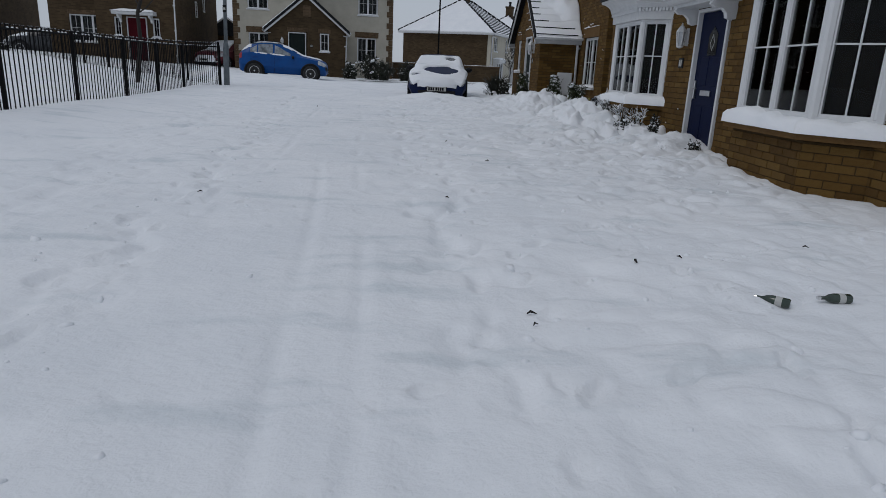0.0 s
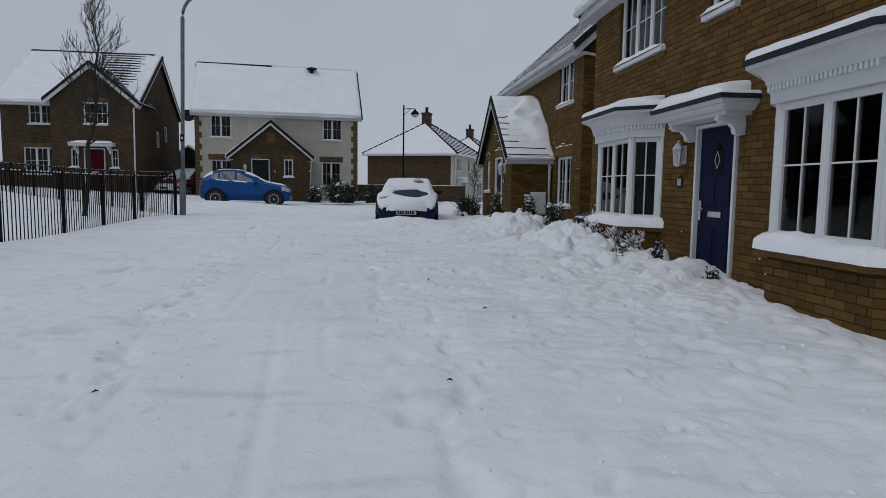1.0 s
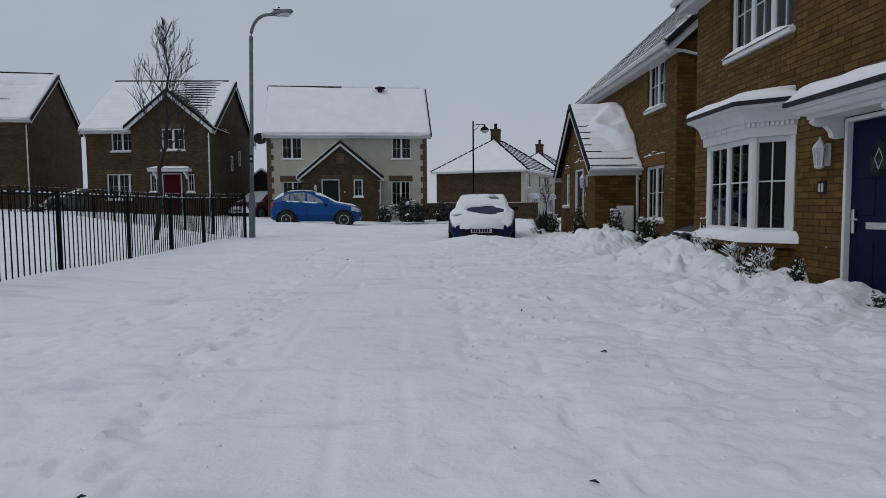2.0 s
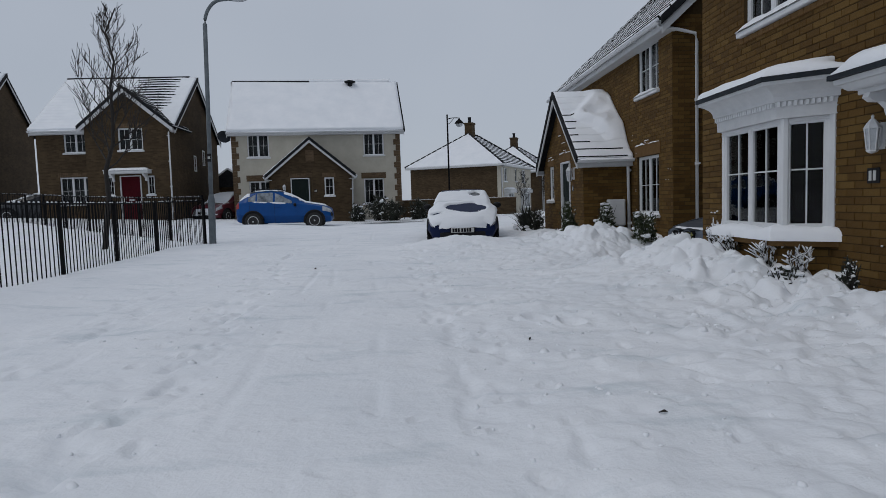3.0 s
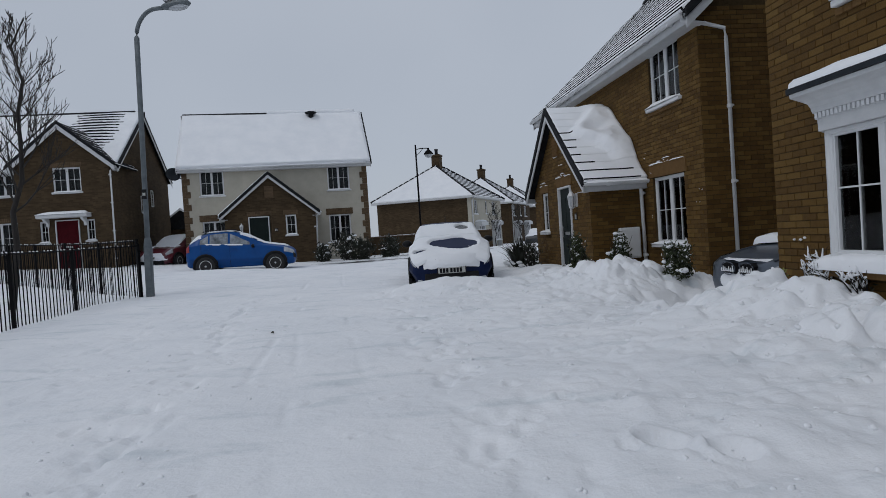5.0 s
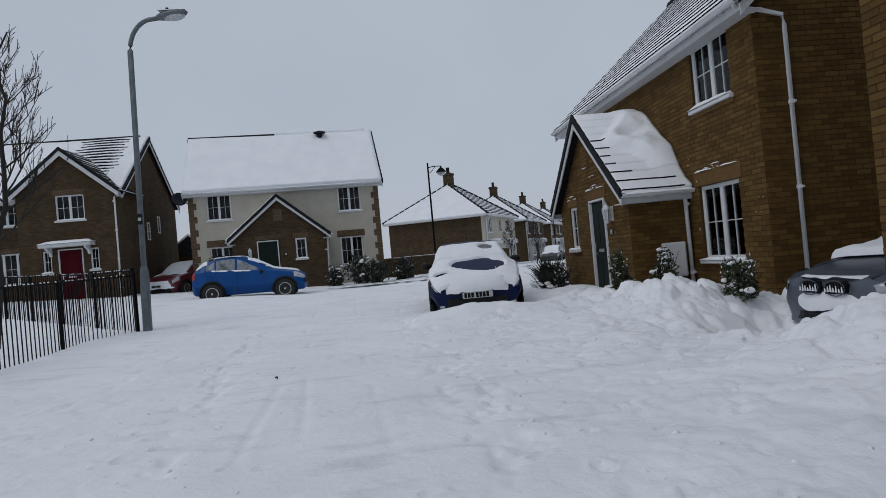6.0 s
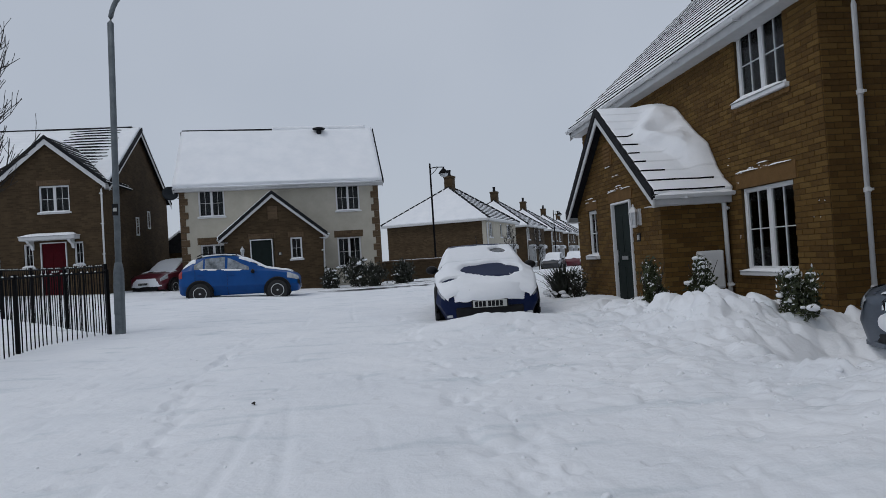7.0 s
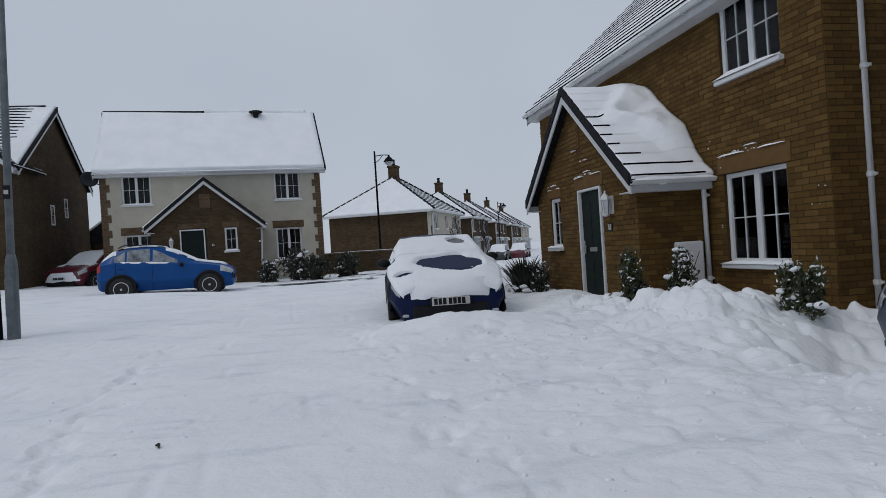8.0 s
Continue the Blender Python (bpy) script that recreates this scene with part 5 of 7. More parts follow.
    box(bm, -o, 0, -o, D + o, H - 0.14, H - 0.12)
    part("fascia", bm, M["paint"], root)
    bm = bmesh.new()
    box(bm, D / 2 + 0.0, D / 2 + 0.8, D / 2 - 0.35, D / 2 + 0.35, H + h - 0.4, H + h + 0.85)
    box(bm, D / 2 - 0.06, D / 2 + 0.86, D / 2 - 0.41, D / 2 + 0.41, H + h + 0.85, H + h + 1.02, 0.02)
    ch = part("chimney", bm, M["far_brick"], root, "brown brick chimney stack")
    bm = bmesh.new()
    lathe(bm, [(0.16, 0), (0.13, 0.25), (0.16, 0.5), (0.1, 0.5)], 10, Matrix.Translation((D / 2 + 0.4, D / 2, H + h + 1.02)))
    part("chimney_pot", bm, M["tile"], ch)
    downpipe(root, [(0.12, -0.3, H - 0.1), (0.12, -0.06, H - 0.35), (0.12, -0.06, 0.0)], 0.05)
    return root


AX = Vector((math.sin(radians(23)), math.cos(radians(23)), 0))
for k in range(5):
    p = Vector((6.85, 51.6, 0.3)) + AX * (15.6 * k)
    hipped_house(pose(p.x, p.y, 0.3 - 0.05 * k, rz=67), k in (0, 4))


# ---------------------------------------------------------------- cars
class Skin:
    """A car's outer skin: stations along its length (0 = nose) and a half ring u from 0 (underside) to 1 (roof line)."""
    KNOTS = (0.0, 0.12, 0.34, 0.56, 0.86, 1.0)

    def __init__(self, st):
        self.s = [r[0] for r in st]
        self.rows = np.array([r[1:] for r in st])  # zbot wbot zmid wmid zbelt wbelt ztop wtop

    def at(self, s, u, side=1):
        zb, wb, zm, wm, zs, ws, zt, wt = [np.interp(s, self.s, self.rows[:, k]) for k in range(8)]
        crown = 0.035 * min(1.0, wt)
        ys, zz = (0, wb, wm, ws, wt, 0), (zb, zb, zm, zs, zt - crown, zt)
        y, z = np.interp(u, self.KNOTS, ys), np.interp(u, self.KNOTS, zz)
        return Vector((s, side * y, z))

    def body(self, parent, mat, label, m=None):
        ss = np.unique(np.concatenate([self.s, np.linspace(self.s[0], self.s[-1], 44)]))
        us = np.unique(np.concatenate([self.KNOTS, np.linspace(0, 1, 19)]))
        ring = [(u, 1) for u in us] + [(u, -1) for u in us[::-1][1:-1]]
        verts, faces, n = [], [], len(ring)
        for s in ss:
            verts += [self.at(s, u, sd) for u, sd in ring]
        for i in range(len(ss) - 1):
            for k in range(n):
                faces.append((i * n + k, i * n + (k + 1) % n, (i + 1) * n + (k + 1) % n, (i + 1) * n + k))
        faces.append(tuple(range(n))[::-1])
        faces.append(tuple((len(ss) - 1) * n + k for k in range(n)))
        ob = from_arrays("body", verts, faces, mat, parent, True, label)
        sub = ob.modifiers.new("soft", "SUBSURF")
        sub.levels = sub.render_levels = 1
        return ob

    def patch(self, name, parent, mat, s0, s1, u0, u1, lift, side=1, label="", ns=14, nu=8, rag=0.0, wob=0.0, seed=0.0, taper=None, holes=()):
        """A panel lying on the skin, lift metres proud; side 0 spans both halves over the roof line. rag cuts its edge unevenly."""
        verts, faces = [], []
        cols = np.linspace(u0, u1, nu) if side else np.concatenate([np.linspace(u0, 1, nu), 2 - np.linspace(u0, 1, nu)[::-1][1:]])
        rows = np.linspace(s0, s1, ns)
        keep = []
        for i, s in enumerate(rows):
            line = []
            for j, u in enumerate(cols):
                sd = side or (1 if u <= 1 else -1)
                uu = u if u <= 1 else 2 - u
                if taper:
                    lo, hi = taper(i / (ns - 1))
                    uu = u0 + (uu - u0) * (hi - lo) + lo * (u1 - u0) if side else uu
                e = 0.01
                p = self.at(s, uu, sd)
                a, b = self.at(min(s + e, self.s[-1]), uu, sd) - self.at(max(s - e, self.s[0]), uu, sd), self.at(s, min(uu + e, 1), sd) - self.at(s, max(uu - e, 0), sd)
                nrm = a.cross(b)
                if nrm.length < 1e-9:
                    nrm = Vector((0, 0, 1))
                nrm.normalize()
                if nrm.dot(p - Vector((s, 0, 0.5 * (self.rows[:, 6].max())))) < 0 and nrm.z < 0.2:
                    nrm = -nrm
                if nrm.z < -0.3:
                    nrm = -nrm
                noisy = float(fbm(np.array(p.x * 4 + seed), np.array(p.y * 4 + seed * 2), 3))
                rim = min(1.0, 2.2 * min(i, ns - 1 - i, j, len(cols) - 1 - j) / 3.0) if wob else 1.0
                melt = max([0.0] + [0.35 + 1.3 * noisy - ((p.x - hs) / ra) ** 2 - ((p.y - hy) / rb) ** 2 for hs, hy, ra, rb in holes])
                verts.append(p + nrm * (lift * (0.25 + 0.75 * rim) + wob * (noisy - 0.4) * rim - min(0.16, 0.3 * melt)))
                edge = min(i, ns - 1 - i, j, len(cols) - 1 - j)
                line.append(not (rag and edge < 3 and noisy < rag - 0.08 * edge))
            keep.append(line)
        c = len(cols)
        for i in range(ns - 1):
            for j in range(c - 1):
                if keep[i][j] and keep[i + 1][j + 1] and keep[i + 1][j] and keep[i][j + 1]:
                    faces.append((i * c + j, i * c + j + 1, (i + 1) * c + j + 1, (i + 1) * c + j))
        return from_arrays(name, verts, faces, mat, parent, True, label)


def wheel(parent, x, y, r, side, spokes=5, w=0.2):
    bm = bmesh.new()
    lathe(bm, [(r * 0.62, -w / 2), (r * 0.93, -w / 2), (r, -w / 2 + 0.03), (r, w / 2 - 0.03), (r * 0.93, w / 2), (r * 0.62, w / 2)], 26)
    root = part("wheel", bm, M["rubber"], parent, "black tyre with alloy rim", m=pose(x, y, r, rx=-90 * side), smooth=False)
    bm = bmesh.new()
    lathe(bm, [(r * 0.64, w / 2 - 0.035), (r * 0.64, w / 2 + 0.005), (r * 0.58, w / 2 + 0.006), (r * 0.56, w / 2 - 0.05)], 26)
    lathe(bm, [(r * 0.16, w / 2 - 0.04), (r * 0.16, w / 2 - 0.005), (r * 0.08, w / 2 + 0.002)], 12)
    for k in range(spokes):
        box(bm, r * 0.1, r * 0.6, -r * 0.11, r * 0.11, w / 2 - 0.035, w / 2 - 0.006, 0.006, m=pose(0, 0, 0, rz=360 / spokes * k))
    part("rim", bm, M["alloy"], root)
    bm = bmesh.new()
    lathe(bm, [(r * 0.57, w / 2 - 0.07), (r * 0.57, w / 2 - 0.06)], 20)
    part("hub", bm, M["black"], root)
    return root


def arch(parent, x, y, r, side, mat):
    """Dark wheel-arch lip round a wheel."""
    bm = bmesh.new()
    pts = [(x + (r + 0.07) * math.cos(a), y, r + (r + 0.07) * math.sin(a)) for a in np.linspace(-0.25, math.pi + 0.25, 18)]
    tube(bm, pts, 0.045, 6)
    part("wheel_arch", bm, mat, parent, "dark wheel-arch trim", smooth=True)
    bm = bmesh.new()
    lathe(bm, [(r + 0.06, -0.02), (r + 0.06, 0.012)], 24, pose(x, y, r, rx=90))
    part("wheel_well", bm, M["black"], parent)


def mirror(parent, x, y, z, side, mat, snow=False):
    bm = bmesh.new()
    r = bmesh.ops.create_icosphere(bm, subdivisions=2, radius=1.0)
    bmesh.ops.transform(bm, matrix=Matrix.Translation((x, y + side * 0.14, z)) @ Matrix.Diagonal((0.06, 0.11, 0.075, 1)), verts=r["verts"])
    tube(bm, [(x - 0.02, y - side * 0.02, z - 0.05), (x, y + side * 0.08, z - 0.02)], 0.03, 6)
    part("door_mirror", bm, mat, parent, "door mirror", smooth=True)


def reg_plate(parent, x, z, w=0.52, h=0.11, bars=7, tilt=0, mat="plate", ysign=1):
    bm = bmesh.new()
    box(bm, -0.008, 0.0, -w / 2, w / 2, -h / 2, h / 2, 0.003)
    pl = part("number_plate", bm, M[mat], parent, "white plate with dark bars", m=pose(x, 0, z, ry=tilt))
    for k in range(bars):
        y = -w / 2 + 0.065 + k * (w - 0.1) / bars + (0.02 if k > 3 else 0)
        bm = bmesh.new()
        box(bm, -0.0125, -0.0085, y, y + 0.046, -0.042, 0.042)
        part("bar", bm, M["black"], pl)


HATCH = [  # s, zbot, wbot, zmid, wmid, zbelt, wbelt, ztop, wtop
    (0.0, 0.32, 0.45, 0.45, 0.62, 0.6, 0.62, 0.68, 0.5), (0.1, 0.24, 0.6, 0.48, 0.76, 0.72, 0.74, 0.8, 0.58), (0.35, 0.22, 0.66, 0.5, 0.83, 0.84, 0.8, 0.92, 0.62),
    (0.9, 0.22, 0.68, 0.52, 0.86, 0.93, 0.82, 1.01, 0.64), (1.2, 0.22, 0.68, 0.52, 0.87, 0.95, 0.82, 1.08, 0.64), (1.75, 0.22, 0.68, 0.52, 0.87, 0.97, 0.81, 1.42, 0.58),
    (2.1, 0.22, 0.68, 0.52, 0.87, 0.98, 0.81, 1.5, 0.57), (3.0, 0.22, 0.68, 0.54, 0.87, 1.0, 0.8, 1.53, 0.57), (3.6, 0.24, 0.68, 0.56, 0.86, 1.02, 0.78, 1.46, 0.54),
    (3.92, 0.26, 0.64, 0.58, 0.82, 1.02, 0.74, 1.16, 0.54), (4.02, 0.32, 0.6, 0.6, 0.74, 0.98, 0.66, 1.06, 0.5), (4.06, 0.4, 0.5, 0.6, 0.62, 0.9, 0.56, 0.96, 0.42)]
CROSSOVER = [  # the higher, shorter hatchback with a raked tail
    (0.0, 0.34, 0.45, 0.46, 0.62, 0.62, 0.62, 0.72, 0.5), (0.1, 0.26, 0.6, 0.5, 0.76, 0.76, 0.74, 0.85, 0.58), (0.35, 0.24, 0.66, 0.52, 0.83, 0.87, 0.8, 0.96, 0.62),
    (0.9, 0.24, 0.68, 0.54, 0.86, 0.96, 0.82, 1.05, 0.64), (1.15, 0.24, 0.68, 0.54, 0.87, 0.98, 0.82, 1.1, 0.64), (1.7, 0.24, 0.68, 0.54, 0.87, 1.0, 0.81, 1.4, 0.58),
    (2.05, 0.24, 0.68, 0.54, 0.87, 1.01, 0.81, 1.53, 0.57), (2.5, 0.24, 0.68, 0.56, 0.87, 1.03, 0.8, 1.57, 0.57), (3.0, 0.24, 0.68, 0.56, 0.87, 1.06, 0.8, 1.54, 0.57),
    (3.4, 0.26, 0.68, 0.58, 0.86, 1.09, 0.78, 1.44, 0.54), (3.72, 0.28, 0.64, 0.6, 0.82, 1.06, 0.74, 1.18, 0.54), (3.82, 0.34, 0.6, 0.62, 0.74, 0.98, 0.66, 1.06, 0.5), (3.86, 0.42, 0.5, 0.62, 0.62, 0.9, 0.56, 0.96, 0.42)]
MPV = [
    (0.0, 0.2, 0.5, 0.4, 0.62, 0.52, 0.6, 0.6, 0.46), (0.1, 0.18, 0.62, 0.44, 0.76, 0.66, 0.7, 0.72, 0.52), (0.4, 0.17, 0.67, 0.47, 0.83, 0.8, 0.75, 0.87, 0.55),
    (0.95, 0.17, 0.67, 0.48, 0.85, 0.9, 0.78, 1.04, 0.58), (1.15, 0.17, 0.67, 0.48, 0.86, 0.9, 0.79, 1.09, 0.6), (2.0, 0.17, 0.67, 0.48, 0.86, 0.9, 0.78, 1.34, 0.55),
    (2.4, 0.17, 0.67, 0.48, 0.86, 0.91, 0.77, 1.41, 0.54), (3.2, 0.19, 0.67, 0.5, 0.86, 0.93, 0.76, 1.42, 0.54), (3.8, 0.21, 0.65, 0.52, 0.82, 0.95, 0.72, 1.3, 0.5),
    (4.0, 0.3, 0.58, 0.54, 0.72, 0.92, 0.64, 1.0, 0.46), (4.05, 0.36, 0.48, 0.54, 0.6, 0.84, 0.54, 0.9, 0.4)]
SALOON = [
    (0.0, 0.24, 0.5, 0.42, 0.58, 0.58, 0.5, 0.66, 0.36), (0.09, 0.16, 0.66, 0.42, 0.76, 0.64, 0.7, 0.72, 0.5), (0.3, 0.15, 0.7, 0.46, 0.86, 0.72, 0.82, 0.79, 0.6),
    (0.9, 0.16, 0.7, 0.5, 0.9, 0.83, 0.85, 0.89, 0.64), (1.45, 0.16, 0.7, 0.5, 0.9, 0.88, 0.85, 0.96, 0.66), (2.3, 0.16, 0.7, 0.5, 0.9, 0.9, 0.84, 1.38, 0.56),
    (2.7, 0.16, 0.7, 0.5, 0.9, 0.91, 0.83, 1.42, 0.55), (3.3, 0.18, 0.7, 0.52, 0.9, 0.92, 0.82, 1.36, 0.54), (3.95, 0.2, 0.68, 0.54, 0.88, 0.92, 0.8, 1.06, 0.58),
    (4.4, 0.24, 0.66, 0.56, 0.84, 0.9, 0.76, 1.02, 0.58), (4.5, 0.34, 0.58, 0.56, 0.72, 0.84, 0.62, 0.92, 0.48)]


def car(label, m, prof, paint, glass_s, wheels, r, mirror_s, snow, stance=0.9, cladding=True, side_glass="car_glass"):
    """A parked car, nose towards its own -x... skin runs from the nose at x 0 to the tail. snow: list of patches."""
    root = thing("car", label, "car", m)
    sk = Skin(prof)
    body = sk.body(root, paint, "")
    L = prof[-1][0]
    ws0, ws1, side_runs, rw0, rw1 = glass_s
    sk.patch("windscreen", body, M["car_glass"], ws0, ws1, 0.88, 1, 0.008, 0, "dark windscreen")
    sk.patch("rear_window", body, M["car_glass"], rw0, rw1, 0.88, 1, 0.008, 0)
    for sd in (1, -1):
        for a, b, t0, t1 in side_runs:
            sk.patch("side_window", body, M[side_glass], a, b, 0.59, 0.83, 0.007, sd, taper=lambda f, t0=t0, t1=t1: (0.0, t0 + (t1 - t0) * min(1, f * 1.0)))
        sk.patch("headlamp", body, M["lamp_lens"], 0.06, 0.42, 0.46, 0.6, 0.012, sd, "clear headlamp", ns=8, nu=5)
        sk.patch("tail_lamp", body, M["rubber_red"], L - 0.16, L - 0.05, 0.46, 0.6, 0.012, sd, "red tail lamp", ns=6, nu=5)
        if cladding:
            sk.patch("sill_trim", body, M["black"], 0.15, L - 0.12, 0.09, 0.24, 0.012, sd, "black lower trim", ns=24, nu=4)
        for x in wheels:
            wheel(root, x, sd * (stance - 0.1), r, sd)
            arch(body, x, sd * (stance - 0.045), r, sd, M["black"])
        mirror(body, mirror_s, sd * 0.73, 0.98 if prof is not SALOON else 0.95, sd, M["black"] if prof is not SALOON else paint)
        for xh in (side_runs[0][1] - 0.15, side_runs[-1][1] - 0.2):
            bm = bmesh.new()
            p = sk.at(xh, 0.5, sd)
            tube(bm, [(xh - 0.1, p.y + sd * 0.02, p.z), (xh + 0.1, p.y + sd * 0.02, p.z)], 0.014, 6)
            part("door_handle", bm, paint, body)
            bm = bmesh.new()
            for u0, u1 in zip(np.linspace(0.14, 0.56, 9), np.linspace(0.14, 0.56, 9)[1:]):
                tube(bm, [sk.at(xh + 0.16, u0, sd) * 1.0, sk.at(xh + 0.16, u1, sd)], 0.006, 4)
            part("door_seam", bm, M["black"], body)
    for name, s0, s1, u0, lift, rag, wob, ns, seed in snow:
        sk.patch(name, body, M["snow"], s0, s1, u0, 1, lift, 0, "snow lying on the car", ns, 12, rag, wob, seed)
    return root, body, sk


# bright blue hatchback side-on in front of the cream house
bc, bc_body, bc_sk = car("bright blue hatchback with snow on roof and bonnet", pose(-3.42, 26.72, 0.84, rz=186, ry=-0.8), CROSSOVER, M["car_blue"],
    (1.2, 1.95, [(1.62, 2.3, 0.35, 0.95), (2.38, 3.0, 0.97, 0.95), (3.06, 3.34, 0.9, 0.5)], 3.36, 3.7), (0.74, 3.16), 0.33, 1.5,
    [("roof_snow", 1.95, 3.4, 0.86, 0.045, 0.25, 0.03, 20, 1.0), ("bonnet_snow", 0.25, 1.95, 0.82, 0.03, 0.36, 0.04, 24, 4.0), ("tail_snow", 3.3, 3.7, 0.76, 0.02, 0.35, 0.03, 10, 9.0)], cladding=False, side_glass="misted_glass")
for sd in (1, -1):
    bm = bmesh.new()
    tube(bm, [(2.0, sd * 0.56, 1.55), (2.1, sd * 0.57, 1.6), (3.1, sd * 0.56, 1.61), (3.25, sd * 0.55, 1.54)], 0.018, 6)
    part("roof_rail", bm, M["black"], bc_body, "dark roof rail", smooth=True)
    bc_sk.patch("window_snow", bc_body, M["snow"], 1.6, 3.25, 0.57, 0.605, 0.009, sd, "snow caught under the side windows", 40, 5, 0.45, 0.01, 3.0 + sd)
    bc_sk.patch("bumper_trim", bc_body, M["black"], 0.05, 0.36, 0.13, 0.26, 0.014, sd, "dark bumper corner", 8, 4)
bc_sk.patch("grille", bc_body, M["black"], 0.02, 0.1, 0.3, 0.5, 0.015, 1, "black grille")
reg_plate(bc_body, -0.005, 0.42)

def nose_snow(body, y0, y1, z0, z1, lift, sweep, seed, label, holes=()):
    """Snow plastered on an upright nose: rounded sheet with an uneven lower edge. sweep: how far the ends fall back."""
    ny_, nz_ = 34, 12
    verts, faces, keep = [], [], []
    for j in range(nz_ + 1):
        for i in range(ny_ + 1):
            y, f = y0 + (y1 - y0) * i / ny_, j / nz_
            low = z0 + 0.09 * float(fbm(np.array(y * 4 + seed), np.array(seed), 3)) - 0.045
            z = low + (z1 - low) * f
            bulge = lift * (math.sin(math.pi * min(1.0, f * 0.5 + 0.12)) ** 0.5) * (0.8 + 0.5 * float(fbm(np.array(y * 5 + seed), np.array(z * 5.0), 3)))
            t = abs(2 * (y - y0) / (y1 - y0) - 1)
            back = sweep * t ** 3 + 0.09 * f * f
            verts.append((back - bulge * (1 - t ** 6), y, z))
            keep.append(not any(((y - a) / ra) ** 2 + ((z - b) / rb) ** 2 < 1 for a, b, ra, rb in holes))
    n = ny_ + 1
    for j in range(nz_):
        for i in range(ny_):
            q = (j * n + i, (j + 1) * n + i, (j + 1) * n + i + 1, j * n + i + 1)
            if all(keep[k] for k in q):
                faces.append(q)
    return from_arrays("nose_snow", verts, faces, M["snow"], body, True, label)


# navy people carrier facing the camera, its screen and bonnet under snow
mpv, mpv_body, mpv_sk = car("navy blue hatchback facing along street, screen and bonnet snow-covered", pose(1.2, 14.24, 0.67, rz=86), MPV, M["car_navy"],
    (1.2, 1.96, [(1.7, 2.4, 0.4, 0.97), (2.5, 3.2, 0.97, 0.97), (3.3, 3.7, 0.9, 0.5)], 3.8, 3.98), (0.82, 3.3), 0.31, 1.5, [], cladding=False, stance=0.85)
mpv_sk.patch("bonnet_snow", mpv_body, M["snow"], 0.02, 1.1, 0.5, 1, 0.045, 0, "snow on the bonnet", 70, 36, 0.0, 0.04, 3.0, holes=((0.66, -0.08, 0.36, 0.54), (0.34, 0.6, 0.07, 0.14)))
mpv_sk.patch("screen_snow", mpv_body, M["snow"], 1.1, 2.0, 0.74, 1, 0.05, 0, "thick snow on the windscreen", 70, 36, 0.0, 0.04, 5.0, holes=((1.72, -0.33, 0.24, 0.15),))
for sd in (1, -1):
    mpv_sk.patch("side_snow", mpv_body, M["snow"], 1.5, 3.5, 0.55, 0.78, 0.018, sd, "snow on the side glass", 30, 9, 0.55, 0.02, 2.0 + sd)
    bm = bmesh.new()
    box(bm, 0.03, 0.08, sd * 0.62 - 0.045, sd * 0.62 + 0.045, 0.25, 0.29, 0.01)
    part("fog_lamp", bm, M["lamp_lens"], mpv_body, "round fog lamp")
nose_snow(mpv_body, -0.64, 0.64, 0.48, 0.74, 0.085, 0.11, 2.0, "snow plastered on the bonnet edge")
bm = bmesh.new()
box(bm, -0.012, 0.05, -0.52, 0.52, 0.22, 0.4, 0.02)
part("lower_grille", bm, M["black"], mpv_body, "black lower grille")
bm = bmesh.new()
tube(bm, [(-0.02, -0.3, 0.665), (-0.035, 0.0, 0.66), (-0.02, 0.3, 0.665)], 0.014, 6)
part("bonnet_seam", bm, M["black"], mpv_body)
bm = bmesh.new()
box(bm, -0.055, -0.02, -0.28, 0.28, 0.38, 0.51, 0.01)
part("plate_surround", bm, M["black"], mpv_body)
reg_plate(mpv_body, -0.057, 0.445)
bm = bmesh.new()
tube(bm, [(2.3, 0, 1.4), (2.36, 0, 1.56)], 0.008, 5)
part("aerial", bm, M["black"], mpv_body)

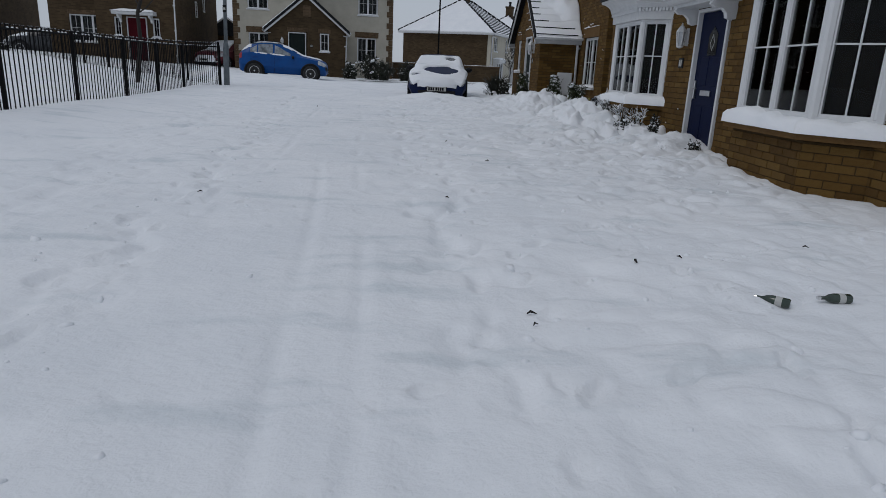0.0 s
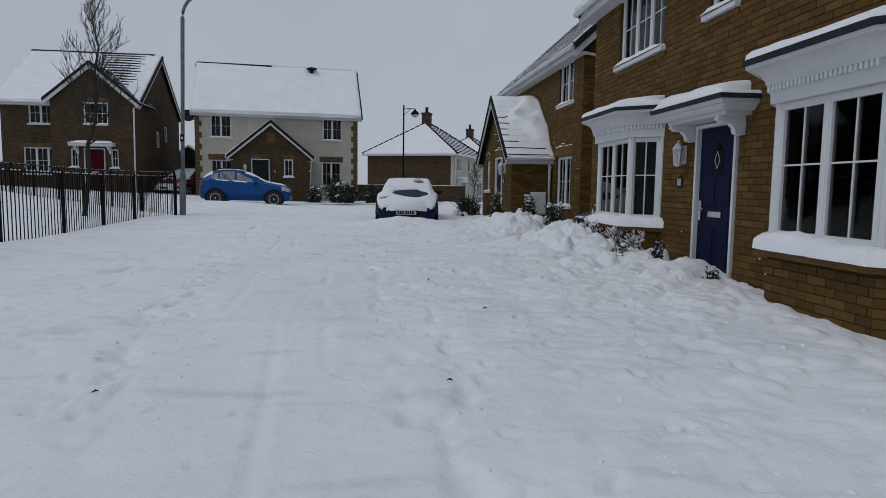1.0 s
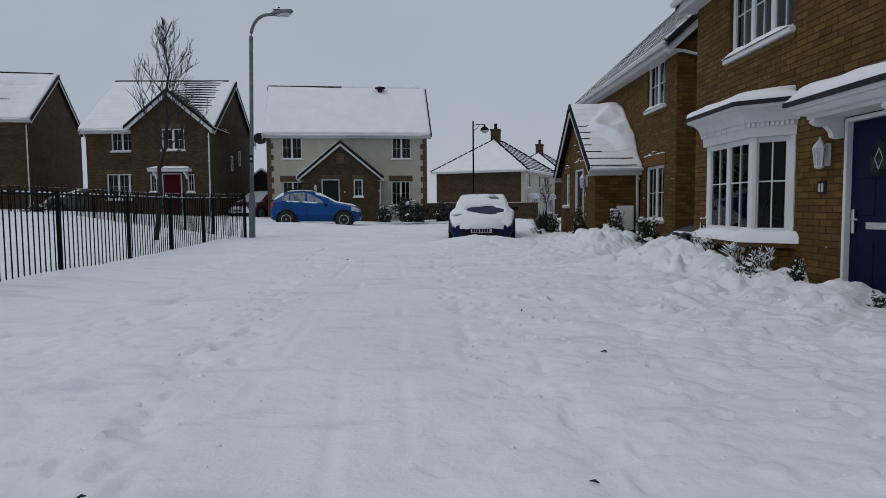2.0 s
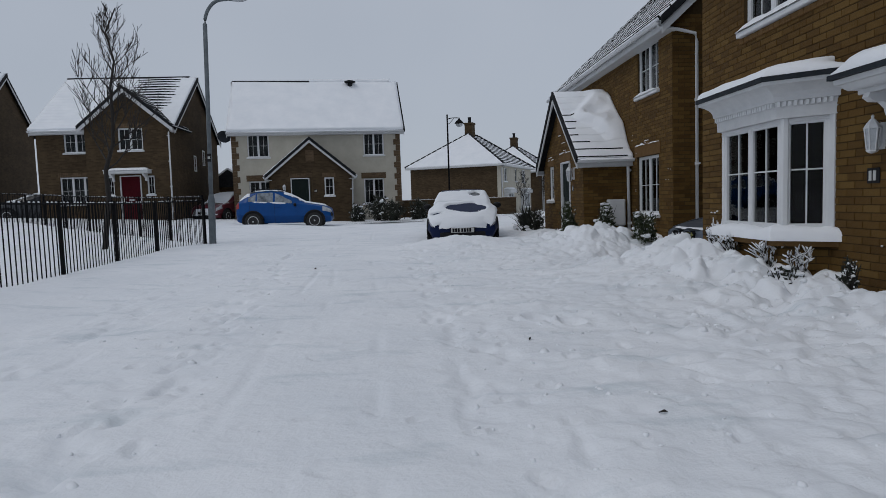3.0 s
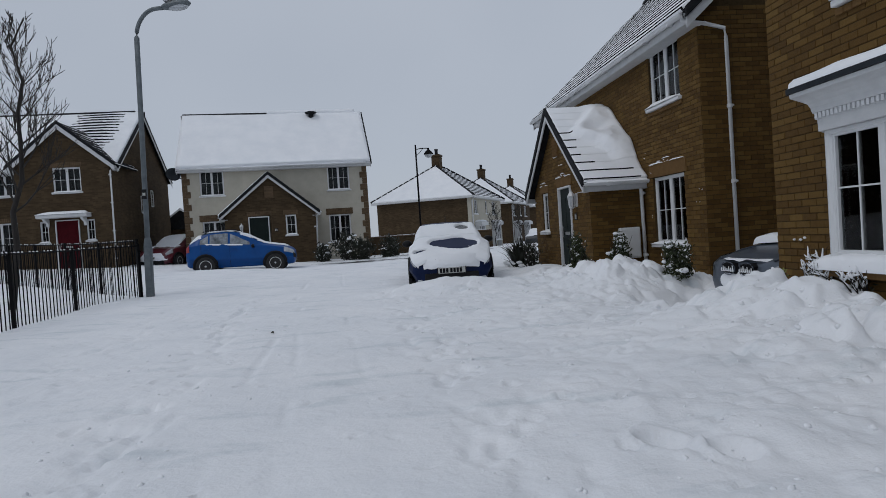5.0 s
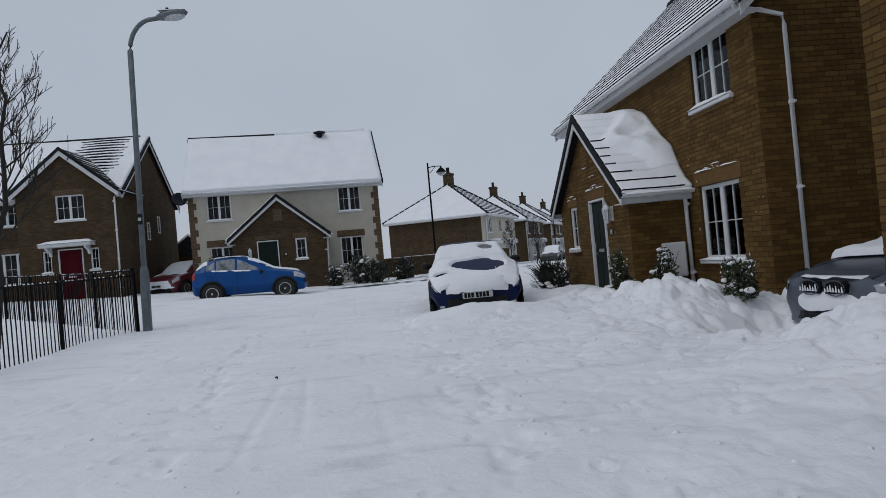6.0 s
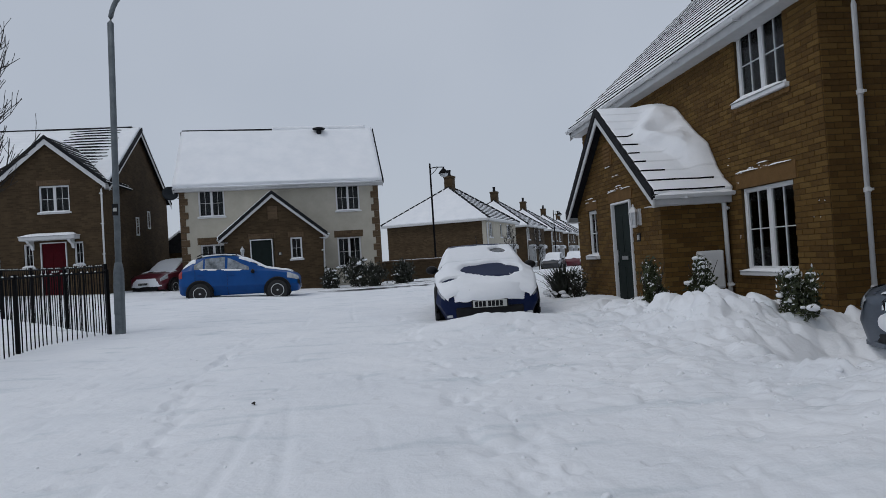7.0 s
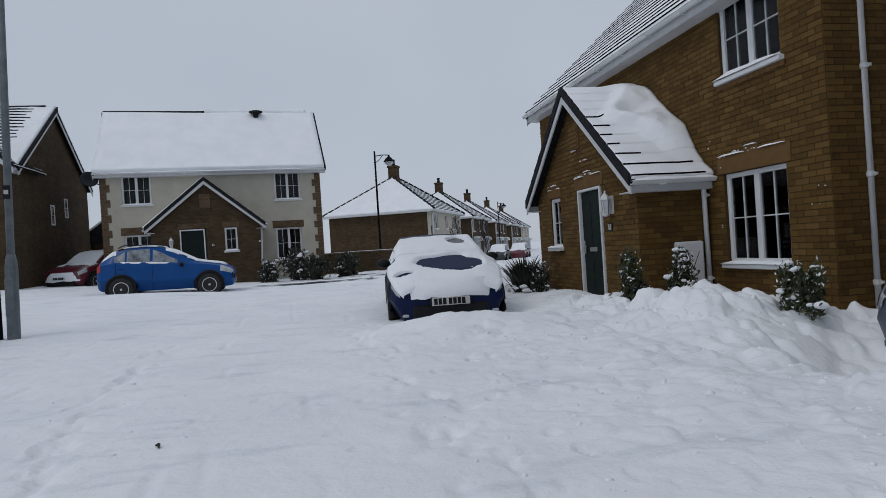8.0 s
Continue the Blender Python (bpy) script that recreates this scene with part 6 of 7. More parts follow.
# slate saloon nosing out of the drive between the two near houses
sal, sal_body, sal_sk = car("slate grey saloon with twin grille, snow on bonnet and roof", pose(4.58, 10.1, 0.5, rz=5), SALOON, M["car_slate"],
    (1.5, 2.25, [(1.9, 2.75, 0.3, 0.97), (2.82, 3.5, 0.97, 0.6)], 3.4, 3.92), (0.82, 3.6), 0.32, 1.75,
    [("screen_snow", 0.8, 2.35, 0.64, 0.12, 0.15, 0.05, 44, 2.0), ("roof_snow", 2.2, 3.9, 0.84, 0.06, 0.3, 0.04, 16, 6.0)], cladding=False, stance=0.88)
for sd in (1, -1):
    bm = bmesh.new()
    prism(bm, [(0.05, 0.0), (0.33, 0.02), (0.34, 0.11), (0.28, 0.15), (0.08, 0.14), (0.03, 0.08)], -0.03, 0.1, pose(0.0, 0, 0.53, rz=-90) @ Matrix.Diagonal((sd, 1, 1, 1)))
    g = part("grille", bm, M["black"], sal_body, "black kidney-shaped grille")
    for k in range(6):
        bm = bmesh.new()
        y = -sd * (0.08 + k * 0.045)
        box(bm, -0.04, -0.03, y - 0.006, y + 0.006, 0.55, 0.66)
        part("slat", bm, M["black"], g)
    bm = bmesh.new()
    pts = [(-0.035, -sd * (0.05 + 0.28 * (0.5 - 0.5 * math.cos(a))) , 0.6 + 0.085 * math.sin(a)) for a in np.linspace(0, 2 * math.pi, 16)]
    tube(bm, pts, 0.006, 6)
    part("grille_surround", bm, M["car_slate"], g)
    sal_sk.patch("lamp_mask", sal_body, M["black"], 0.1, 0.5, 0.45, 0.57, 0.016, sd, "dark headlamp surround", 10, 6)
    bm = bmesh.new()
    tube(bm, [sal_sk.at(0.1, 0.8, sd) + Vector((0, 0, 0.012)), sal_sk.at(0.5, 0.84, sd) + Vector((0, 0, 0.012)), sal_sk.at(1.4, 0.86, sd) + Vector((0, 0, 0.01))], 0.014, 6)
    part("bonnet_crease", bm, M["car_slate"], sal_body)
nose_snow(sal_body, -0.8, 0.8, 0.36, 0.6, 0.05, 0.3, 5.0, "snow plastered over the bumper")
for k in range(14):
    bm = bmesh.new()
    y = (-1 if k < 7 else 1) * (0.07 + (k % 7) * 0.04)
    tube(bm, [(-0.05, y, 0.56), (-0.05, y + 0.004, 0.6 + 0.05 * ((k * 7) % 5) / 5)], [0.012, 0.005], 6)
    part("icicle", bm, M["snow"], sal_body)
nose_snow(sal_body, -0.5, 0.5, 0.7, 0.73, 0.02, 0.12, 7.0, "snow along the bonnet edge")
bm = bmesh.new()
plan_prism(bm, [(0.3, -0.84), (0.1, -0.7), (-0.03, -0.35), (-0.05, 0.0), (-0.03, 0.35), (0.1, 0.7), (0.3, 0.84)], 0.17, 0.22)
part("splitter", bm, M["car_slate"], sal_body, "grey lower bumper lip")
bm = bmesh.new()
plan_prism(bm, [(0.3, -0.8), (0.1, -0.66), (-0.02, -0.33), (-0.035, 0.0), (-0.02, 0.33), (0.1, 0.66), (0.3, 0.8)], 0.225, 0.31)
part("lower_grille", bm, M["black"], sal_body, "black lower intake")

# red car between the cream and the brown house, dark estate by the brown house, cars far down the side road
red_car, red_body, red_sk = car("dark red saloon parked between houses, screen and nose snow-covered", pose(-10.6, 32.0, 1.08, rz=72), HATCH, M["car_red"],
    (1.24, 1.72, [(1.5, 2.3, 0.3, 0.95), (2.38, 3.15, 0.97, 0.97), (3.22, 3.62, 0.9, 0.55)], 3.62, 3.9), (0.78, 3.3), 0.31, 1.45,
    [("screen_snow", 1.15, 3.7, 0.84, 0.07, 0.0, 0.03, 16, 1.0), ("bonnet_snow", 0.7, 1.15, 0.7, 0.03, 0.35, 0.03, 14, 4.0)])
nose_snow(red_body, -0.74, 0.74, 0.38, 0.72, 0.07, 0.11, 3.0, "snow plastered over the car's nose")
reg_plate(red_body, -0.09, 0.5, 0.5, 0.1)
bm = bmesh.new()
box(bm, -0.03, 0.05, -0.6, 0.6, 0.2, 0.38, 0.02)
part("bumper_intake", bm, M["black"], red_body, "black bumper intake")
car("dark estate car by the brown house, snow-covered", pose(-20.4, 31.4, 1.42, rz=12), MPV, M["car_dark"],
    (1.2, 1.93, [(1.7, 2.5, 0.4, 0.97), (2.6, 3.4, 0.97, 0.97), (3.5, 3.95, 0.9, 0.5)], 4.0, 4.22), (0.85, 3.45), 0.32, 1.5,
    [("roof_snow", 1.2, 4.0, 0.84, 0.07, 0.0, 0.03, 16, 1.0), ("bonnet_snow", 0.2, 1.2, 0.6, 0.05, 0.3, 0.03, 12, 4.0)])
for k, (x, y) in enumerate(((16.2, 62.0), (13.2, 58.2))):
    car("far parked car under snow beside the hipped houses", pose(x, y, 0.2, rz=67), HATCH, M["car_red"] if k == 0 else M["car_dark"],
        (1.24, 1.72, [(1.5, 2.3, 0.3, 0.95), (2.38, 3.15, 0.97, 0.97), (3.22, 3.62, 0.9, 0.55)], 3.62, 3.9), (0.78, 3.3), 0.31, 1.45,
        [("roof_snow", 1.2, 3.9, 0.84, 0.07, 0.0, 0.03, 16, 1.0), ("bonnet_snow", 0.3, 1.2, 0.62, 0.05, 0.3, 0.03, 12, 4.0)])


# ---------------------------------------------------------------- fence round the green
def railing(line, name_label, h=1.1, post_every=2.25, gap=0.125):
    """Black steel railing along a polyline: square posts, two rails, round bars that pass the top rail."""
    root = thing("fence", name_label, "fence")
    pts = [Vector((x, y, 0)) for x, y in line]
    lens = [0.0]
    for a, b in zip(pts, pts[1:]):
        lens.append(lens[-1] + (b - a).length)
    def at(d):
        k = max(i for i in range(len(lens)) if lens[i] <= d + 1e-6)
        k = min(k, len(pts) - 2)
        p = pts[k].lerp(pts[k + 1], (d - lens[k]) / (lens[k + 1] - lens[k]))
        g = float(ground_height(np.array(p.x), np.array(p.y)))
        return Vector((p.x, p.y, g)), (pts[k + 1] - pts[k]).normalized()
    total = lens[-1]
    n = max(1, round(total / post_every))
    bar = None
    for k in range(n + 1):
        p, d = at(min(total * k / n, total - 1e-4))
        rz = math.degrees(math.atan2(d.y, d.x))
        bm = bmesh.new()
        box(bm, -0.026, 0.026, -0.026, 0.026, -0.3, h + 0.015, 0.005)
        post = part("post", bm, M["black_iron"], root, m=pose(p.x, p.y, p.z, rz=rz))
        if k == n:
            break
        q, _ = at(min(total * (k + 1) / n, total - 1e-4))
        for z in (-0.06, h - 0.03):
            bm = bmesh.new()
            mid = []
            for f in np.linspace(0, 1, 7):
                w, _ = at(min(total * (k + f) / n, total - 1e-4))
                mid.append((w.x, w.y, w.z + z))
            tube(bm, mid, 0.016, 4)
            part("rail", bm, M["black_iron"], root)
        bm = bmesh.new()
        for j in range(18):
            w, _ = at(min(total * (k + (j + 0.5) / 18) / n, total - 1e-4))
            if (j * 7 + k * 5) % 4:
                tube(bm, [(w.x, w.y - 0.03, w.z + h - 0.015), (w.x, w.y, w.z + h - 0.009), (w.x, w.y + 0.03, w.z + h - 0.015)], [0.004, 0.013, 0.004], 5)
        part("rail_snow", bm, M["snow"], root, "bits of snow along the top rail", kind="stuff")
        m_bars = int(total / n / gap)
        for j in range(1, m_bars):
            w, _ = at(total * (k + j / m_bars) / n)
            if bar is None:
                bm = bmesh.new()
                tube(bm, [(0, 0, -0.15), (0, 0, h - 0.01), (0, 0, h + 0.02)], [0.0088, 0.0088, 0.005], 6)
                bar = mesh_of(bm, "bar", M["black_iron"])
            ob = new("bar", bar)
            ob.parent = root
            ob.location = w
    return root


railing([(-4.82, 3.05), (-4.95, 5.0), (-5.08, 7.4), (-5.2, 9.7), (-5.45, 12.3), (-5.6, 14.8), (-5.45, 15.7), (-5.18, 15.95)], "black steel railing along the snowy road", gap=0.118)
railing([(-5.22, 16.0), (-7.6, 18.6), (-11.0, 22.0), (-16.0, 26.6), (-22.0, 29.0)], "black steel railing across the back of the green", h=1.2, gap=0.14)


# ---------------------------------------------------------------- street lamps
def street_lamp(x, y, z):
    root = thing("street_lamp", "tall grey steel street lamp with curved arm", "street lamp", pose(x, y, z, ry=1.3))
    bm = bmesh.new()
    lathe(bm, [(0.085, -0.3), (0.085, 1.05), (0.075, 1.15), (0.055, 1.25)], 14)
    base = part("base", bm, M["pole"], root, "thicker base section", smooth=False)
    bm = bmesh.new()
    box(bm, -0.06, 0.06, -0.092, -0.08, 0.35, 0.9, 0.006)
    part("hatch", bm, M["pole"], base)
    bm = bmesh.new()
    arc = [(0, 0, 1.2), (0, 0, 3.0), (0, 0, 5.4)] + [(0.45 - 0.45 * math.cos(a), -0.12 * (1 - math.cos(a)), 5.4 + 0.55 * math.sin(a)) for a in np.linspace(0.2, math.pi / 2, 9)] + [(0.7, -0.16, 5.96)]
    tube(bm, arc, [0.052] * 3 + [0.042] * 10, 12)
    part("pole", bm, M["pole"], root, smooth=True)
    bm = bmesh.new()
    r = bmesh.ops.create_uvsphere(bm, u_segments=18, v_segments=10, radius=1)
    bmesh.ops.transform(bm, matrix=Matrix.Translation((0.88, -0.2, 5.99)) @ pose(0, 0, 0, ry=-4, rz=-12) @ Matrix.Diagonal((0.33, 0.13, 0.085, 1)), verts=r["verts"])
    head = part("lamp_head", bm, M["pole"], root, "flat oval lamp head", smooth=True)
    bm = bmesh.new()
    r = bmesh.ops.create_uvsphere(bm, u_segments=16, v_segments=8, radius=1)
    bmesh.ops.transform(bm, matrix=Matrix.Translation((0.92, -0.21, 5.95)) @ pose(0, 0, 0, rz=-12) @ Matrix.Diagonal((0.23, 0.11, 0.075, 1)), verts=r["verts"])
    part("lens", bm, M["lamp_lens"], head, "clear lens", smooth=True)
    bm = bmesh.new()
    snow_slab(bm, 0.65, 1.15, -0.28, -0.12, 6.06, 0.03, 2)
    part("snow", bm, M["snow"], head)
    bm = bmesh.new()
    lathe(bm, [(0.03, 0), (0.03, 0.06), (0.01, 0.07)], 8, Matrix.Translation((0.8, -0.19, 6.07)))
    part("photocell", bm, M["black"], head)
    bm = bmesh.new()
    box(bm, -0.05, 0.05, -0.065, -0.05, 2.05, 2.25, 0.004)
    sign = part("tag_plate", bm, M["black"], root, "small dark tag plate")
    bm = bmesh.new()
    box(bm, -0.03, 0.03, -0.07, -0.066, 2.12, 2.18)
    part("bar", bm, M["plate"], sign)


street_lamp(-4.99, 15.92, 0.9)


def lantern_post(x, y, z, h=6.3):
    root = thing("street_lamp", "slim black lamp post with hanging lantern", "street lamp", pose(x, y, z), group="black lantern posts")
    bm = bmesh.new()
    tube(bm, [(0, 0, -0.3), (0, 0, 1.2), (0, 0, 1.25), (0, 0, h)], [0.09, 0.09, 0.055, 0.045], 10)
    part("pole", bm, M["black_iron"], root)
    bm = bmesh.new()
    tube(bm, [(0, 0, h - 0.25), (0.35, 0, h - 0.2), (0.75, 0, h - 0.22)], 0.025, 6)
    tube(bm, [(0, 0, h - 0.6), (0.2, 0, h - 0.45), (0.4, 0, h - 0.22)], 0.018, 6)
    part("arm", bm, M["black_iron"], root)
    bm = bmesh.new()
    lathe(bm, [(0.03, -0.22), (0.06, -0.3), (0.16, -0.38), (0.27, -0.52), (0.27, -0.56), (0.24, -0.56)], 14, Matrix.Translation((0.7, 0, h)))
    part("shade", bm, M["black_iron"], root, "bell-shaped black shade")
    bm = bmesh.new()
    lathe(bm, [(0.23, -0.56), (0.2, -0.66), (0.1, -0.73), (0.02, -0.75)], 14, Matrix.Translation((0.7, 0, h)))
    part("bowl", bm, M["lamp_lens"], root, "clear bowl")


lantern_post(2.0, 37.6, 0.55)
lantern_post(18.4, 76.0, 0.2, 6.4)


# ---------------------------------------------------------------- plants
def bare_tree(x, y, z, height, seed, spread=0.5, label="slender leafless tree with dark upswept branches", lean=0.0):
    rr = random.Random(seed)
    root = thing("tree", label, "tree", pose(x, y, z, ry=lean))
    bm = bmesh.new()
    trunk = [(rr.uniform(-0.02, 0.02) * k, rr.uniform(-0.02, 0.02) * k, height * k / 9) for k in range(10)]
    tube(bm, [(0, 0, -0.2)] + trunk[1:], [height * 0.0125 * (1 - 0.09 * k) for k in range(10)], 8)
    part("trunk", bm, M["bark"], root, smooth=True)
    bm = bmesh.new()

    def limb(p, d, length, rad, depth):
        pts, q, v = [p], p.copy(), d.copy()
        n = 5 if depth else 3
        for _ in range(n):
            v = (v + Vector((rr.uniform(-0.16, 0.16), rr.uniform(-0.16, 0.16), rr.uniform(-0.02, 0.2)))).normalized()
            q = q + v * (length / n)
            pts.append(q.copy())
        tube(bm, pts, [max(0.0045, rad * (1 - 0.8 * k / n)) for k in range(n + 1)], 5 if depth > 1 else 4, cap=False)
        if depth:
            kids = 6 if depth == 2 else 4
            for _ in range(kids):
                k = rr.randint(1, n - 1)
                side = Vector((rr.uniform(-1, 1), rr.uniform(-1, 1), rr.uniform(0.0, 0.7)))
                w = (v * 0.75 + side * 0.7).normalized()
                limb(pts[k], w, length * rr.uniform(0.35, 0.6), rad * 0.5, depth - 1)
    for k in range(24):
        f = 0.33 + 0.62 * (k / 24) ** 0.9
        i = min(8, int(f * 9))
        base = Vector(trunk[i]).lerp(Vector(trunk[i + 1]), f * 9 - i)
        a = k * 2.4 + rr.uniform(-0.4, 0.4)
        up = 0.55 + 0.75 * f
        d = Vector((math.cos(a), math.sin(a), up)).normalized()
        limb(base, d, height * spread * (1.02 - f) * rr.uniform(0.7, 1.1) + 0.22, height * 0.0045 * (1.25 - f), 2)
    part("twig_crown", bm, M["bark"], root, "fine dark twigs", kind="stuff")
    return root


bare_tree(-7.17, 14.9, 0.9, 5.6, 5, 0.43, lean=6.5)
bare_tree(9.2, 45.0, 0.45, 3.0, 8, 0.35, "young leafless street tree beside the road")
bare_tree(8.4, 50.2, 0.35, 3.6, 9, 0.35, "young leafless street tree before the hipped houses")


def leaf_cloud(bm, rr, shape, count, size):
    """Many small bent leaves inside a shape function that returns a point."""
    for _ in range(count):
        p, out = shape(rr)
        s = size * rr.uniform(0.6, 1.3)
        t = Vector((rr.gauss(0, 1), rr.gauss(0, 1), rr.gauss(0.3, 0.8))).normalized()
        t = (t * 0.8 + out * 0.6).normalized()
        w = t.cross(Vector((rr.gauss(0, 1), rr.gauss(0, 1), rr.gauss(0, 1)))).normalized()
        n = t.cross(w)
        a, b, c, d = p - t * s, p + w * s * 0.42 + n * s * 0.1, p + t * s, p - w * s * 0.42 + n * s * 0.1
        v = [bm.verts.new(q) for q in (a, b, c, d)]
        bm.faces.new((v[0], v[1], v[2]))
        bm.faces.new((v[0], v[2], v[3]))


def snow_blob(bm, p, r, rr, flat=0.6):
    res = bmesh.ops.create_icosphere(bm, subdivisions=2, radius=1.0)
    k = rr.uniform(0, 50)
    for v in res["verts"]:
        f = 0.72 + 0.6 * float(fbm(np.array(v.co.x * 1.3 + k), np.array(v.co.y * 1.3 + v.co.z + k), 2))
        v.co = Vector((v.co.x * r * f, v.co.y * r * f, v.co.z * r * f * flat)) + p


def shrub(x, y, z, rx, h, seed, mat="leaf", cone=0.3, snow=0.5, label="", leaf=0.036, count=2100, lean=0.0):
    """An evergreen shrub: twigs, leaves, pads of snow caught on it."""
    rr = random.Random(seed)
    root = thing("shrub", label, "shrub", pose(x, y, z))
    bm = bmesh.new()
    for _ in range(14):
        a, f = rr.uniform(0, 6.28), rr.uniform(0.3, 0.9)
        tube(bm, [(0, 0, -0.1), (math.cos(a) * rx * f * 0.5, math.sin(a) * rx * f * 0.5, h * 0.4), (math.cos(a) * rx * f, math.sin(a) * rx * f, h * rr.uniform(0.55, 0.95))], [0.012, 0.008, 0.003], 4)
    part("stem", bm, M["bark"], root, kind="stuff")

    tips = []
    for k in range(15):
        f, a = (k + rr.random()) / 15, k * 2.4 + rr.uniform(-0.5, 0.5)
        wide = (1.1 - f) if cone > 0.5 else math.sqrt(max(0.06, 1 - (1.75 * f - 0.72) ** 2))
        wide *= rx * rr.uniform(0.35, 0.95)
        tips.append((Vector((math.cos(a) * wide + lean * f, math.sin(a) * wide, h * (0.1 + 0.85 * f))), rx * rr.uniform(0.2, 0.36)))

    def shape(r_):
        """A point in one of the leafy sprays, or on the way out to it."""
        tip, rad = tips[int(r_.random() * 15) % 15]
        core = Vector((0, 0, tip.z * 0.6))
        p = core.lerp(tip, min(1.0, r_.random() ** 0.45)) + Vector((r_.gauss(0, 0.5), r_.gauss(0, 0.5), r_.gauss(0, 0.55))) * rad
        p.z = max(0.01, p.z)
        return p, Vector((p.x, p.y, 0.4 * rx + 0.5 * p.z)).normalized()
    bm = bmesh.new()
    leaf_cloud(bm, rr, shape, count, leaf)
    part("foliage", bm, M[mat], root, kind="stuff")
    bm = bmesh.new()
    for tip, rad in tips:
        if rr.random() < 0.5 * snow:
            for _ in range(3):
                snow_blob(bm, tip + Vector((rr.gauss(0, 0.4) * rad, rr.gauss(0, 0.4) * rad, rad * rr.uniform(0.1, 0.6))), rad * rr.uniform(0.22, 0.45) * (1.3 if snow > 1 else 1.0), rr, 0.6)
    leaf_cloud(bm, rr, lambda q: (lambda t: (t[0] + Vector((0, 0, 0.012)), t[1]))(shape(q)), int(count * 0.16 * snow), leaf * 0.7)
    if bm.verts:
        part("snow", bm, M["snow"], root, "snow caught on the leaves", smooth=False, kind="stuff")
    else:
        bm.free()
    return root


def spiky_shrub(x, y, z, r, h, seed, label):
    """Sword-leaved shrub with long upright blades."""
    rr = random.Random(seed)
    root = thing("shrub", label, "shrub", pose(x, y, z))
    bm = bmesh.new()
    for _ in range(190):
        a, f = rr.uniform(0, 6.28), rr.uniform(0.1, 1.0)
        b = Vector((math.cos(a) * r * f * 0.35, math.sin(a) * r * f * 0.35, rr.uniform(0, 0.3) * h))
        d = Vector((math.cos(a) * f * 0.9, math.sin(a) * f * 0.9, rr.uniform(0.7, 1.3))).normalized()
        L = h * rr.uniform(0.45, 0.8)
        w = d.cross(Vector((0, 0, 1))).normalized() * 0.022
        m1 = b + d * L * 0.55 + Vector((0, 0, 0.02))
        t = b + d * L + Vector((math.cos(a), math.sin(a), -0.6)) * 0.09 * f
        v = [bm.verts.new(q) for q in (b - w, b + w, m1 + w, m1 - w, t)]
        bm.faces.new((v[0], v[1], v[2], v[3]))
        bm.faces.new((v[3], v[2], v[4]))
    part("foliage", bm, M["leaf_dark"], root, kind="stuff")
    bm = bmesh.new()
    for _ in range(16):
        a = rr.uniform(0, 6.28)
        snow_blob(bm, Vector((math.cos(a) * r * 0.6, math.sin(a) * r * 0.6, rr.uniform(0.05, 0.35) * h)), rr.uniform(0.04, 0.09), rr, 0.5)
    part("snow", bm, M["snow"], root, kind="stuff")


shrub(4.45, 11.62, 0.82, 0.33, 0.64, 21, "leaf", 0.3, 1.3, "rounded evergreen shrub dusted with snow beside brick corner")
shrub(3.42, 13.4, 0.84, 0.27, 0.8, 22, "leaf", 0.6, 0.8, "cone-shaped evergreen shrub with snow at its foot")
shrub(4.35, 13.75, 1.0, 0.28, 0.62, 23, "leaf", 0.6, 1.6, "evergreen shrub half buried in snow before the meter box")
spiky_shrub(3.3, 17.7, 0.82, 0.6, 0.85, 24, "dark sword-leaved shrub in snow beside the porch")
shrub(3.45, 17.2, 0.8, 0.3, 0.7, 25, "leaf_dark", 0.4, 0.6, "dark thin shrub beside the porch wall", count=700)
shrub(3.75, 5.75, 0.78, 0.2, 0.26, 26, "leaf_dark", 0.3, 1.2, "small dark shrub poking out of the snow by the door", leaf=0.03, count=500)
shrub(4.02, 5.2, 0.82, 0.12, 0.36, 27, "leaf_dark", 0.3, 1.0, "small snowy plant beside the door frame", leaf=0.025, count=300)
shrub(4.15, 4.1, 0.76, 0.12, 0.16, 28, "leaf_dark", 0.3, 1.4, "small snow-capped plant at the doorstep", leaf=0.025, count=260)


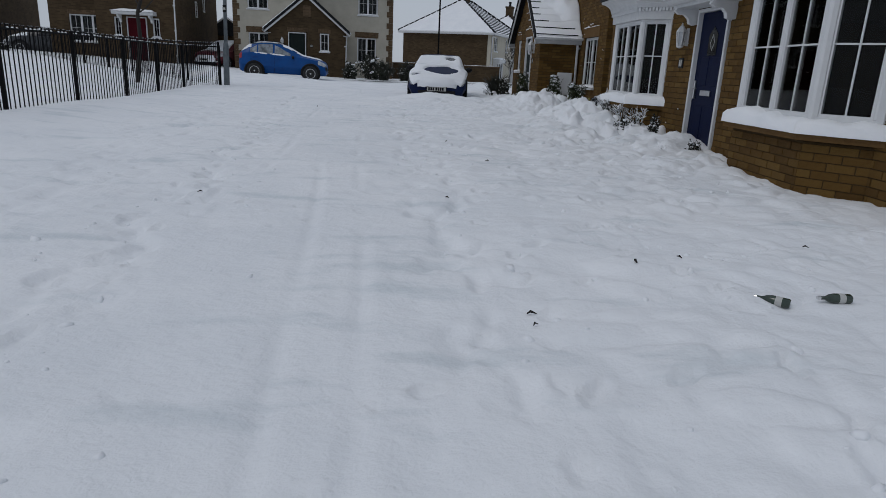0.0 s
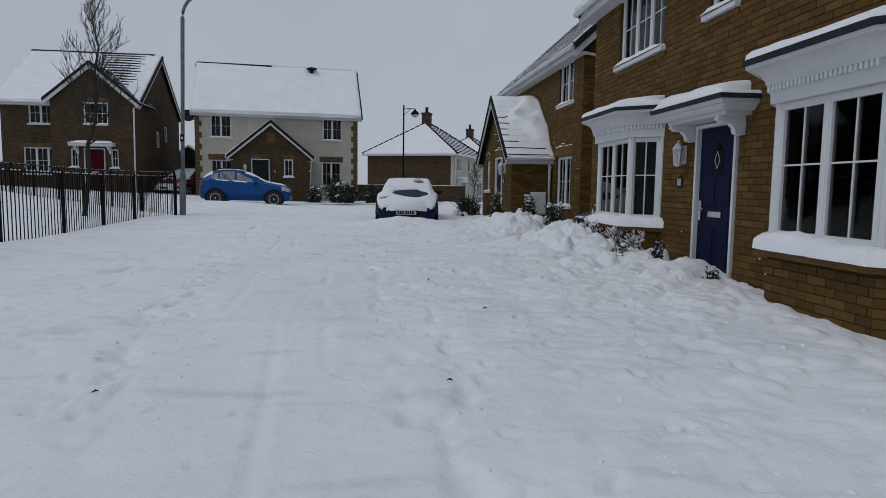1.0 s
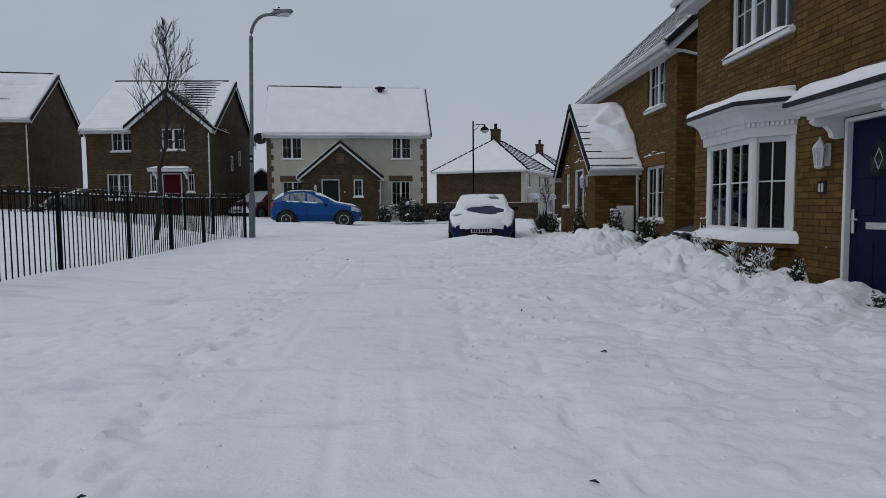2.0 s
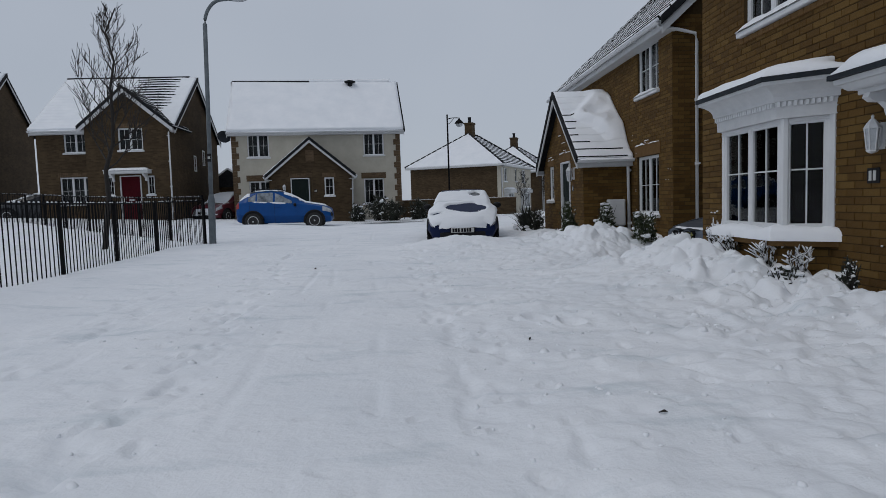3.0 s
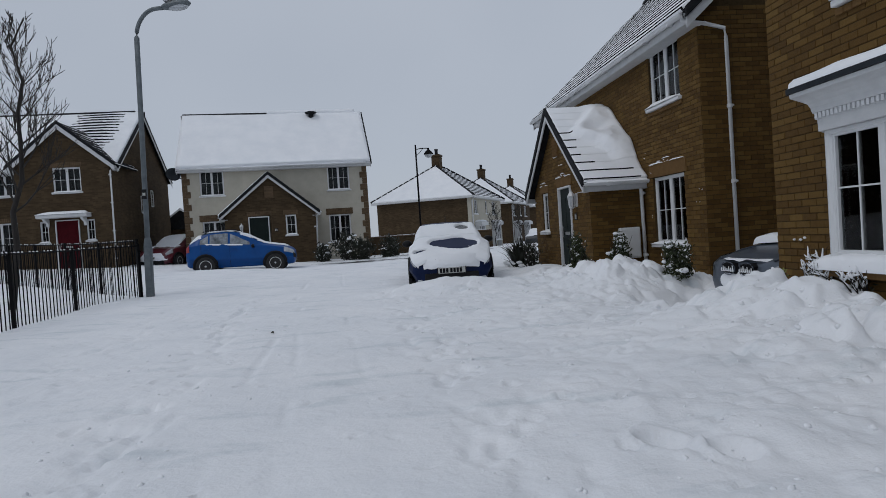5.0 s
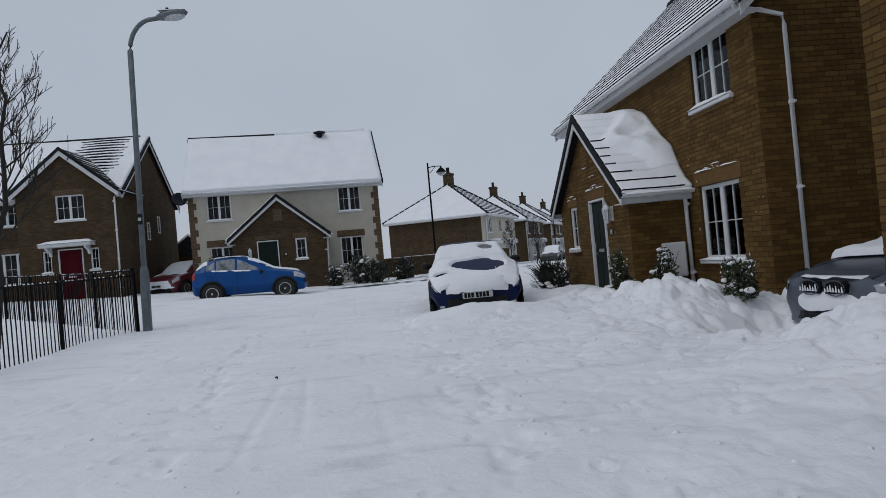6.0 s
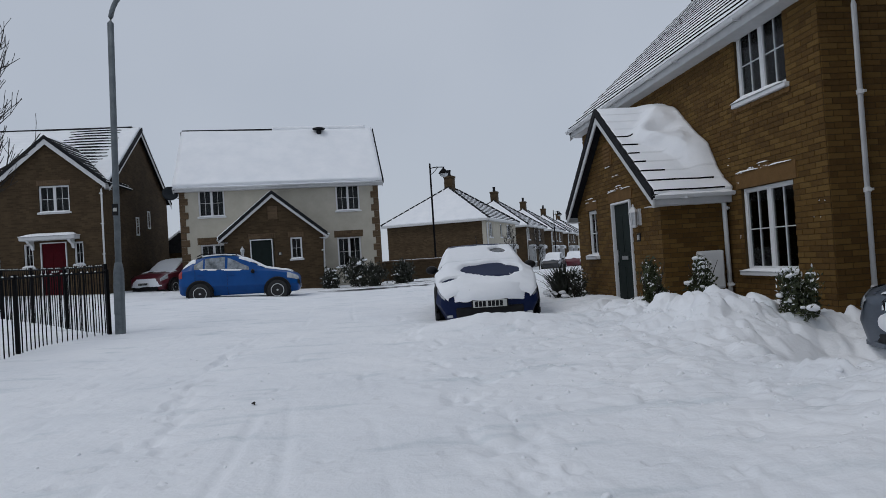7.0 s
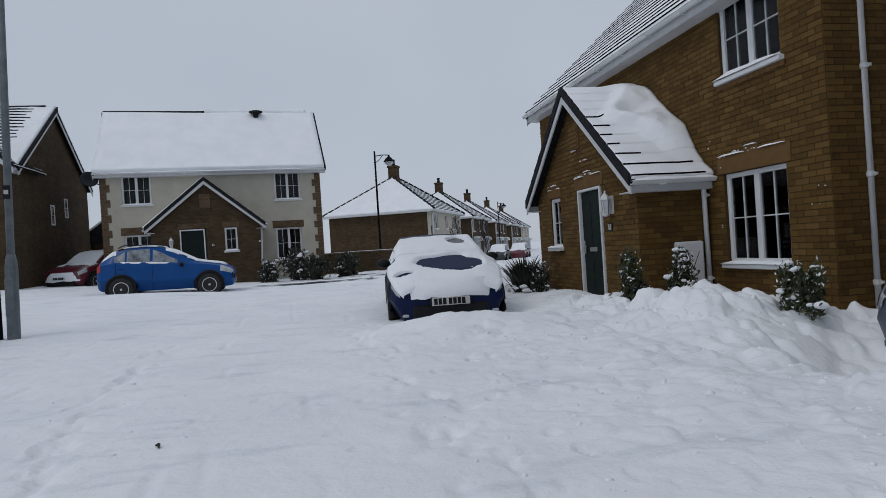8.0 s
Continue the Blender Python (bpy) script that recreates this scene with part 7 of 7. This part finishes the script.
def snowy_twigs(x, y, r, h, seed, label):
    """A leafless plant: forked stems, each with snow plastered along it, and a few dark leaves low down."""
    rr = random.Random(seed)
    root = thing("shrub", label, "shrub", pose(x, y, ground_z(x, y) - 0.05), group="snow-laden twigs under the bay")
    stems, snow = bmesh.new(), bmesh.new()
    for _ in range(16):
        a, f = rr.uniform(0, 6.28), rr.uniform(0.2, 1.0)
        base = Vector((math.cos(a) * r * 0.4 * f, math.sin(a) * r * 0.25 * f, 0))
        tip = Vector((math.cos(a) * r * f, math.sin(a) * r * f * 0.6, h * rr.uniform(0.55, 1.05)))
        mid = base.lerp(tip, 0.55) + Vector((rr.gauss(0, 0.02), rr.gauss(0, 0.02), 0.03))
        tube(stems, [base, mid, tip], [0.007, 0.005, 0.002], 4)
        forks = [(base.lerp(mid, 0.5), mid), (mid, tip)]
        for _ in range(3):
            p = mid.lerp(tip, rr.uniform(0.0, 0.8))
            q = p + Vector((rr.gauss(0, 0.05), rr.gauss(0, 0.04), rr.uniform(0.02, 0.1)))
            tube(stems, [p, q], [0.004, 0.002], 4)
            forks.append((p, q))
        for p, q in forks:
            if rr.random() < 0.7:
                up = Vector((0, 0, 0.008))
                tube(snow, [p + up, p.lerp(q, 0.5) + up * 1.6, q + up], [0.004, rr.uniform(0.006, 0.013), 0.004], 6)
    part("stem", stems, M["bark"], root, kind="stuff")
    part("snow", snow, M["snow"], root, "snow plastered on the twigs", smooth=True, kind="stuff")
    bm = bmesh.new()
    leaf_cloud(bm, rr, lambda q: (Vector((q.gauss(0, 0.4) * r, q.gauss(0, 0.3) * r, abs(q.gauss(0, 0.25)) * h + 0.05)), Vector((0, 0, 1))), 45, 0.02)
    part("foliage", bm, M["leaf_dark"], root, kind="stuff")


for k, (x, y, r, h) in enumerate(((4.16, 8.0, 0.2, 0.5), (3.95, 7.6, 0.18, 0.24), (3.94, 7.12, 0.2, 0.22), (3.95, 6.4, 0.22, 0.32), (4.05, 6.0, 0.14, 0.28))):
    snowy_twigs(x, y, r, h, 60 + k, "leafless twigs plastered with snow against the brick bay")
shrub(3.75, 7.95, ground_z(3.75, 7.95) - 0.02, 0.08, 0.09, 31, "leaf_yellow", 0.3, 0.2, "small yellow-green leaves showing through snow", leaf=0.03, count=50)
for k, (x, y, r, h) in enumerate(((-2.8, 30.6, 0.55, 0.8), (-1.75, 30.7, 0.75, 1.25), (-1.05, 30.3, 0.6, 0.95), (0.2, 31.0, 0.6, 0.95))):
    shrub(x, y, 0.92, r, h, 40 + k, "leaf_dark", 0.3, 0.7 if k in (0, 1) else 0.3, "dark garden shrub with snow in front of the cream house", leaf=0.07, count=1500)
shrub(-19.0, 28.6, 1.15, 0.8, 0.8, 47, "leaf_dark", 0.3, 0.8, "dark low hedge by the brown house", leaf=0.07, count=1200)

# ---------------------------------------------------------------- garden wall and fences at the end of the street
gw = thing("garden_wall", "brown brick garden wall with snowy coping beyond the shrubs", "garden wall", pose(-0.75, 35.2, 0.4, rz=3))
bm = bmesh.new()
box(bm, 0, 6.4, 0, 0.22, 0, 1.45)
part("wall", bm, M["far_brick"], gw)
bm = bmesh.new()
box(bm, -0.03, 6.43, -0.03, 0.25, 1.45, 1.5, 0.01)
part("coping", bm, M["stone"], gw)
bm = bmesh.new()
snow_slab(bm, 0, 6.4, -0.03, 0.25, 1.5, 0.02, 4, nx=60)
part("snow", bm, M["snow"], gw)
gate = thing("fence", "dark board fence between brown and cream houses", "fence", pose(-11.6, 36.5, 0.9, rz=4))
for k in range(16):
    bm = bmesh.new()
    box(bm, k * 0.16, k * 0.16 + 0.152, 0, 0.025, 0, 1.75 + 0.02 * (k % 3))
    part("board", bm, M["wood"], gate)
bm = bmesh.new()
box(bm, 0, 2.56, 0.03, 0.08, 1.4, 1.48)
part("rail", bm, M["wood"], gate)
shed = thing("shed", "dark garden outbuilding with snowy roof between houses", "shed", pose(-13.1, 40.6, 0.9))
bm = bmesh.new()
box(bm, 0, 2.6, 0, 2.4, 0, 2.2)
part("wall", bm, M["far_brick"], shed)
bm = bmesh.new()
prism(bm, [(-0.2, 2.2), (2.8, 2.2), (1.3, 3.3)], -0.2, 2.6)
part("roof", bm, M["tile"], shed)
bm = bmesh.new()
prism(bm, [(-0.15, 2.32), (1.3, 3.32), (2.75, 2.32), (2.75, 2.42), (1.3, 3.44), (-0.15, 2.42)], -0.1, 2.5)
part("snow", bm, M["snow"], shed)

# ---------------------------------------------------------------- wet tyre-cleared strips at the junction
for k, (x0, x1, y0, w, bend) in enumerate(((-3.0, 1.2, 27.6, 0.5, 0.3), (-2.6, 3.6, 29.4, 0.35, 0.5), (-1.0, 6.5, 31.4, 0.3, 0.9))):
    verts, faces = [], []
    n = 30
    for i in range(n + 1):
        f = i / n
        x = x0 + (x1 - x0) * f
        y = y0 + bend * f * f
        ww = w * (0.15 + 0.85 * math.sin(math.pi * f) ** 0.5) * (0.6 + 0.8 * float(fbm(np.array(x * 1.7), np.array(k * 3.0), 3)))
        for s in (-1, 1):
            verts.append((x, y + s * ww / 2, ground_z(x, y + s * ww / 2) + 0.03))
        if i:
            o = 2 * i
            faces.append((o - 2, o, o + 1, o - 1))
    tagged(from_arrays("road", verts, faces, M["wet_road"], smooth=True), "strip of dark wet asphalt showing through slush", "road", kind="structure")

# ---------------------------------------------------------------- loose snow clods on the banks and over the road
rr = random.Random(77)
verts, faces = [], []
ico = bmesh.new()
bmesh.ops.create_icosphere(ico, subdivisions=1, radius=1.0)
ico_v = [v.co.copy() for v in ico.verts]
ico_f = [tuple(v.index for v in f.verts) for f in ico.faces]
ico.free()


def clod(x, y, r, sink=0.3):
    z = ground_z(x, y)
    o = len(verts)
    e = Euler((rr.uniform(0, 6), rr.uniform(0, 6), rr.uniform(0, 6)))
    sx, sy, sz = rr.uniform(0.7, 1.4), rr.uniform(0.7, 1.3), rr.uniform(0.5, 0.9)
    for v in ico_v:
        p = Vector((v.x * sx, v.y * sy, v.z * sz)) * r * rr.uniform(0.78, 1.2)
        p.rotate(e)
        verts.append((x + p.x, y + p.y, z + p.z * 0.8 + r * (0.5 - sink)))
    faces.extend(tuple(i + o for i in f) for f in ico_f)


for _ in range(750):  # the heaped bank by the houses
    y = rr.uniform(3.8, 15.0)
    x = min(4.2, max(2.2, rr.gauss(3.35, 0.5)))
    if 3.2 < x and (8.8 < y < 11.2):
        continue
    clod(x, y, min(0.04, abs(rr.gauss(0.0, 0.017)) + 0.008), 0.8)
for _ in range(900):  # crumbs along the walked lines
    y = rr.uniform(-3.6, 13)
    x = rr.choice((-0.9 - 0.11 * y, 1.1, 1.8, 2.6)) + rr.gauss(0, 0.45)
    if abs(x - 0.3 + 0.1 * y) < 0.35:
        continue
    clod(x, y, abs(rr.gauss(0, 0.011)) + 0.004, 0.6)
tagged(from_arrays("crumbled_snow", verts, faces, M["snow"], smooth=True), "crumbled lumps of shovelled snow on the banks", "snow lumps", kind="stuff")

# ---------------------------------------------------------------- dark bits lying on the trodden snow
for k, (x, y, s) in enumerate(((1.085, -1.52, 0.02), (1.08, -1.64, 0.014), (1.72, -0.9, 0.025), (2.0, -0.75, 0.018), (0.85, 0.7, 0.018), (1.35, 2.6, 0.022), (-0.9, 0.6, 0.018), (1.0, 4.2, 0.025), (-1.4, 9.6, 0.035), (2.9, -0.4, 0.018))):
    bm = bmesh.new()
    z = ground_z(x, y)
    tube(bm, [(-s, 0, 0.012), (-s * 0.2, s * 0.35, 0.02), (s, s * 0.1, 0.012)], [s * 0.12, s * 0.3, s * 0.1], 6)
    ob = part("debris", bm, M["bark"], m=pose(x, y, z - 0.004, rz=37 * k))
    tagged(ob, "small dark dead leaf or twig lying on snow", "debris", group="dark bits on the snow")


def bottle(x, y, rz):
    root = thing("bottle", "small dark green bottle lying in trodden snow", "bottle", pose(x, y, ground_z(x, y) + 0.018, ry=90, rz=rz) @ Matrix.Scale(0.68, 4), group="discarded bottles")
    bm = bmesh.new()
    lathe(bm, [(0.028, 0), (0.033, 0.01), (0.033, 0.11), (0.026, 0.14), (0.012, 0.165), (0.011, 0.2)], 14)
    part("glass", bm, M["green_glass"], root, smooth=True)
    bm = bmesh.new()
    lathe(bm, [(0.0338, 0.045), (0.0338, 0.085)], 14)
    part("label", bm, M["plate"], root, "pale paper label")
    bm = bmesh.new()
    lathe(bm, [(0.013, 0.195), (0.013, 0.215)], 10)
    part("cap", bm, M["chrome"], root)


bottle(2.24, -1.37, 140)
bottle(2.52, -1.35, 177)

# ---------------------------------------------------------------- snow flecks caught on brick joints
def wall_flecks(root, spots, m, seed):
    """Small ledges of wind-blown snow stuck to a wall face."""
    q = random.Random(seed)
    for x, z, w, h in spots:
        bm = bmesh.new()
        for _ in range(max(2, int(w / 0.05))):
            snow_blob(bm, Vector((x + q.uniform(0, w), q.uniform(-0.015, 0.0), z + q.uniform(0, h))), q.uniform(0.006, 0.018), q, 0.7)
        part("snow_fleck", bm, M["snow"], root, m=m, kind="stuff")


wall_flecks(nb, [(5.35, 0.55, 0.05, 0.12), (5.5, 0.3, 0.12, 0.25), (5.62, 0.15, 0.1, 0.3), (5.75, 0.25, 0.3, 0.03), (5.72, 0.36, 0.2, 0.02), (0.3, 1.0, 0.2, 0.04), (5.28, 0.62, 0.1, 0.14), (5.4, 0.42, 0.16, 0.05), (3.2, 0.4, 0.1, 0.2), (2.95, 0.3, 0.2, 0.1), (3.62, 0.75, 0.05, 0.03)], pose(0, -0.01, 0), 3)
wall_flecks(nb, [(0.05, 0.35, 0.5, 0.2), (0.1, 0.15, 0.6, 0.25), (0.5, 0.2, 0.5, 0.15)], pose(1.28, -0.375, 0), 4)
wall_flecks(r2, [(7.0, 2.18, 0.3, 0.03), (7.4, 2.2, 0.5, 0.04), (7.1, 2.05, 0.1, 0.02), (7.12, 1.2, 0.03, 0.05), (8.9, 1.6, 0.12, 0.02), (8.8, 1.4, 0.15, 0.02), (6.9, 2.3, 0.06, 0.2)], pose(0, -0.01, 0), 5)
wall_flecks(r2, [(4.5, 2.26, 0.9, 0.01), (3.3, 2.22, 0.4, 0.01), (4.55, 2.72, 0.25, 0.01), (4.9, 2.5, 0.3, 0.01)], pose(0, -1.115, 0), 6)
